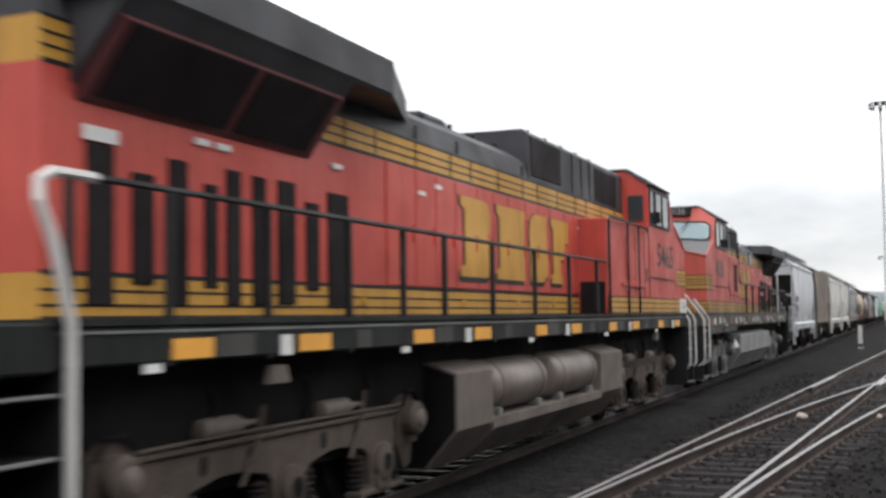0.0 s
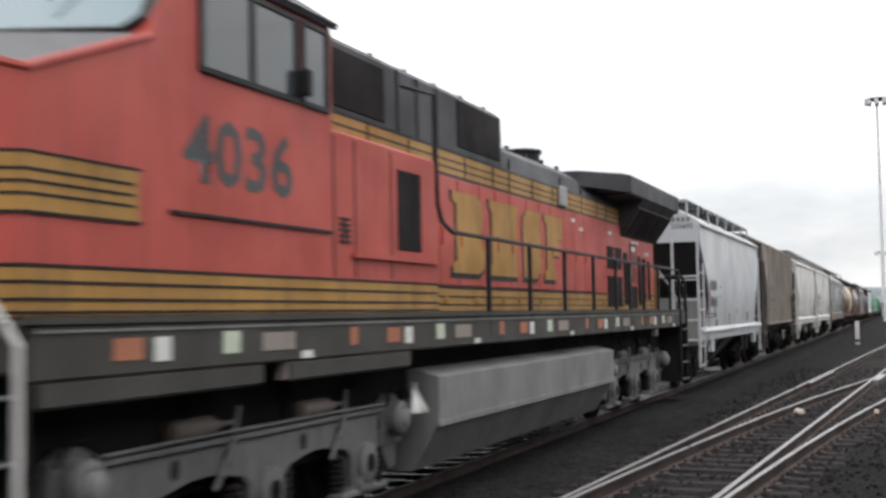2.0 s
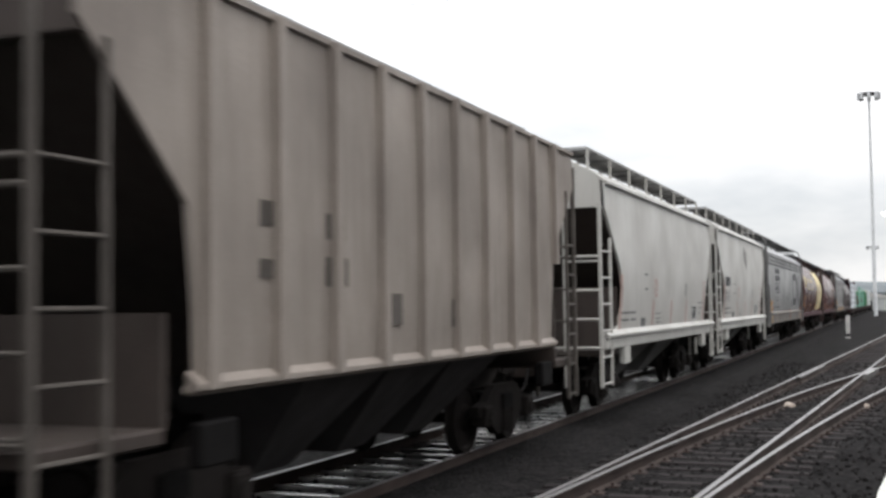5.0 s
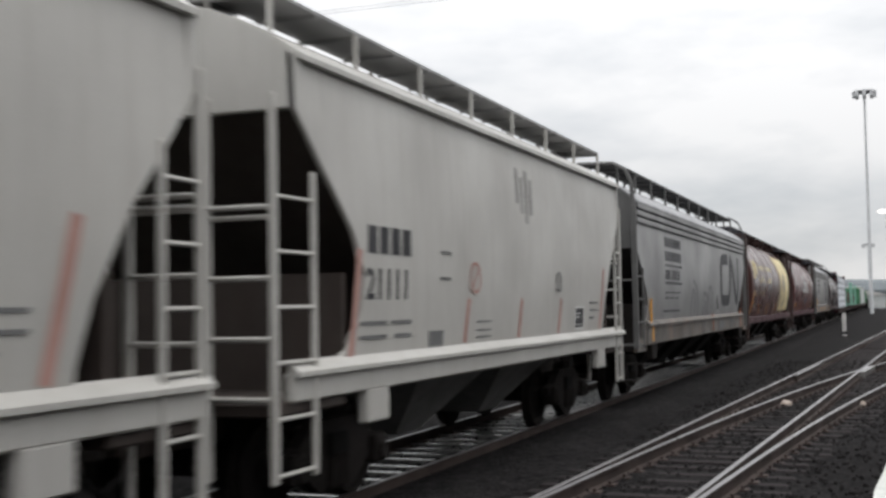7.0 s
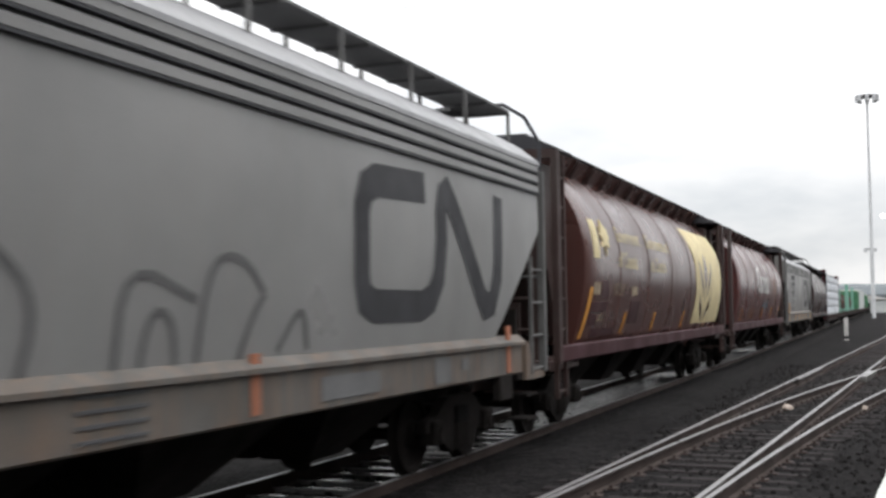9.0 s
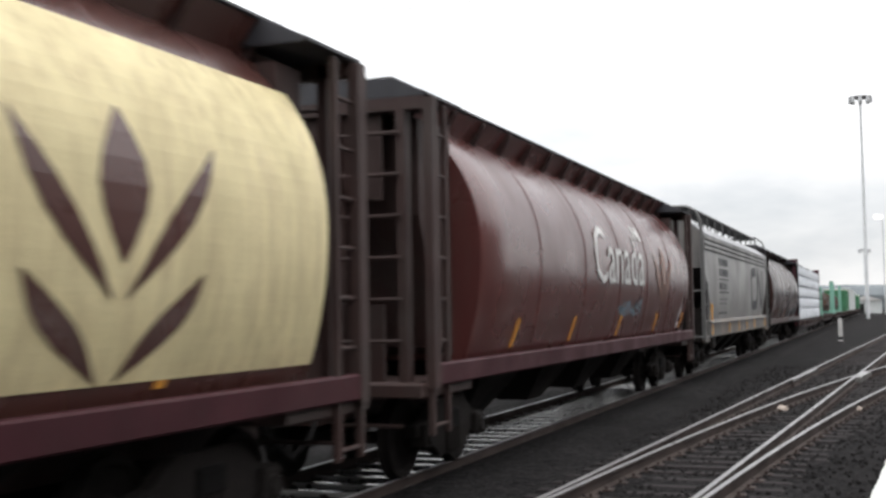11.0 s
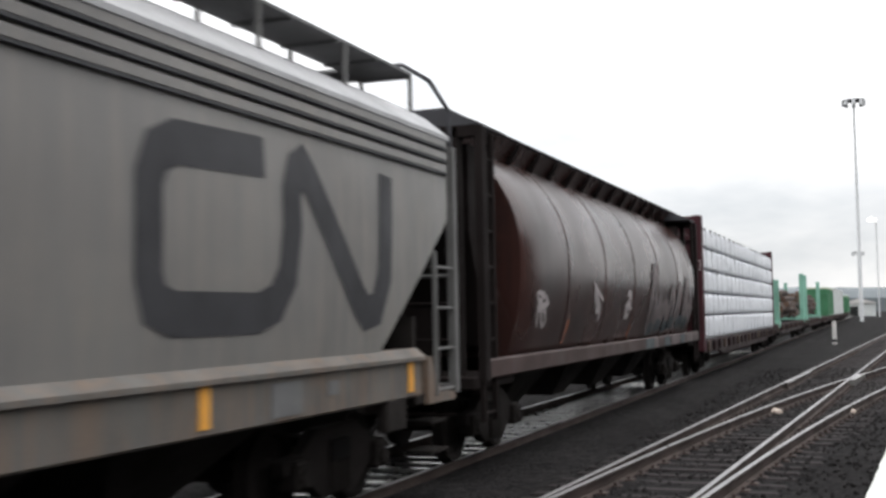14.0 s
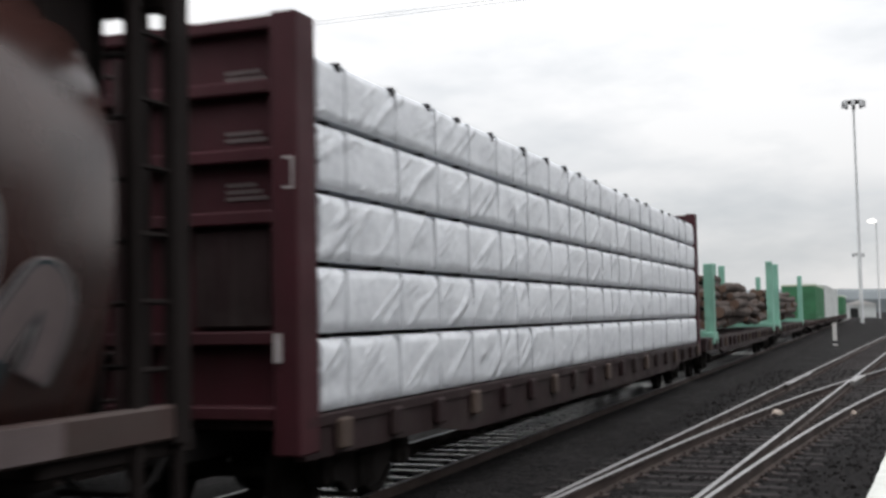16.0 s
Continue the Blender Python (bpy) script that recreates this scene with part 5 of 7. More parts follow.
    wrap("low_stripe", 1.945, 2.22, 0.008, yel, 7.33 if style["trim"] else 6.3)
    for z in (1.955, 2.03, 2.13, 2.225):
        wrap("pinstripe", z, z + 0.02, 0.013, BLACKPAINT, 7.33 if style["trim"] else 6.3)
    wrap("nose_stripe", 2.54, 2.87, 0.010, yel, 1.15)
    for z in (2.525, 2.63, 2.70, 2.77, 2.87):
        wrap("pinstripe", z, z + 0.018, 0.014, BLACKPAINT, 1.18 if z in (2.525, 2.87) else 1.1)
    # emblem plate on the nose: plain shapes
    sgn = 1 if flip else -1

    def front(nm, x0, x1, z0, z1, m, off=0.03, bev=0.01):
        bm = B()
        y = Y(-0.27)
        box(bm, x0, x1, min(y, y + sgn * off), max(y, y + sgn * off), z0, z1, bev)
        return part(nm, bm, m, loco)
    front("emblem_plate", -0.80, 0.80, 2.54, 2.87, yel, 0.020)
    front("emblem_pillar", -0.16, 0.16, 2.34, 3.08, yel, 0.034)
    for wid, m, off in ((0.17, BLACKPAINT, 0.024), (0.11, yel, 0.030)):
        bm = B()
        rings = []
        for k in range(25):
            a = 2 * math.pi * k / 24
            ring = []
            for e_ in (-wid / 2, wid / 2):
                for o_ in (0.0, off):
                    ring.append(bm.verts.new(((0.70 + e_) * math.cos(a), Y(-0.27) + sgn * o_, 2.71 + (0.40 + e_) * math.sin(a))))
            rings.append(ring)
        for u, v in zip(rings, rings[1:]):
            for i, j in ((0, 1), (1, 3), (3, 2), (2, 0)):
                bm.faces.new((u[i], u[j], v[j], v[i]))
        part("emblem_ring", bm, m, loco)
    front("emblem_bar", -0.5, -0.12, 2.54, 2.86, BLACKPAINT, 0.028)
    front("emblem_bar", 0.1, 0.5, 2.54, 2.86, BLACKPAINT, 0.028)
    front("door_window", 0.36, 0.74, 3.14, 3.50, PANE, 0.02, 0.05)
    hl = front("headlight_case", -0.14, 0.14, 3.14, 3.64, BLACKPAINT, 0.05)
    for z in (3.26, 3.48):
        bm = B()
        y = Y(-0.32)
        turned(bm, [(y, 0.085), (y + sgn * 0.03, 0.075)], 14, "y", (0.0, 0, z))
        part("headlight", bm, STEEL, hl, "round silvered headlight", smooth=True)
    for s in (1, -1):
        front("ditch_light_case", min(s * 0.62, s * 0.88), max(s * 0.62, s * 0.88), 1.98, 2.28, yel, 0.12)
        bm = B()
        y = Y(-0.39)
        turned(bm, [(y, 0.09), (y + sgn * 0.03, 0.08)], 14, "y", (s * 0.75, 0, 2.13))
        part("ditch_light", bm, STEEL, loco, "round silvered ditch light", smooth=True)
    # pilot, steps and white handrails at both ends
    for e in (0, 1):
        F = (lambda y: Y(y)) if e == 0 else (lambda y: Y(Ln - y))
        bm = B()
        yy = (min(F(-0.75), F(0.1)), max(F(-0.75), F(0.1)))
        box(bm, -1.5, 1.5, *yy, 1.62, 1.92, 0.02)
        part("end_platform", bm, sill, loco)
        bm = B()
        box(bm, -1.25, 1.25, min(F(-0.82), F(-0.72)), max(F(-0.82), F(-0.72)), 0.3, 1.62, 0.02)
        part("pilot", bm, BLACKPAINT, loco)
        for s in (1, -1):
            st = new("step_well")
            st.parent = loco
            bm = B()
            box(bm, min(s * 1.0, s * 1.05), max(s * 1.0, s * 1.05), min(F(-0.68), F(0.12)), max(F(-0.68), F(0.12)), 0.35, 1.62)
            part("riser", bm, BLACKPAINT, st)
            for y in (-0.72, 0.12):
                bm = B()
                box(bm, min(s * 1.0, s * 1.5), max(s * 1.0, s * 1.5), min(F(y), F(y + 0.04)), max(F(y), F(y + 0.04)), 0.35, 1.62)
                part("side_plate", bm, BLACKPAINT, st)
            for z in (0.38, 0.75, 1.12, 1.48):
                bm = B()
                box(bm, min(s * 1.05, s * 1.52), max(s * 1.05, s * 1.52), min(F(-0.70), F(0.10)), max(F(-0.70), F(0.10)), z, z + 0.025)
                part("tread", bm, BLACKPAINT, st)
                bm = B()
                box(bm, min(s * 1.49, s * 1.53), max(s * 1.49, s * 1.53), min(F(-0.66), F(0.06)), max(F(-0.66), F(0.06)), z + 0.012, z + 0.03)
                part("nosing", bm, TANKGREY, st, "worn grey step edge")
            rail_m = style["rail_end"]
            for y in ((-0.74, 0.0) if e == 0 else (-0.60, 0.14)):
                bm = B()
                if e == 0:
                    tube(bm, [(s * 1.36, F(y + 0.05), 0.66), (s * 1.52, F(y), 0.74), (s * 1.56, F(y), 0.84), (s * 1.56, F(y), 1.78), (s * 1.45, F(y - 0.02), 1.95), (s * 1.05, F(y - 0.06), 2.5), (s * 1.05, F(y - 0.06), 2.80)], 0.026)
                else:
                    tube(bm, [(s * 1.55, F(y), 0.45), (s * 1.55, F(y), 1.9), (s * 1.53, F(y - 0.12), 2.35), (s * 1.50, F(y - 0.22), 2.62), (s * 1.48, F(y - 0.20), 2.74), (s * 1.48, F(y - 0.08), 2.80)] + ([(s * 1.48, F(y + 0.30), 2.80)] if y > 0 else []) if style["trim"] else
                         [(s * 1.50, F(y + 0.1), 0.5), (s * 1.50, F(y + 0.1), 2.55), (s * 1.46, F(y + 0.2), 2.66), (s * 1.20, F(y + 0.2), 2.66)], 0.036 if style["trim"] else 0.045)
                part("grab_rail", bm, rail_m if e == 0 or style["trim"] else BLACKPAINT, loco, "pale painted step handrail" if e == 0 or style["trim"] else "dark step handrail")
                if e == 1 and not style["trim"]:
                    bm = B()
                    tube(bm, [(s * 1.46, F(y + 0.05), 2.5), (s * 1.50, F(y - 0.05), 2.25), (s * 1.35, F(y - 0.55), 1.75), (s * 1.32, F(y - 0.60), 1.55)], 0.026)
                    part("chain_guard", bm, rail_m, loco, "pale painted guard rail")
        coupler(loco, F(-0.7), -1 if (F(1) > F(0)) else 1)
        bm = B()
        tube(bm, [(-0.5, F(-0.8), 1.3), (-0.45, F(-1.0), 1.15), (-0.3, F(-1.05), 1.25), (-0.2, F(-0.9), 1.45)], 0.03)
        part("jumper_cable", bm, WHITEPAINT, loco)
    # walkway handrails
    for s in (1, -1):
        bm = B()
        tube(bm, [(s * 1.48, Y(7.4), 2.80), (s * 1.48, Y(20.6), 2.80)] if style["trim"] else
             [(s * 1.05, Y(6.45), 4.42), (s * 1.44, Y(6.42), 4.28), (s * 1.47, Y(6.42), 3.1), (s * 1.48, Y(6.5), 2.92), (s * 1.48, Y(6.8), 2.82), (s * 1.48, Y(20.6), 2.80)], 0.026)
        part("handrail", bm, BLACKPAINT, loco)
        for y in (8.0, 9.65, 11.35, 13.05, 14.6, 15.7, 16.9, 18.3, 19.6, 20.6):
            bm = B()
            box(bm, min(s * 1.455, s * 1.505), max(s * 1.455, s * 1.505), *span(y - 0.026, y + 0.026), 1.62, 2.80)
            part("stanchion", bm, BLACKPAINT, loco)
        y = 0.9
        k = 0
        while y < 20.0:
            w = ((0.55, 0.5, 0.5, 0.3) if style["trim"] else (0.3, 0.22, 0.5, 0.16))[k % 4]
            m = (AMBERMARK, SILLDULL, AMBERMARK, SILLDULL)[k % 4] if style["trim"] else (SALMONMARK, CREAMTOP, HOP_TAN, SALMONMARK)[k % 4]
            bm = B()
            box(bm, min(s * 1.49, s * 1.507), max(s * 1.49, s * 1.507), *span(y, y + w), 1.66, 1.66 + (0.14 if k % 2 == 0 else 0.16))
            part("reflector", bm, m, loco)
            if k % 2 == 0:
                bm = B()
                box(bm, min(s * 1.49, s * 1.508), max(s * 1.49, s * 1.508), *span(y + w + 0.12, y + w + 0.30), *((1.58, 1.64) if k % 4 else (1.64, 1.80)))
                part("reflector", bm, WHITEMARK, loco)
            y += (1.25, 0.55, 1.5, 0.8)[k % 4]
            k += 1
    # fuel tank
    bm = B()
    if style["trim"]:
        prism(bm, [(-1.15, 1.42), (1.15, 1.42), (1.48, 1.30), (1.48, 0.68), (1.1, 0.24), (-1.1, 0.24), (-1.48, 0.68), (-1.48, 1.30)], *span(6.35, 7.85))
        prism(bm, [(-0.95, 1.42), (0.95, 1.42), (0.95, 0.72), (1.48, 0.72), (1.48, 0.60), (1.1, 0.24), (-1.1, 0.24), (-1.48, 0.60), (-1.48, 0.72), (-0.95, 0.72)], *span(7.85, 13.1))
        prism(bm, [(-1.15, 1.42), (1.15, 1.42), (1.48, 1.30), (1.48, 0.68), (1.1, 0.24), (-1.1, 0.24), (-1.48, 0.68), (-1.48, 1.30)], *span(13.1, 14.3))
        part("fuel_tank", bm, style["tank"], loco)
        # near-black sheet over the end face paints it as unlit
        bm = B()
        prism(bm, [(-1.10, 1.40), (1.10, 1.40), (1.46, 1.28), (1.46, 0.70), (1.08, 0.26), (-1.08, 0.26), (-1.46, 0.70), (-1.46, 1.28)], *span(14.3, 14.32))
        part("tank_end", bm, UNDER, loco, "tank end sheet darkened to stand for its shade")
        for s in (1, -1):
            for y0, y1 in ((8.0, 10.3), (10.72, 13.0)):
                bm = B()
                p, q = span(y0, y1)
                turned(bm, [(p, 0.18), (p + 0.05, 0.29), (p + 0.14, 0.325), (q - 0.14, 0.325), (q - 0.05, 0.29), (q, 0.18)], 18, "y", (s * 1.16, 0, 1.07))
                tank_ = part("air_reservoir", bm, RESERVOIR, loco, "dusty cylindrical air reservoir", smooth=True)
                for yy in (p + 0.32, q - 0.32):
                    bm = B()
                    turned(bm, [(yy - 0.03, 0.325), (yy - 0.028, 0.336), (yy + 0.028, 0.336), (yy + 0.03, 0.325)], 18, "y", (s * 1.16, 0, 1.07))
                    part("strap", bm, TANKBROWN, tank_)
                    bm = B()
                    box(bm, min(s * 1.2, s * 1.44), max(s * 1.2, s * 1.44), yy - 0.05, yy + 0.05, 0.71, 0.82, 0.02)
                    part("saddle", bm, TANKGREY, tank_)
    else:
        prism(bm, [(-1.2, 1.34), (1.2, 1.34), (1.48, 1.26), (1.48, 0.78), (1.15, 0.26), (-1.15, 0.26), (-1.48, 0.78), (-1.48, 1.26)], *span(6.35, 14.3))
        part("fuel_tank", bm, style["tank"], loco)
        for s in (1, -1):
            bm = B()
            box(bm, min(s * 1.47, s * 1.50), max(s * 1.47, s * 1.50), *span(6.3, 14.35), 0.74, 0.80)
            part("tank_seam", bm, style["tank"], loco)
        bm = B()
        turned(bm, [(0.92, 0.16), (0.96, 0.15), (1.06, 0.09), (1.16, 0.05), (1.22, 0.05)], 16, "z", (1.35, Y(5.95), 0))
        part("bell", bm, STEEL, loco, "bright steel bell", smooth=True)
    road_truck(loco, Y, 3.35, style["truck"])
    road_truck(loco, Y, 17.4, style["truck"])
    # road number under the cab window, on the side that the yard sees
    writing("road_number", number, 0.66 if flip else 0.68, BLACKMARK if flip else DARKMARK, loco, 1.50, 20.8 - 3.20 if flip else 1.66, 2.88, stretch=1.32 if flip else 1.14, height=1.0, bold=0.014)
    # company mark on the hood: plain slab shapes with dark edges
    y0 = min(Y(8.0), Y(12.9))
    blocks = [(0.0, 1.2, [(0.0, 0.0), (0.78, 0.0), (0.95, 0.08), (1.0, 0.26), (0.94, 0.44), (0.82, 0.53), (0.90, 0.63), (0.92, 0.80), (0.84, 0.95), (0.70, 1.0), (0.0, 1.0), (0.0, 0.88), (0.12, 0.85), (0.12, 0.15), (0.0, 0.12)]),
              (1.36, 1.24, [(0.0, 0.0), (0.95, 0.0), (0.95, 0.86), (1.0, 0.88), (1.0, 1.0), (0.0, 1.0), (0.0, 0.88), (0.08, 0.85), (0.08, 0.15), (0.0, 0.12)]),
              (2.74, 1.0, [(0.1, 0.0), (0.74, 0.0), (0.94, 0.12), (0.97, 0.34), (0.92, 0.6), (0.92, 1.0), (0.3, 1.0), (0.1, 0.88), (0.06, 0.68), (0.1, 0.4)]),
              (3.9, 1.0, [(0.0, 0.0), (0.6, 0.0), (0.6, 0.12), (0.5, 0.15), (0.5, 0.38), (0.78, 0.38), (0.78, 0.64), (0.98, 0.66), (0.98, 1.0), (0.0, 1.0), (0.0, 0.88), (0.12, 0.85), (0.12, 0.15), (0.0, 0.12)])]
    for a0, w, shape in blocks:
        cy, cz = 0.5, 0.5
        slab("mark_edge", [(y0 + a0 - 0.035 + w * (cy + (u - cy) * 1.05), 2.39 + cz + (v - cz) * 1.07) for u, v in shape], 0.022, BLACKPAINT, loco, 1.0)
        slab("company_mark", [(y0 + a0 + w * u, 2.42 + v) for u, v in shape], 0.028, yel, loco, 1.0, "plain yellow block of the company mark")
    if style["trim"]:
        # solid dark box paints the recess and its shade on the face
        bm = B()
        box(bm, 1.03, 1.46, *span(7.34, 7.365), 1.96, 2.48, 0.01)
        part("recess_shade_box", bm, SCREEN, loco, "black box standing for a shaded recess in the cabinet end")
        bm = B()
        box(bm, 1.50, 1.522, *span(0.14, 0.86), 1.95, 2.25)
        part("notice_board", bm, WHITEMARK, loco, "white notice board with pale blue print")
        for z0, y0, y1 in ((2.06, 0.30, 0.66), (2.13, 0.36, 0.6), (2.0, 0.42, 0.56)):
            bm = B()
            box(bm, 1.52, 1.526, *span(y0, y1), z0, z0 + 0.035)
            part("print_bar", bm, SCRAWLBLUE, loco)
        bm = B()
        box(bm, 1.0, 1.028, *span(19.55, 19.9), 3.14, 3.24)
        part("white_plate", bm, WHITEMARK, loco)
    else:
        bm = B()
        box(bm, 1.0, 1.012, 17.9, 18.5, 2.48, 3.28, 0.004)
        part("rear_door", bm, DOORRED, loco, "red hood door smeared with soot")
        patchwork("notice", [(18.05, 18.38, 3.12, 3.22), (19.3, 19.42, 3.08, 3.14), (19.5, 19.68, 3.08, 3.16)], WHITEMARK, loco, 1.012)
        bm = B()
        box(bm, 1.0, 1.06, 12.75, 13.15, 3.62, 3.95, 0.02)
        part("junction_box", bm, GRATEPALE, loco, "pale grey junction box")
        for x in (1.0, 0.6):
            bm = B()
            tube(bm, [(x, 20.42, 1.95), (x, 20.42, 2.72), (x, 20.50, 2.82), (x, 20.85, 2.82), (x, 20.95, 2.74)], 0.032, 8)
            part("end_grab", bm, OCHRE, loco, "ochre painted grab rail")
        bm = B()
        tube(bm, [(1.02, 20.80, 2.80), (1.18, 21.0, 2.52), (1.36, 21.3, 2.10), (1.46, 21.46, 1.86), (1.40, 21.5, 1.70)], 0.022)
        part("safety_chain", bm, WHITEPAINT, loco, "pale safety chain across the steps")
    # small notices
    patchwork("notice", [(Y(y) - 0.1, Y(y) + 0.1, z, z + 0.05) for y, z in ((7.3, 3.35), (13.6, 3.42), (14.1, 3.3), (16.2, 3.36), (18.2, 3.28), (18.5, 3.28))], WHITEMARK, loco, 1.018)
    MOVING.append((loco, y_ref))
    return loco


def deck_car(name, label, L, y_ref, deck_mat, z_deck=1.08, edge=1.42):
    """A low flat car with deep side sills, near end at y = 0."""
    car = thing(name, label, "flat car", "flat cars")
    bm = B()
    box(bm, -edge, edge, 0, L, z_deck - 0.12, z_deck, 0.015)
    part("deck", bm, deck_mat, car)
    for s in (1, -1):
        bm = B()
        prism(bm, [(0.0, z_deck - 0.12), (L, z_deck - 0.12), (L, z_deck - 0.38), (L - 3.2, z_deck - 0.40), (L - 4.2, z_deck - 0.52), (4.2, z_deck - 0.52), (3.2, z_deck - 0.40), (0.0, z_deck - 0.38)], s * (edge - 0.02), s * (edge - 0.12), "x")
        part("side_sill", bm, deck_mat, car)
        for k in range(int(L / 1.22)):
            bm = B()
            y = 0.7 + 1.22 * k
            box(bm, min(s * (edge - 0.02), s * (edge + 0.06)), max(s * (edge - 0.02), s * (edge + 0.06)), y - 0.12, y + 0.12, z_deck - 0.34, z_deck - 0.06, 0.02)
            part("stake_pocket", bm, deck_mat if k % 3 else WOODBEAM, car)
    bm = B()
    box(bm, -0.35, 0.35, -0.35, L + 0.35, 0.68, z_deck - 0.12)
    part("centre_sill", bm, UNDER, car)
    coupler(car, -0.35, -1)
    coupler(car, L + 0.35, 1)
    for y in (2.0, L - 2.0):
        freight_truck(car, y, TRUCKDARK)
    MOVING.append((car, y_ref))
    return car


def centre_beam(y_ref):
    L = 23.3
    car = deck_car("centre_beam_car", "maroon centre beam flat car with tall bulkheads and a lumber load", L, y_ref, MAROON_DK, 1.08, 1.44)
    for e in (0, 1):
        f = (lambda y: y) if e == 0 else (lambda y: L - y)
        lo = lambda p, q: (min(f(p), f(q)), max(f(p), f(q)))
        bh = new("bulkhead")
        bh.parent = car
        for s in (1, -1):
            bm = B()
            box(bm, min(s * 1.18, s * 1.44), max(s * 1.18, s * 1.44), *lo(-0.12, 0.26), 0.75, 4.60, 0.02)
            part("post", bm, MAROON, bh)
        bm = B()
        box(bm, -1.2, 1.2, *lo(0.06, 0.2), 0.95, 4.52)
        part("sheet", bm, MAROON, bh)
        for z in (1.05, 1.7, 2.75, 3.3, 3.9, 4.46):
            bm = B()
            box(bm, -1.2, 1.2, *lo(-0.10, 0.07), z, z + 0.12, 0.015)
            part("crossrib", bm, MAROON, bh)
        bm = B()
        box(bm, 0.35, 1.12, *lo(-0.02, 0.07), 1.85, 2.72, 0.02)
        part("panel", bm, MAROON_DK, bh)
        for z0, n in ((3.50, 2), (2.98, 3), (4.05, 2)):
            for k in range(n):
                bm = B()
                box(bm, 0.64, 0.64 + 0.42 - 0.06 * k, *lo(0.045, 0.065), z0 + 0.06 * k, z0 + 0.035 + 0.06 * k)
                part("stencil_bar", bm, SILLPINK, bh)
        bm = B()
        box(bm, 1.2, 1.28, *lo(-0.14, -0.118), 1.55, 1.8)
        part("reflector", bm, SCRAWLGREY, bh)
        for z in (3.04, 3.30):
            bm = B()
            box(bm, 1.30, 1.41, *lo(-0.126, -0.118), z, z + 0.022)
            part("stencil_bar", bm, SCRAWLGREY, bh)
        bm = B()
        box(bm, 1.385, 1.41, *lo(-0.126, -0.118), 3.04, 3.32)
        part("stencil_bar", bm, SCRAWLGREY, bh)
        for s in (-1,):
            ladder(car, "end_ladder", s * 0.35, f(-0.16), s * 0.8, f(-0.16), 0.7, 4.3, MAROON_DK, [0.8 + 0.42 * k for k in range(9)], posts=(1, 1))
    bm = B()
    box(bm, -0.10, 0.10, 0.26, L - 0.26, 1.08, 4.30)
    part("centre_beam", bm, MAROON, car)
    bm = B()
    box(bm, -0.28, 0.28, 0.26, L - 0.26, 4.28, 4.42, 0.02)
    part("top_chord", bm, MAROON, car)
    return car


def lumber(y_ref):
    """Bundles in white wrap: five layers on either side of the beam."""
    rng = random.Random(21)
    levels = [1.10, 1.79, 2.43, 3.09, 3.73, 4.33]
    lengths = [0.3, 6.25, 12.3, 17.35, 19.6, 22.75]
    for s in (1, -1):
        for i in range(5):
            for j in range(5):
                y0, y1 = lengths[j] + 0.02, lengths[j + 1] - 0.02
                L, h = y1 - y0, levels[i + 1] - levels[i] - 0.05
                bundle = thing("lumber_bundle", "long lumber bundle in wrinkled white plastic wrap", "lumber bundle", "wrapped lumber bundles")
                bm = B()
                n = max(10, int(L / 0.14))
                prof = [(0.14, 0.0), (1.40, 0.0), (1.43, 0.05), (1.43, h * 0.2), (1.432, h * 0.36), (1.434, h * 0.52), (1.432, h * 0.68), (1.428, h * 0.84), (1.42, h - 0.05), (1.38, h), (0.14, h)]
                rings = []
                for k in range(n + 1):
                    y = L * k / n
                    ring = []
                    for x, z in prof:
                        w = noise.noise((y * 1.9 + 7 * j, z * 2.5 + i * 3.1, s * 5.0)) + 0.2 * noise.noise((y * 3.1 + z * 5.0 + 5 * j, z * 1.2 - y * 0.7 + i * 2.3, s * 3.0))
                        dx = 0.020 * w if x > 1.3 else 0
                        dz = 0.012 * w if 0.01 < z < h else 0
                        ring.append(bm.verts.new((s * (x + dx), y, z + dz)))
                    rings.append(ring)
                for p, q in zip(rings, rings[1:]):
                    for k in range(len(prof)):
                        bm.faces.new((p[k], p[(k + 1) % len(prof)], q[(k + 1) % len(prof)], q[k]))
                bm.faces.new(rings[0])
                bm.faces.new(rings[-1])
                part("wrap", bm, WRAP, bundle, smooth=True)
                for k in range(int(L / 1.15)):
                    bm = B()
                    y = 0.6 + 1.15 * k + rng.uniform(-0.08, 0.08)
                    xa, xb = sorted((s * 1.38, s * 1.442))
                    box(bm, xa, xb, y - 0.008, y + 0.008, 0.02, h - 0.01)
                    part("strap", bm, GREYSTRAP, bundle)
                for k in range(max(2, int(L / 1.2))):
                    y = 0.3 + 1.2 * k
                    if y < L - 0.1:
                        bm = B()
                        xa, xb = sorted((s * 0.2, s * 1.36))
                        box(bm, xa, xb, y - 0.045, y + 0.045, -0.05, 0.0)
                        part("dunnage", bm, BLACKPAINT, bundle)
                if i == 4:
                    for k in range(int(L / 1.1)):
                        bm = B()
                        y = 0.5 + 1.1 * k + rng.uniform(-0.12, 0.12)
                        xa, xb = sorted((s * 1.2, s * 1.45))
                        box(bm, xa, xb, y - 0.028, y + 0.028, h - 0.10 * rng.uniform(0.5, 1.2), h + 0.012, 0.006)
                        part("corner_guard", bm, BLACKPAINT, bundle)
                MOVING.append((bundle, y_ref, (0, y0, levels[i])))


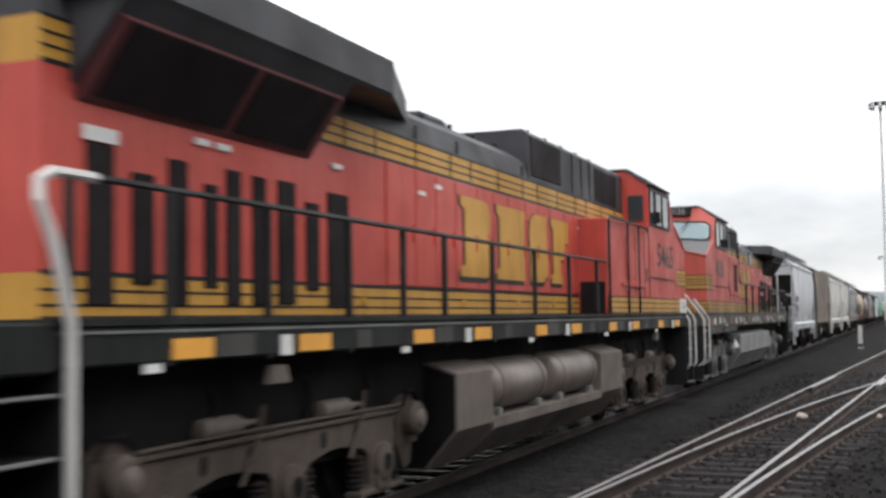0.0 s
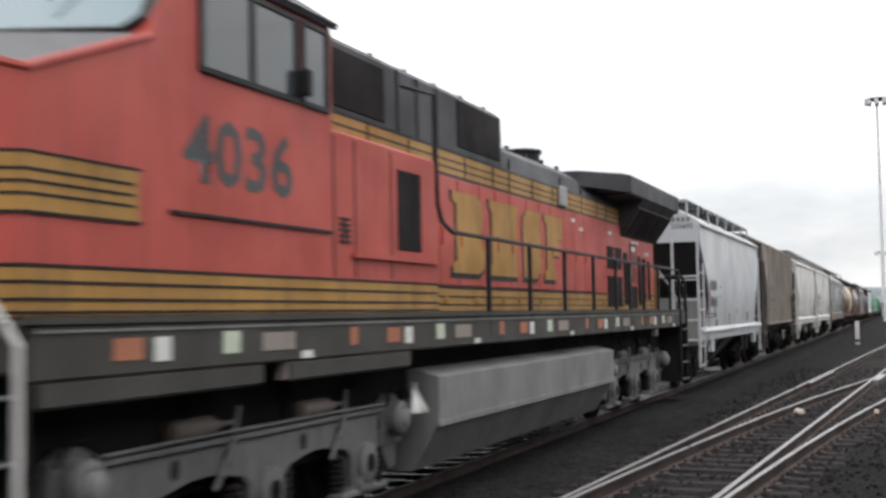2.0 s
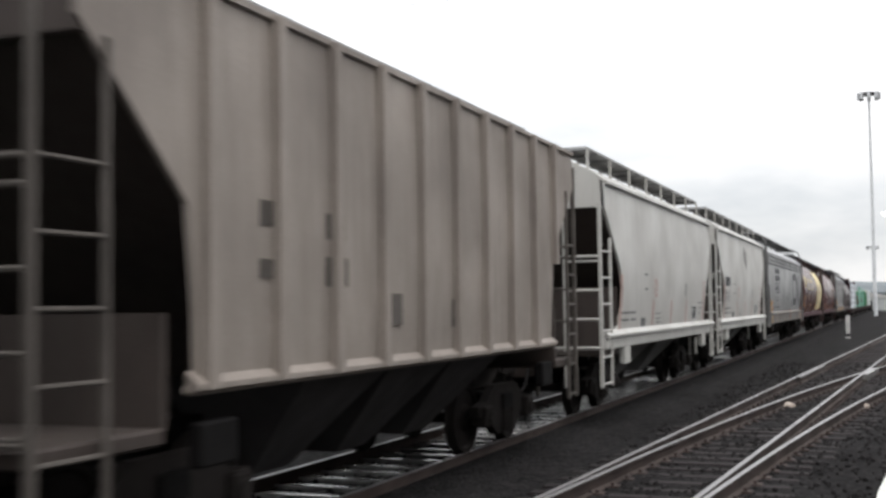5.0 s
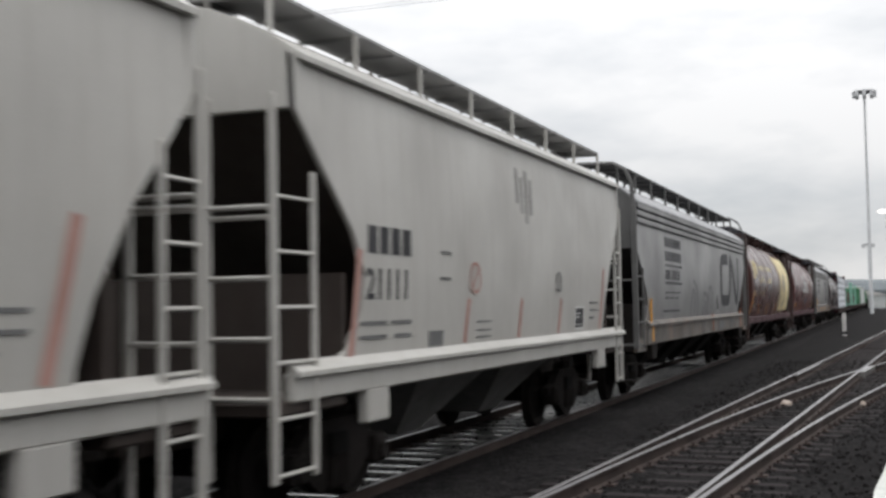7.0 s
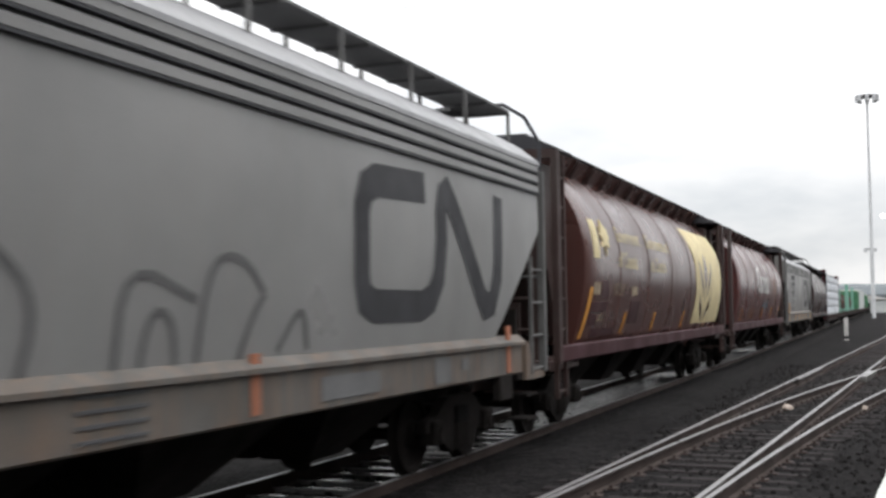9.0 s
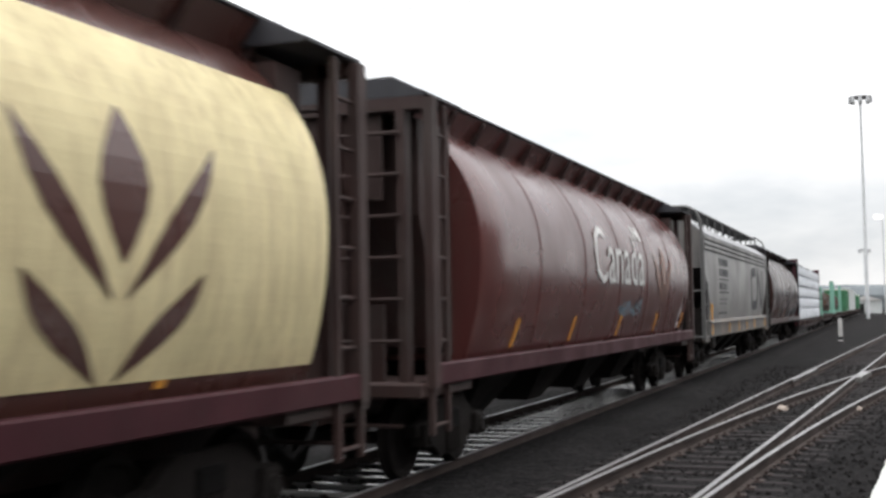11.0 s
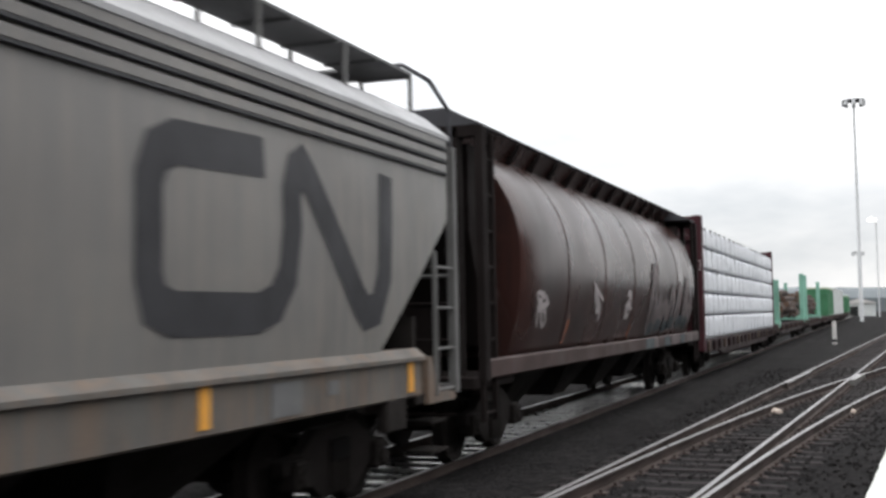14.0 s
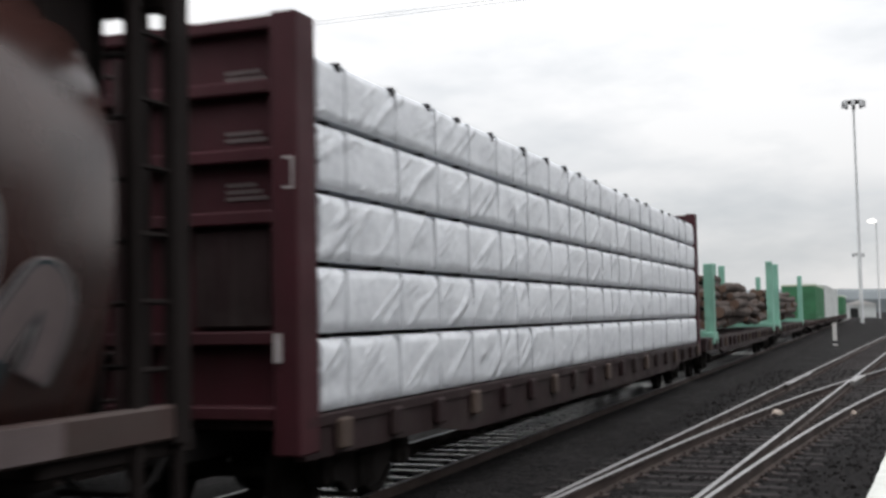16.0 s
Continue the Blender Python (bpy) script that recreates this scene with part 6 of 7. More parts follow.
def log_car(y_ref, L, stakes, logs, seed):
    car = deck_car("log_car", "flat car with pale green stakes carrying a heap of logs", L, y_ref, MAROON_DK, 1.15, 1.42)
    for y, top in stakes:
        for s in (1, -1):
            bm = B()
            box(bm, min(s * 1.16, s * 1.44), max(s * 1.16, s * 1.44), y - 0.22, y + 0.22, 1.0, top, 0.02)
            box(bm, min(s * 1.2, s * 1.46), max(s * 1.2, s * 1.46), y - 0.5, y + 0.5, 0.95, 1.3, 0.02)
            part("stake", bm, GREENPOST, car, "pale green steel stake")
        bm = B()
        box(bm, -1.42, 1.42, y - 0.2, y + 0.2, 1.14, 1.35, 0.02)
        part("bunk", bm, GREENPOST, car)
    rng = random.Random(seed)
    for y0, y1, top in logs:
        z = 1.40
        row = 0
        while z < top - 0.1:
            x = -1.05 + 0.12 * (row % 2)
            while x < 1.1:
                r = rng.uniform(0.12, 0.20)
                if z + r > top - 0.35 * abs(x):
                    x += 2 * r
                    continue
                a, b = y0 + rng.uniform(0, 0.9), y1 - rng.uniform(0, 1.0)
                lg = thing("log", "rough dark bark log with a pale sawn end", "log", "logs on the flat cars")
                bm = B()
                tilt = Vector((rng.uniform(-0.22, 0.22), 0, rng.uniform(-0.12, 0.16)))
                j = [Vector((rng.uniform(-0.04, 0.04), 0, rng.uniform(-0.03, 0.03))) + tilt * (k / 4 - 0.5) for k in range(5)]
                tube(bm, [Vector((0, (b - a) * k / 4, 0)) + j[k] for k in range(5)], r, 8)
                part("bark", bm, BARK, lg, smooth=True)
                bm = B()
                turned(bm, [(-0.012, r * 0.92), (0.01, r * 0.93)], 8, "y", tuple(j[0]))
                part("sawn_end", bm, LOGEND, lg)
                MOVING.append((lg, y_ref, (x + r, a, z + r)))
                x += 2 * r + 0.01
            z += 0.31
            row += 1
    return car


def box_car(name, label, y_ref, L, h, paint, rib=0.6):
    car = deck_car("well_car", "dark low freight car under a container", L, y_ref, MAROON_DK, 1.1, 1.40)
    ct = thing(name, label, "container", "containers")
    bm = B()
    box(bm, -1.3, 1.3, 0.1, L - 0.1, 0, h, 0.03)
    part("shell", bm, paint, ct)
    for s in (1, -1):
        for k in range(int((L - 0.4) / rib)):
            bm = B()
            y = 0.3 + rib * k
            box(bm, min(s * 1.29, s * 1.33), max(s * 1.29, s * 1.33), y - 0.12, y + 0.12, 0.18, h - 0.16, 0.015)
            part("corrugation", bm, paint, ct)
    bm = B()
    box(bm, -1.34, 1.34, 0.06, L - 0.06, h - 0.14, h + 0.02, 0.02)
    part("top_rail", bm, CREAMTOP if paint is GREENBOX else paint, ct)
    for z in (0.5, 1.2, 1.9):
        bm = B()
        box(bm, -1.2, 1.2, 0.04, 0.11, z, z + 0.12)
        part("end_bar", bm, paint, ct)
    MOVING.append((ct, y_ref, (0, 0, 1.11)))


# ---- surroundings ----
def light_mast(x, y, h, r, label):
    m = thing("light_mast", label, "light mast", "yard light masts")
    m.location = (x, y, -0.3)
    bm = B()
    turned(bm, [(0, r), (h * 0.5, r * 0.8), (h, r * 0.55)], 10, "z")
    part("pole", bm, MASTGREY, m, smooth=True)
    bm = B()
    turned(bm, [(h - 0.3, r * 0.6), (h - 0.2, r * 5.5), (h + 0.0, r * 6), (h + 0.1, r * 0.6)], 12, "z")
    part("crown_ring", bm, BLACKPAINT, m)
    for k in range(8):
        a = k * math.pi / 4
        bm = B()
        c, s = math.cos(a) * r * 5.5, math.sin(a) * r * 5.5
        box(bm, c - r, c + r, s - r, s + r, h - 0.9, h + 0.1, 0.05)
        part("floodlight", bm, MASTGREY, m)
    return m


def surroundings():
    light_mast(-2.3, 180, 32.8, 0.26, "tall grey high mast yard light with a crown of floodlights")
    light_mast(-4.6, 330, 17.0, 0.25, "grey yard light mast far down the line")
    lm = thing("lit_lamp_post", "slim distant lamp post with a lit white lamp", "lamp post")
    lm.location = (0.2, 260, -0.3)
    bm = B()
    tube(bm, [(0, 0, 0), (0, 0, 20.2), (-0.8, 0, 20.6)], 0.13, 8)
    part("pole", bm, MASTGREY, lm)
    bm = B()
    turned(bm, [(20.3, 0.1), (20.4, 0.8), (20.8, 0.9), (21.0, 0.3)], 12, "z", (-0.8, 0, 0))
    part("lamp", bm, LAMPGLOW, lm, "lit lamp", smooth=True)
    # trackside marker
    mk = thing("marker_post", "short white marker post with a black band", "post")
    mk.location = (-2.43, 70.4, -0.25)
    bm = B()
    box(bm, -0.11, 0.11, -0.06, 0.06, 0.34, 1.38, 0.015)
    box(bm, -0.13, 0.13, -0.08, 0.08, 0.0, 0.16, 0.01)
    part("board", bm, WHITEPAINT, mk)
    bm = B()
    box(bm, -0.115, 0.115, -0.065, 0.065, 0.16, 0.34, 0.01)
    part("black_band", bm, BLACKPAINT, mk)
    # painted kerb beside the camera's stand
    kb = thing("painted_kerb", "white painted concrete kerb with mossy chipped edges", "kerb")
    bm = B()
    pts = []
    n = 26
    for k in range(n + 1):
        y = 6.0 + 13.2 * k / n
        pts.append((-0.20 + 0.052 * (y - 13.3) + 0.03 * noise.noise((y * 1.7, 0, 0)), y))
    outline = pts + [(0.75, 19.2), (0.75, 6.0)]
    prism(bm, outline, -0.3, -0.12, "z")
    part("block", bm, WHITEWOOD, kb)
    bm = B()
    rng = random.Random(2)
    for k in range(14):
        y = 10 + 8.5 * rng.random()
        x = 0.0 + 0.052 * (y - 13.3) + rng.uniform(0.02, 0.3)
        box(bm, x, x + rng.uniform(0.03, 0.1), y, y + rng.uniform(0.1, 0.35), -0.13, -0.115)
    part("chips", bm, BLUECHIP, kb)
    # overhead wires
    for dz, y in ((0.0, 34.9), (0.17, 35.1)):
        w = thing("overhead_wire", "thin dark overhead wire", "wire", "overhead wires")
        bm = B()
        tube(bm, [(x, y, 11.95 + dz + 0.00006 * (x + 12) ** 2) for x in (-160, -100, -60, -40, -25, -10, 5, 25, 60, 120)], 0.011, 5)
        part("strand", bm, MASTGREY, w)
    for x in (-160, 120):
        p = thing("wire_pole", "tall weathered wooden pole holding the wires", "pole", "wire poles")
        p.location = (x, 35, -0.35)
        bm = B()
        turned(bm, [(0, 0.18), (13.9 if x < 0 else 13.6, 0.12)], 10, "z")
        part("pole", bm, TIEWOOD, p)
    # unseen wall added behind the camera, keeps low sky off the train's side
    wall = thing("unseen_wall_east", "long dark unseen wall added to block low skylight", "wall", kind="structure")
    bm = B()
    box(bm, 15.0, 15.3, -70, 48, -0.4, 9.2)
    part("panel", bm, BLOCKWALL, wall)
    bm = B()
    box(bm, 14.8, 15.5, -70.2, 48.2, 9.2, 9.45, 0.03)
    part("coping", bm, TANKGREY, wall)
    # wooded rise along the horizon, haze mixed into its pale colour
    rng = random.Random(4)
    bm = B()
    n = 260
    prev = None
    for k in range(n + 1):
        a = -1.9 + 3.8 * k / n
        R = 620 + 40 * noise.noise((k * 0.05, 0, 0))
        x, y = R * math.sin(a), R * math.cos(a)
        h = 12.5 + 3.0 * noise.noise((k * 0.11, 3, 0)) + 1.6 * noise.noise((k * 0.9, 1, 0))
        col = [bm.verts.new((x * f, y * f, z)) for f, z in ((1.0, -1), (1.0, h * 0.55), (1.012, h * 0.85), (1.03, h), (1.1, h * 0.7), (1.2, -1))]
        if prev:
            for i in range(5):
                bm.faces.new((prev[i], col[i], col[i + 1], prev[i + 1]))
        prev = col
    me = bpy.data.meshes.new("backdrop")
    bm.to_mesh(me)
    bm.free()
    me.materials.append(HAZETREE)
    tagged(new("backdrop", me), "dark wooded ridge along the horizon with haze painted in", "hills", kind="structure")
    # trees beyond the train
    for k in range(34):
        x = -34 - 26 * rng.random()
        y = 14 + 9.5 * k + rng.uniform(-3, 3)
        tree(x - 0.12 * y * rng.random(), y, 4.0 + 2.0 * rng.random(), rng)
    # low white shed and parked wagons far down the yard
    sh = thing("yard_shed", "low white yard building with a pale metal roof", "building")
    sh.location = (-4.0, 285, -0.34)
    bm = B()
    box(bm, -3.4, 3.4, 0, 14, 0, 3.2)
    part("wall", bm, PALEBOX, sh)
    bm = B()
    prism(bm, [(-3.7, 3.2), (3.7, 3.2), (0, 4.3)], -0.4, 14.4)
    part("roof", bm, WHITEPAINT, sh)
    bm = B()
    box(bm, -2.2, -0.4, -0.08, 0.02, 0, 2.4)
    part("door", bm, SILLGREY, sh)
    for x, y, w in ((3.6, 210, 3.0), (8.5, 250, 4.0)):
        b = tree(x, y, 5.2, rng)


def tree(x, y, h, rng):
    t = thing("tree", "small leafy dark green tree beyond the yard", "tree", "trees beyond the yard")
    t.location = (x, y, -0.4)
    bm = B()
    turned(bm, [(0, 0.16), (h * 0.4, 0.11), (h * 0.8, 0.04)], 7, "z")
    for k in range(5):
        a = rng.random() * 6.28
        z = h * (0.3 + 0.1 * k)
        tube(bm, [(0, 0, z), (math.cos(a) * 0.5, math.sin(a) * 0.5, z + 0.4), (math.cos(a) * 1.0, math.sin(a) * 1.0, z + 0.9)], 0.035, 5)
    part("trunk", bm, BARK, t)
    verts, polys = [], []
    for k in range(420):
        a, b = rng.random() * 6.28, rng.random()
        z = h * (0.25 + 0.75 * rng.random())
        r = (0.32 * h) * (1 - abs(z / h - 0.55) * 1.3) * math.sqrt(b) * (0.8 + 0.35 * math.sin(3 * a + h))
        c = Vector((math.cos(a) * r, math.sin(a) * r, z))
        q = Euler((rng.random() * 6, rng.random() * 6, rng.random() * 6)).to_matrix()
        s = rng.uniform(0.1, 0.24)
        n0 = len(verts)
        verts += [tuple(c + q @ Vector(v) * s) for v in ((-1, 0, 0), (0, -0.6, 0.1), (1, 0, 0), (0, 0.6, 0.1))]
        polys.append([n0, n0 + 1, n0 + 2, n0 + 3])
    me = bpy.data.meshes.new("crown")
    me.from_pydata(verts, [], polys)
    me.materials.append(FARTREE)
    ob = new("crown", me)
    ob.parent = t
    return t



# ---- build ----
main_ground()
MAIN, TURNOUT = tracks()
loose_stones()
chunk("pale_stone", (-2.04, 24.2, -0.15), (0.16, 0.26, 0.07), PALESTONE, "pale flat stone lying against the rail", 1)
chunk("pale_stone", (-0.6, 24.2, -0.15), (0.13, 0.17, 0.08), PALESTONE, "pale round stone lying beside the rail", 5)
surroundings()

def parked_gondola(y, L, h, paint, label):
    g = thing("gondola", label, "gondola car", "parked gondolas")
    g.location = (-10.9, y, 0)
    bm = B()
    for x0, x1, y0, y1 in ((-1.45, -1.38, 0, L), (1.38, 1.45, 0, L), (-1.38, 1.38, 0, 0.08), (-1.38, 1.38, L - 0.08, L)):
        box(bm, x0, x1, y0, y1, 0.95, h)
    box(bm, -1.38, 1.38, 0.08, L - 0.08, 0.95, 1.05)
    part("tub", bm, paint, g)
    for s in (1, -1):
        for k in range(int(L / 1.3)):
            bm = B()
            box(bm, min(s * 1.44, s * 1.52), max(s * 1.44, s * 1.52), 0.5 + 1.3 * k, 0.62 + 1.3 * k, 0.9, h, 0.01)
            part("rib", bm, paint, g)
        bm = B()
        box(bm, min(s * 1.4, s * 1.53), max(s * 1.4, s * 1.53), 0, L, h, h + 0.1, 0.02)
        part("top_rail", bm, paint, g)
    bm = B()
    box(bm, -0.4, 0.4, -0.3, L + 0.3, 0.65, 0.95)
    part("centre_sill", bm, UNDER, g)
    for yy in (1.9, L - 1.9):
        freight_truck(g, yy, TRUCKDARK)
        del WHEELS[-2:]


tk = thing("siding_track", "rusty siding track beyond the train", "railway track", kind="structure")
for s_ in (-0.75, 0.75):
    rail_line(tk, [(-10.9 + s_, y) for y in (-60, 0, 60, 150)])
parked_gondola(-16.0, 14.5, 2.55, MAROON_DK, "rust red ribbed gondola parked on the siding")
parked_gondola(-0.6, 15.5, 2.5, GREENBOX, "green ribbed gondola parked on the siding")

locomotive("locomotive", "orange and yellow road locomotive with dusty brown trucks, running cab last", 5.3, True, "5465",
                dict(body=ORANGE, yellow=YELLOW, sill=SILLGREY, trim=True, door=False, screens=[(16.91, 18.13), (18.26, 19.84)], screen_frame=SCREENRED, tank=TANKBROWN, truck=TRUCKBROWN, rail_end=WHITEPAINT,
                     slots=[(19.57, 19.86, 2.03, 3.13), (19.11, 19.37, 2.18, 2.98), (18.69, 18.93, 2.03, 3.13), (18.27, 18.46, 2.17, 2.99), (17.93, 18.15, 2.04, 3.14), (17.53, 17.74, 2.04, 3.13), (17.02, 17.32, 2.05, 3.14), (16.57, 16.81, 2.18, 2.99), (15.96, 16.38, 2.02, 3.12)]))
locomotive("locomotive", "faded orange road locomotive with grey trucks and striped nose, cab first", 28.9, False, "4036",
                dict(body=ORANGE_DULL, yellow=YELLOW_DULL, sill=SILLDULL, trim=False, door=True, screens=[(17.3, 18.6), (18.75, 20.4)], screen_frame=HOP_BROWN, tank=TANKGREY, truck=TRUCKGREY, rail_end=WHITEPAINT,
                     slots=[(16.0, 16.48, 2.72, 3.14), (16.64, 17.14, 2.72, 3.14), (16.0, 16.48, 2.0, 2.58), (16.64, 17.14, 2.0, 2.58), (17.36, 17.68, 2.05, 3.08), (17.9, 18.5, 1.97, 2.42), (18.66, 18.92, 2.05, 3.05), (19.15, 19.4, 2.12, 3.02), (19.65, 19.85, 2.15, 2.98)]))

EDGE_FAR = [(1.40, 1.30), (1.6, 1.28), (2.0, 1.14), (2.6, 0.76), (3.1, 0.32), (3.45, 0.03), (4.05, 0.0)]
EDGE_A = [(1.40, 0.75), (1.6, 1.0), (1.9, 1.24), (2.22, 1.29), (2.6, 1.05), (3.1, 0.48), (3.57, 0.0), (4.05, 0.0)]
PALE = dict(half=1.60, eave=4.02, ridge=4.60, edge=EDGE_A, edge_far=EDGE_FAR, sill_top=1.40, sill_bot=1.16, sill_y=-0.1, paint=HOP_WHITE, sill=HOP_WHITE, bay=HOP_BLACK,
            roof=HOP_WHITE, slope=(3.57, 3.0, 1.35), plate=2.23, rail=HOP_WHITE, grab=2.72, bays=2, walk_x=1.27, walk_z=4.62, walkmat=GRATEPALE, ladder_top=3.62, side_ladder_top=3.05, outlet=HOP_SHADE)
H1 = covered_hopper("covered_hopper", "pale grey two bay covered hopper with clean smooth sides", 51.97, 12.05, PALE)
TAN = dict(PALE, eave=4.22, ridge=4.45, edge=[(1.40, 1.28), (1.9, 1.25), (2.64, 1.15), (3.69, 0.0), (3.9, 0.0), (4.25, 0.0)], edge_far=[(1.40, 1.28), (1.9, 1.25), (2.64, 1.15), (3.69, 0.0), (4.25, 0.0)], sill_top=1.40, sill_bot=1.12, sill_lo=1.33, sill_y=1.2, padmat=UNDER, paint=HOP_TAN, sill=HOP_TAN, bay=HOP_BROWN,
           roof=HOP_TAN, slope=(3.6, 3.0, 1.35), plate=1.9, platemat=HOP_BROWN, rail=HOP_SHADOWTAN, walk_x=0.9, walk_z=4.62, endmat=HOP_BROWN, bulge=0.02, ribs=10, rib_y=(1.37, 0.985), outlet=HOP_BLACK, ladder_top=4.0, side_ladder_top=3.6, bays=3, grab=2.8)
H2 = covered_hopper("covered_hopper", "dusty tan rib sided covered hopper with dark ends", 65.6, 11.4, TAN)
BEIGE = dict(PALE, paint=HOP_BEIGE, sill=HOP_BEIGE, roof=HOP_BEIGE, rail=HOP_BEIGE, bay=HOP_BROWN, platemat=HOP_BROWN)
H3 = covered_hopper("covered_hopper", "off-white two bay covered hopper with shade painted into its end bays", 79.1, 12.05, BEIGE)
H4 = covered_hopper("covered_hopper", "off-white two bay covered hopper with smudged side", 92.58, 12.05, BEIGE)
# outlets, pads and platforms take dark truck colour for shade below the skirt
GREY = dict(PALE, half=1.60, eave=3.90, ridge=4.48, power=2.6, edge=[(1.48, 0.80), (1.65, 1.0), (1.87, 1.05), (2.11, 0.93), (2.5, 0.52), (2.95, 0.05), (3.46, 0.02), (3.92, 0.02)], edge_far=[(1.48, 1.95), (1.61, 1.8), (2.97, 0.05), (3.92, 0.02)], sill_top=1.48, sill_bot=1.08, sill_y=0.9, paint=HOP_GREY, sill=SKIRT,
            bay=HOP_BLACK, roof=PALEROOF, rail=HOP_POST, slope=(2.97, 3.4, 1.4), lad_out=-0.13, lad_in=0.48, lad_w=0.72, plate=1.9, platemat=TRUCKDARK, padmat=TRUCKDARK, platform=TRUCKDARK, low=1.05, hoop=True, post_r=0.05, walk_x=1.22, walk_z=4.64, walkmat=GRATEGREY, bays=4, ladder_top=3.8, side_ladder_top=2.6, grab=2.35, outlet=TRUCKDARK)
# end sheets use the darker post grey to imitate their shade
CN1 = covered_hopper("covered_hopper", "weathered grey long covered hopper with scrawled paint and amber markers", 106.15, 17.55, dict(GREY, endmat=HOP_POST))
G1, side_fn = grain_car("grain_hopper", "round sided red-brown grain hopper with cream markings", 124.79, GRAIN_RED, GRAIN_END, {"sill": MAROON})
G2, _ = grain_car("grain_hopper", "round sided dull red grain hopper with large white word", 144.3, GRAIN_RED2, GRAIN_END, {"sill": MAROON})
CN2 = covered_hopper("covered_hopper", "warm grey long covered hopper with amber markers on a rusty skirt", 163.92, 17.28, dict(GREY, paint=HOP_GREYW))
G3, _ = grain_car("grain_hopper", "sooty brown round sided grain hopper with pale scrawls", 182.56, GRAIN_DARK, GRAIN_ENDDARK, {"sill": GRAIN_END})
centre_beam(202.28)
lumber(202.28)
log_car(226.9, 23.5, [(1.9, 3.35), (22.6, 4.2)], [(3.2, 7.6, 2.75), (7.3, 12.6, 3.25), (12.8, 17.2, 3.0), (16.9, 21.6, 2.7)], 31)
log_car(251.7, 24.0, [(1.2, 4.2), (20.0, 4.1)], [(3.0, 8.5, 3.0), (8.3, 13.6, 3.15), (13.4, 18.5, 2.8)], 32)
deck_car("flat_car", "empty dark flat car", 13.0, 277.0, MAROON_DK)
box_car("container", "green ribbed container with a cream top rail", 291.3, 16.0, 2.85, GREENBOX)
box_car("container", "pale grey ribbed container", 308.6, 18.0, 3.1, PALEBOX)
box_car("container", "pale grey ribbed container", 328.0, 18.0, 3.1, PALEBOX)
deck_car("flat_car", "empty dark flat car", 18.0, 347.5, MAROON_DK)
box_car("container", "green ribbed container with a cream top rail", 367.0, 18.0, 2.7, GREENBOX)


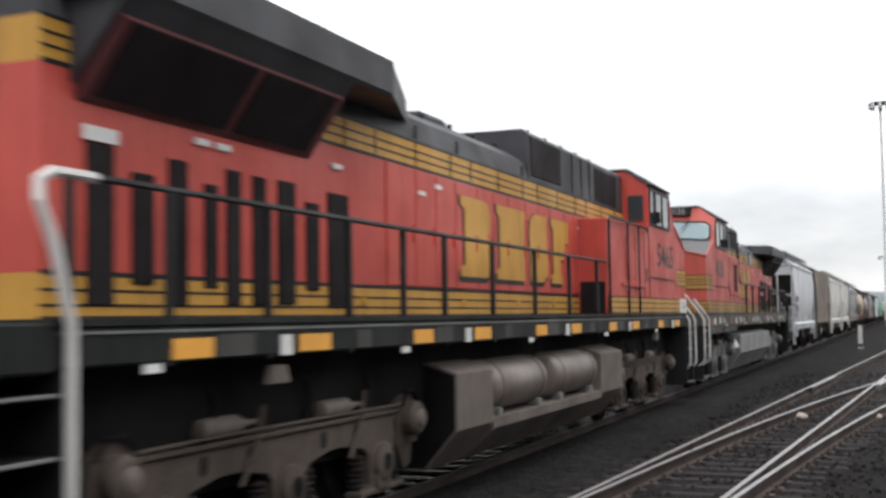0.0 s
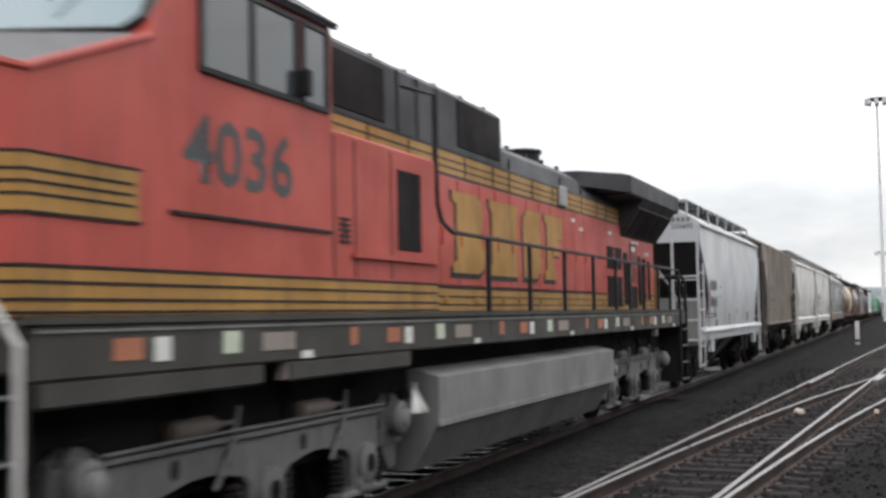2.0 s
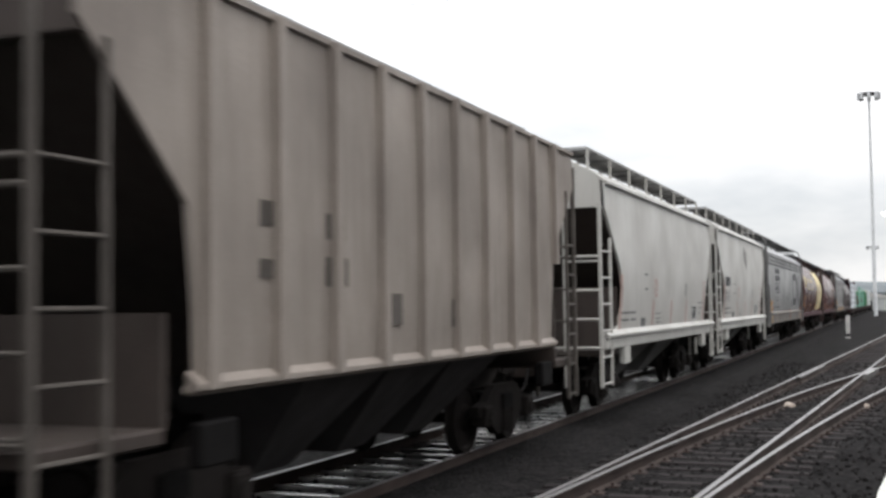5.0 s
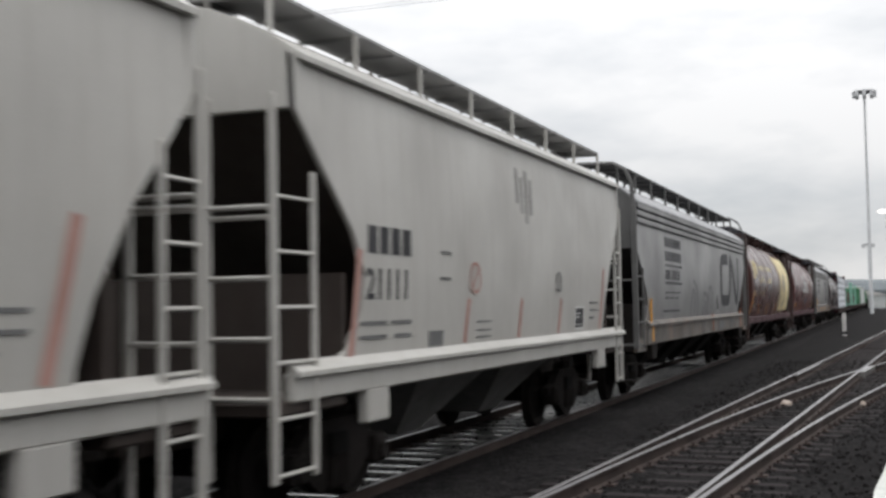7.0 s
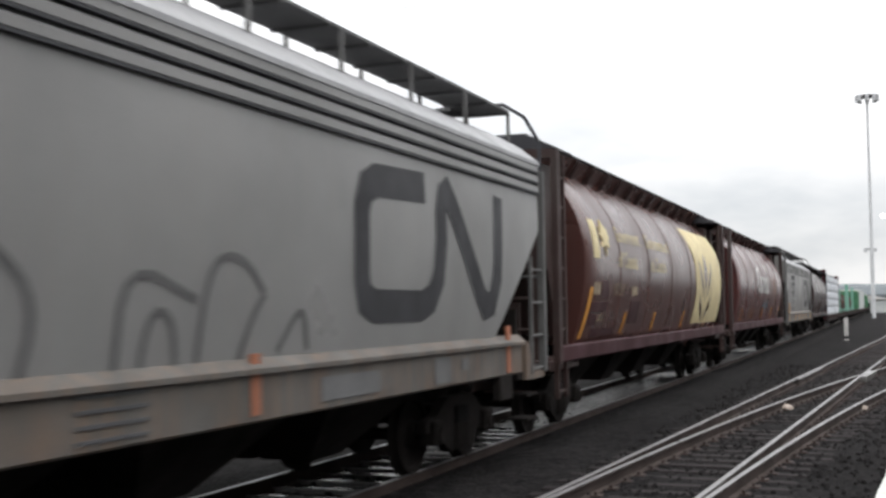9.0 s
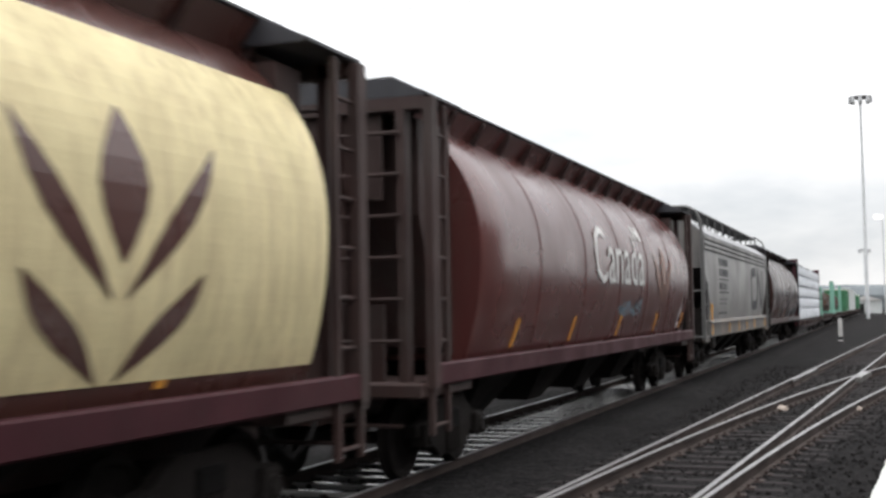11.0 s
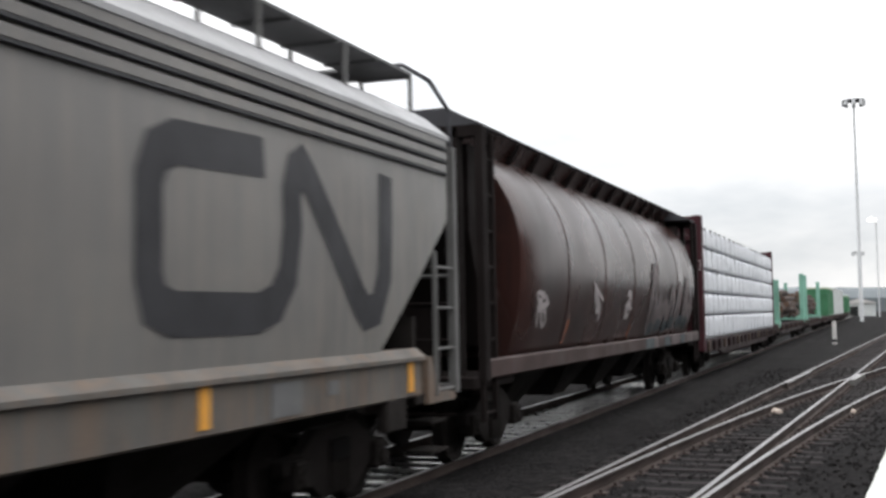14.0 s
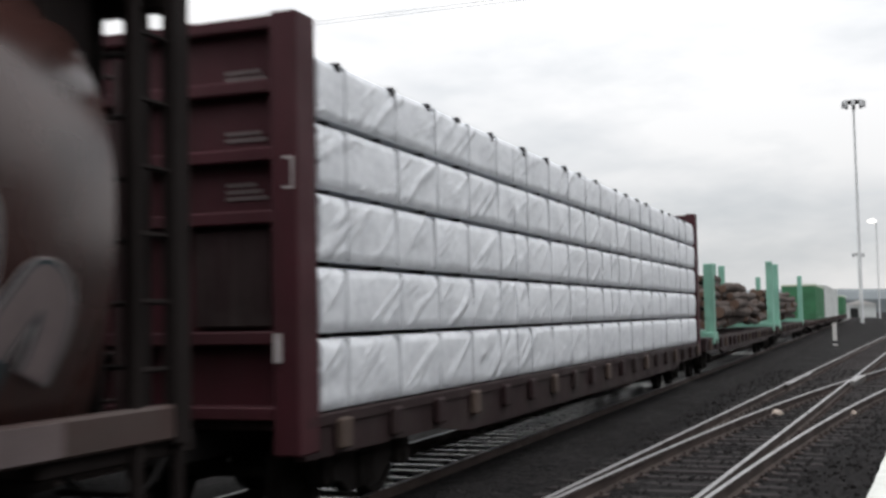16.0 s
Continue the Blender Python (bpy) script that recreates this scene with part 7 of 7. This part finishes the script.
# ---- markings ----
def hopper_marks():
    def hx(z):
        return 1.60 - 0.05 * ((z - 2.71) / 1.31) ** 2
    # owner letters become bars, fleet numbers are written
    patchwork("owner_bar", [(1.36 + 0.28 * k, 1.36 + 0.28 * k + 0.19, 2.42, 2.66) for k in range(4)], DARKMARK, H1, 1.6, onto=hx)
    writing("fleet_number", "500495", 0.36, DARKMARK, H1, 1.6, 1.37, 2.0, 1.08, onto=hx, bold=0.012)
    patchwork("small_bar", [(1.05, 1.9, 1.80, 1.84), (1.05, 1.9, 1.72, 1.75), (2.0, 2.4, 1.72, 1.84), (2.3, 2.6, 1.5, 1.65), (2.9, 3.2, 2.25, 2.28), (2.9, 3.2, 2.5, 2.53), (4.6, 5.0, 1.75, 1.78), (4.6, 5.0, 1.65, 1.68), (4.6, 5.0, 1.55, 1.58), (9.6, 10.1, 1.86, 1.88), (9.6, 10.12, 1.76, 1.78), (9.6, 9.9, 1.66, 1.68)], GREYMARK, H1, 1.6, onto=hx)
    def leaning(car, rows):
        for y, lean, z0, z1, w in rows:
            band("reflector", [(y, z0), (y + lean, z1)], w, REDMARK, car, 1.6, "faded red reflector strip", onto=hx)

    def placard(car, y):
        patchwork("placard", [(y, y + 0.5, 1.52, 1.88)], WHITEMARK, car, 1.6, onto=hx, thick=0.006)
        patchwork("placard_panel", [(y + 0.03, y + 0.46, 1.56, 1.85)], BLACKMARK, car, 1.6, onto=hx, thick=0.012)
        patchwork("placard_line", [(y + 0.07, y + 0.25, 1.76, 1.78), (y + 0.07, y + 0.2, 1.71, 1.73), (y + 0.05, y + 0.44, 1.60, 1.61)], WHITEMARK, car, 1.6, onto=hx, thick=0.018)
    leaning(H1, [(1.14, 0.14, 1.46, 2.55, 0.13)] + [(y, 0.12, 1.5, 1.95, 0.11) for y in (3.85, 5.85, 7.85)] + [(10.45, 0.26, 1.5, 2.5, 0.12)])
    placard(H1, 8.5)
    for j in range(4):
        bm = B()
        box(bm, 0.92 + 0.12 * j, 1.0 + 0.12 * j, -0.008, 0.002, 4.06, 4.18)
        part("end_bar", bm, GREYMARK, H1)
    end_writing("end_number", "500495", 0.19, DARKMARK, H1, 0.90, -0.006, 3.89, 0.95)
    patchwork("owner_bar", [(1.35 + 0.27 * k, 1.35 + 0.27 * k + 0.2, 2.42, 2.68) for k in range(4)], BLACKMARK, H4, 1.6, onto=hx)
    writing("fleet_number", "21111", 0.40, BLACKMARK, H4, 1.6, 1.3, 2.0, 1.05, onto=hx, bold=0.01)
    for car in (H3, H4):
        leaning(car, [(1.02, 0.14, 1.46, 2.45, 0.12)] + [(y, 0.12, 1.5, 2.0, 0.11) for y in (3.98, 6.02, 7.95)] + [(10.5, 0.24, 1.5, 2.5, 0.12)])
        placard(car, 8.9)
        patchwork("small_bar", [(1.2, 1.8, 1.75, 1.79), (1.9, 2.4, 1.75, 1.79), (1.2, 1.8, 1.62, 1.66), (2.0, 2.4, 1.62, 1.66), (2.9, 3.3, 1.5, 1.66), (3.2, 3.5, 2.2, 2.23), (3.2, 3.5, 2.48, 2.51), (4.4, 4.9, 1.72, 1.74), (4.4, 4.9, 1.62, 1.64), (4.4, 4.9, 1.54, 1.56), (9.8, 10.35, 1.92, 1.95), (9.8, 10.35, 1.80, 1.83), (9.8, 10.1, 1.68, 1.71)], GREYMARK, car, 1.6, onto=hx)
        for yr, rr, ring_mat in ((4.28, 0.17, REDMARK), (7.9, 0.13, GREYMARK)):
            band("ring_mark", [(yr + rr * math.cos(a * 0.5236), 2.24 + rr * math.sin(a * 0.5236)) for a in range(13)], 0.035, ring_mat, car, 1.605)
            band("ring_mark", [(yr - rr * 0.6, 2.24 - rr * 0.6), (yr + rr * 0.6, 2.24 + rr * 0.6)], 0.03, ring_mat, car, 1.605)
    patchwork("smudge", [(5.95 + 0.2 * k, 6.07 + 0.2 * k, 3.0 + 0.12 * abs(k - 2), 3.7 - 0.1 * (k % 2)) for k in range(4)], SMUDGE, H4, 1.6, onto=hx)
    patchwork("dark_patch", [(2.1, 2.5, 2.55, 2.75), (3.2, 3.55, 2.5, 2.72), (2.1, 2.5, 2.15, 2.3), (3.2, 3.6, 2.1, 2.35), (4.3, 4.8, 1.75, 2.05), (6.2, 6.5, 1.7, 2.0), (9.2, 9.5, 1.7, 1.9)], HOP_SHADOWTAN, H2, 1.6)
    for car in (CN1, CN2):
        gx = lambda z: 1.60 - 0.05 * ((z - 2.69) / 1.21) ** 2
        # three pressed ribs below the eave, a black strip painting the shade under each
        for z in (3.46, 3.60, 3.74):
            bm = B()
            for s in (1, -1):
                box(bm, min(s * 1.52, s * 1.625), max(s * 1.52, s * 1.618), 0.12, 17.23 if car is CN2 else 17.5, z, z + 0.022)
            part("rib_shade_strip", bm, BLACKMARK, car)
            bm = B()
            for s in (1, -1):
                box(bm, min(s * 1.52, s * 1.61), max(s * 1.52, s * 1.61), 0.12, 17.23 if car is CN2 else 17.5, z + 0.022, z + 0.115, 0.012)
            part("pressed_rib", bm, HOP_GREY if car is CN1 else HOP_GREYW, car)
        # company mark: one bent band
        y0 = 11.60 if car is CN2 else 11.84
        c = [(1.54, 3.17), (0.32, 3.13), (0.10, 3.04), (0.0, 2.85), (0.0, 2.22), (0.08, 2.02), (0.30, 1.95), (1.44, 1.95), (1.72, 2.03), (1.91, 2.25), (1.99, 2.65), (1.98, 2.93), (2.06, 3.12), (2.18, 3.18), (2.33, 3.05), (3.26, 2.08), (3.45, 1.94), (3.68, 1.98), (3.86, 2.3), (3.92, 3.28)]
        band("company_mark", [(y0 + u, v) for u, v in c], 0.32, BLACKMARK, car, 1.6, "dark painted emblem band", onto=gx)
        # owner's name as bars, with rules above and below the number
        bars = []
        for z, n, w in ((3.12, 8, 0.2), (2.82, 8, 0.2)):
            bars += [(3.0 + 0.26 * k, 3.0 + 0.26 * k + w, z, z + 0.21) for k in range(n)]
        bars += [(3.0, 5.1, 2.695, 2.745), (3.0, 5.1, 2.315, 2.365), (2.75, 4.8, 1.71, 1.755)]
        bars += [(3.0, 3.22, 2.42, 2.62), (3.28, 3.5, 2.42, 2.62)]
        bars += [(3.0 + 0.5 * k, 3.4 + 0.5 * k, 2.12, 2.15) for k in range(4)] + [(3.0 + 0.6 * k, 3.4 + 0.6 * k, 2.0, 2.03) for k in range(3)]
        patchwork("stencil_bar", bars, DARKMARK, car, 1.6, onto=gx)
        writing("fleet_number", "388358" if car is CN1 else "388610", 0.30, DARKMARK, car, 1.6, 3.72, 2.42, 1.12, onto=gx, bold=0.012)
        patchwork("reflector", [(y, y + 0.13, 1.14, 1.48) for y in ((1.22, 4.93, 7.39, 9.65, 12.18, 16.0) if car is CN2 else (1.35,))] + [(1.25, 1.33, 1.5, 2.0)], AMBERMARK, car, 1.605)
        patchwork("skirt_patch", [(13.2, 13.72, 1.13, 1.40), (14.2, 14.4, 1.24, 1.36)] if car is CN2 else [(13.58, 14.06, 1.13, 1.40), (14.4, 14.6, 1.24, 1.36), (11.0, 12.2, 1.16, 1.36)], GREYMARK, car, 1.604)
    gx = lambda z: 1.60 - 0.05 * ((z - 2.69) / 1.21) ** 2
    rng = random.Random(9)
    for p in ([(6.4, 2.45), (6.9, 2.3), (7.26, 1.98), (7.08, 1.42)], [(8.85, 2.0), (8.03, 2.26), (7.95, 1.40)], [(8.2, 1.4), (8.28, 1.85), (8.45, 1.95), (8.6, 1.8), (8.62, 1.4)],
              [(8.85, 1.4), (8.95, 2.1), (9.15, 2.33), (9.5, 2.3), (9.78, 2.05)], [(9.35, 1.42), (9.6, 1.88), (9.78, 2.05)], [(6.0, 1.45), (6.3, 2.35), (6.75, 2.0), (6.6, 1.6)], [(10.0, 1.6), (10.4, 2.0), (10.5, 1.6)]):
        band("scrawl", rounded([(u + 0.33, v) for u, v in p]), 0.065, SCRAWLSOFT, CN1, 1.6, "grey sprayed scrawl", onto=gx)
    patchwork("reflector", [(9.88, 10.0, 1.14, 1.6), (16.0, 16.14, 1.12, 1.7)], SALMONMARK, CN1, 1.607)
    patchwork("scrawl_bar", [(7.9, 8.6, 1.14 + 0.09 * k, 1.165 + 0.09 * k) for k in range(4)], SCRAWLDARK, CN1, 1.606)
    # grain cars
    fx = side_fn
    over = lambda z: side_fn(z) + 0.016
    leaf = [(0, -0.26), (0.03, -0.10), (0.24, -0.13), (0.19, -0.03), (0.31, 0.07), (0.22, 0.10), (0.25, 0.19), (0.12, 0.15), (0.10, 0.24), (0.06, 0.21), (0, 0.32), (-0.06, 0.21), (-0.10, 0.24), (-0.12, 0.15), (-0.25, 0.19), (-0.22, 0.10), (-0.31, 0.07), (-0.19, -0.03), (-0.24, -0.13), (-0.03, -0.10)]

    def leaf_on(car, y, z, k, m):
        bm = B()
        c = bm.verts.new((fx(z) + 0.03, y, z))
        vs = [bm.verts.new((fx(z + v * k) + 0.026, y + u * k, z + v * k)) for u, v in leaf]
        back = [bm.verts.new((p.co.x - 0.04, p.co.y, p.co.z)) for p in vs]
        for i in range(len(vs)):
            j = (i + 1) % len(vs)
            bm.faces.new((c, vs[i], vs[j]))
            bm.faces.new((vs[i], back[i], back[j], vs[j]))
        bm.faces.new(back)
        part("leaf_mark", bm, m, car)
    patchwork("flag_bar", [(2.02, 2.42, 2.72, 3.36)], CREAMMARK, G1, 1.6, onto=fx, thick=0.01)
    leaf_on(G1, 2.88, 3.06, 1.05, CREAMMARK)
    writing("inscription", "Government", 0.40, CREAMMARK, G1, 1.6, 3.77, 3.07, 1.0, onto=over)
    writing("inscription", "of Canada", 0.40, CREAMMARK, G1, 1.6, 3.78, 2.62, 1.0, onto=over)
    writing("inscription", "Gouvernement", 0.40, CREAMMARK, G1, 1.6, 6.48, 3.07, 1.0, onto=over)
    writing("inscription", "du Canada", 0.40, CREAMMARK, G1, 1.6, 6.66, 2.62, 1.0, onto=over)
    writing("fleet_number", "101219", 0.31, CREAMFADE, G1, 1.6, 3.40, 2.12, 1.0, onto=over)
    patchwork("owner_bar", [(2.6, 3.08, 2.06, 2.36), (2.0, 3.1, 1.84, 2.0), (2.3, 4.1, 1.42, 1.56), (5.0, 5.85, 1.6, 2.02), (2.0, 2.5, 1.62, 1.8)], DARKRED, G1, 1.6, onto=fx, thick=0.008)
    patchwork("owner_bar", [(2.05, 2.22, 2.12, 2.32), (2.3, 2.46, 2.12, 2.32), (2.6, 2.95, 1.68, 1.72), (2.6, 2.95, 1.76, 1.78), (5.05, 5.2, 2.12, 2.3), (5.25, 5.4, 2.12, 2.3)], CREAMFADE, G1, 1.6, onto=fx, thick=0.012)
    # broad cream field with a wheat sheaf of dark leaves
    bm = B()
    left = along([(1.48, 12.4), (2.3, 12.58), (3.1, 12.45), (3.84, 12.1)])
    zz = [1.48 + 2.36 * k / 20 for k in range(21)]
    cols = [[bm.verts.new((fx(z) + 0.014, left(z) + (16.85 - left(z)) * k / 4, z)) for z in zz] for k in range(5)]
    for p, q in zip(cols, cols[1:]):
        for k in range(20):
            bm.faces.new((p[k], p[k + 1], q[k + 1], q[k]))
    bmesh.ops.solidify(bm, geom=bm.faces[:], thickness=0.003)
    part("cream_field", bm, CREAMMARK, G1)
    petals = [((13.0, 3.1), (13.55, 2.78), (13.95, 2.02), (13.25, 2.4)), ((15.1, 3.1), (14.5, 2.78), (14.08, 2.02), (14.8, 2.4)), ((14.02, 3.25), (14.28, 2.8), (14.02, 2.25), (13.76, 2.8)),
              ((13.1, 2.2), (13.65, 1.98), (13.92, 1.5), (13.3, 1.72)), ((14.95, 2.2), (14.4, 1.98), (14.12, 1.5), (14.75, 1.72))]
    for petal, dy, sheaf_car, sheaf_mat in [(p, 0, G1, GRAIN_RED) for p in petals] + [(p, -0.55, G2, WHEATFADE) for p in petals[:3]]:
        bm = B()
        (ya, za), (yb, zb), (yc, zc), (yd, zd) = [(y + dy, z) for y, z in petal]
        rings = []
        for k in range(7):
            u = k / 6
            w = math.sin(math.pi * max(0.02, min(0.98, u)))
            za_, ya_ = za + (zc - za) * u, ya + (yc - ya) * u
            ym = (yb - (ya + yc) / 2) * w, (yd - (ya + yc) / 2) * w
            rings.append([bm.verts.new((fx(za_) + 0.021, ya_ + m, za_)) for m in ym])
        for p, q in zip(rings, rings[1:]):
            bm.faces.new((p[0], p[1], q[1], q[0]))
        bmesh.ops.solidify(bm, geom=bm.faces[:], thickness=0.003)
        part("sheaf_leaf", bm, sheaf_mat, sheaf_car)
    for car, ys, m in ((G1, (1.55, 4.55, 7.4, 11.0, 14.6), AMBERMARK), (G2, (3.0, 6.0, 9.4, 13.0, 16.25), AMBERMARK), (G3, (4.0, 9.0), SALMONMARK)):
        for i, y in enumerate(ys):
            bm = B()
            zt, lean, wd = (2.24, 0.24, 0.18) if i == 0 and car is G1 else (1.8, 0.12, 0.12)
            for k in range(5):
                za, zb = 1.42 + (zt - 1.42) * k / 5, 1.42 + (zt - 1.42) * (k + 1) / 5
                ya, yb = y + lean * k / 5, y + lean * (k + 1) / 5
                vs = [bm.verts.new(v) for v in ((fx(za) + 0.01, ya, za), (fx(za) + 0.01, ya + wd, za), (fx(zb) + 0.01, yb + wd, zb), (fx(zb) + 0.01, yb, zb))]
                bm.faces.new(vs)
            bmesh.ops.solidify(bm, geom=bm.faces[:], thickness=0.003)
            part("reflector", bm, m, car)
    # torn pale sticker beside the last marker
    bm = B()
    edge = [(15.75, 1.62), (15.9, 1.95), (16.02, 1.90), (16.12, 2.08), (16.2, 1.86), (16.12, 1.70), (16.0, 1.74), (15.9, 1.60)]
    bm.faces.new([bm.verts.new((fx(z) + 0.012, y, z)) for y, z in edge])
    bmesh.ops.solidify(bm, geom=bm.faces[:], thickness=0.003)
    part("torn_sticker", bm, SCRAWLGREY, G2, "torn pale paper sticker")
    patchwork("small_bar", [(15.92, 16.06, 1.46, 1.58)], WHITEMARK, G2, 1.6, onto=fx, thick=0.012)
    writing("inscription", "Canada", 1.40, WHITEMARK, G2, 1.6, 6.6, 2.36, 1.0, onto=over, right=11.3)
    patchwork("flag_bar", [(10.85, 10.97, 3.22, 3.52), (11.33, 11.45, 3.22, 3.52)], WHITEMARK, G2, 1.6, onto=fx, thick=0.01)
    leaf_on(G2, 11.15, 3.36, 0.45, WHITEMARK)
    for k in range(7):
        band("scrawl", [(9.4 + 0.3 * k + rng.uniform(-0.3, 0.3), 1.75 + 0.35 * rng.random()) for j in range(5)], 0.05, SCRAWLBLUE, G2, 1.6, "blue grey sprayed scrawl", onto=fx)
    for k, y in enumerate((2.5, 5.95, 8.6)):
        p = [(y, 1.8 + 0.1 * rng.random())]
        for j in range(13):
            p.append((y + rng.uniform(-0.4, 0.4), 1.65 + 0.75 * rng.random()))
        band("scrawl", rounded(p, 1), 0.07, SCRAWLGREY, G3, 1.6, "pale sprayed scrawl", onto=over)
    # rounded sprayed letters with a dark filling
    for wide, paint_, lift_ in ((0.34, SCRAWLGREY, 0.0), (0.31, SCRAWLTEAL, 0.004), (0.25, SCRAWLPINK, 0.008)):
        for y, w, top, foot in ((10.85, 0.75, 2.80, 1.42), (11.55, 0.75, 2.12, 1.45), (12.3, 0.75, 2.10, 1.45), (13.1, 0.8, 2.38, 1.5), (14.15, 0.6, 2.48, 1.5), (15.25, 0.55, 2.62, 1.5), (15.85, 0.65, 2.16, 1.5)):
            p = [(y - 0.1, foot), (y + 0.05 * w, foot + 0.45 * (top - foot)), (y + 0.35 * w, top - 0.12), (y + 0.55 * w, top), (y + 0.8 * w, top - 0.1), (y + 0.75 * w, foot + 0.5 * (top - foot)), (y + 0.62 * w, foot + 0.1)]
            band("scrawl", rounded(p), wide, paint_, G3, 1.6, "dusty pink and teal sprayed lettering", onto=lambda z: fx(z) + 0.012 + lift_)
    for y, z, w in ((11.2, 1.52, 0.5), (12.0, 1.58, 0.6), (12.9, 1.55, 0.5), (13.7, 1.62, 0.6), (14.9, 1.66, 0.9), (15.7, 1.6, 0.6)):
        band("scrawl", rounded([(y - w / 2, z - 0.08), (y, z + 0.06), (y + w / 2, z - 0.02)]), 0.24, SCRAWLTEAL, G3, 1.6, "dark teal sprayed shading", onto=lambda z: fx(z) + 0.024)
    for k, y in enumerate((10.2, 11.1, 12.4, 13.3, 14.6, 15.6)):
        patchwork("sill_mark", [(y, y + (0.9, 0.5, 0.7, 1.1, 0.6, 0.8)[k], 1.14, 1.345)], (SCRAWLTEAL, SILLPINK)[k % 2], G3, 1.58)


hopper_marks()
ties(MAIN, TURNOUT)


# ---- what moves ----
def run(t):
    """How far the train has come after t seconds."""
    return -12.13 * t + 0.675 * (1 - math.exp(-t / 2.5))


def motions():
    for ob, y0, *rest in MOVING:
        x, y, z = rest[0] if rest else (0, 0, 0)
        walk(ob, [(t, pose(TRACK + x, y0 + y + run(t), z)) for t in [0.5 * k for k in range(33)]])
    # the wheels roll: a row for each thirtieth of a second
    for ob, y, r in WHEELS:
        walk(ob, [(k / 30, pose(0, y, r, math.degrees(-run(k / 30) / r) % 360)) for k in range(481)])


motions()
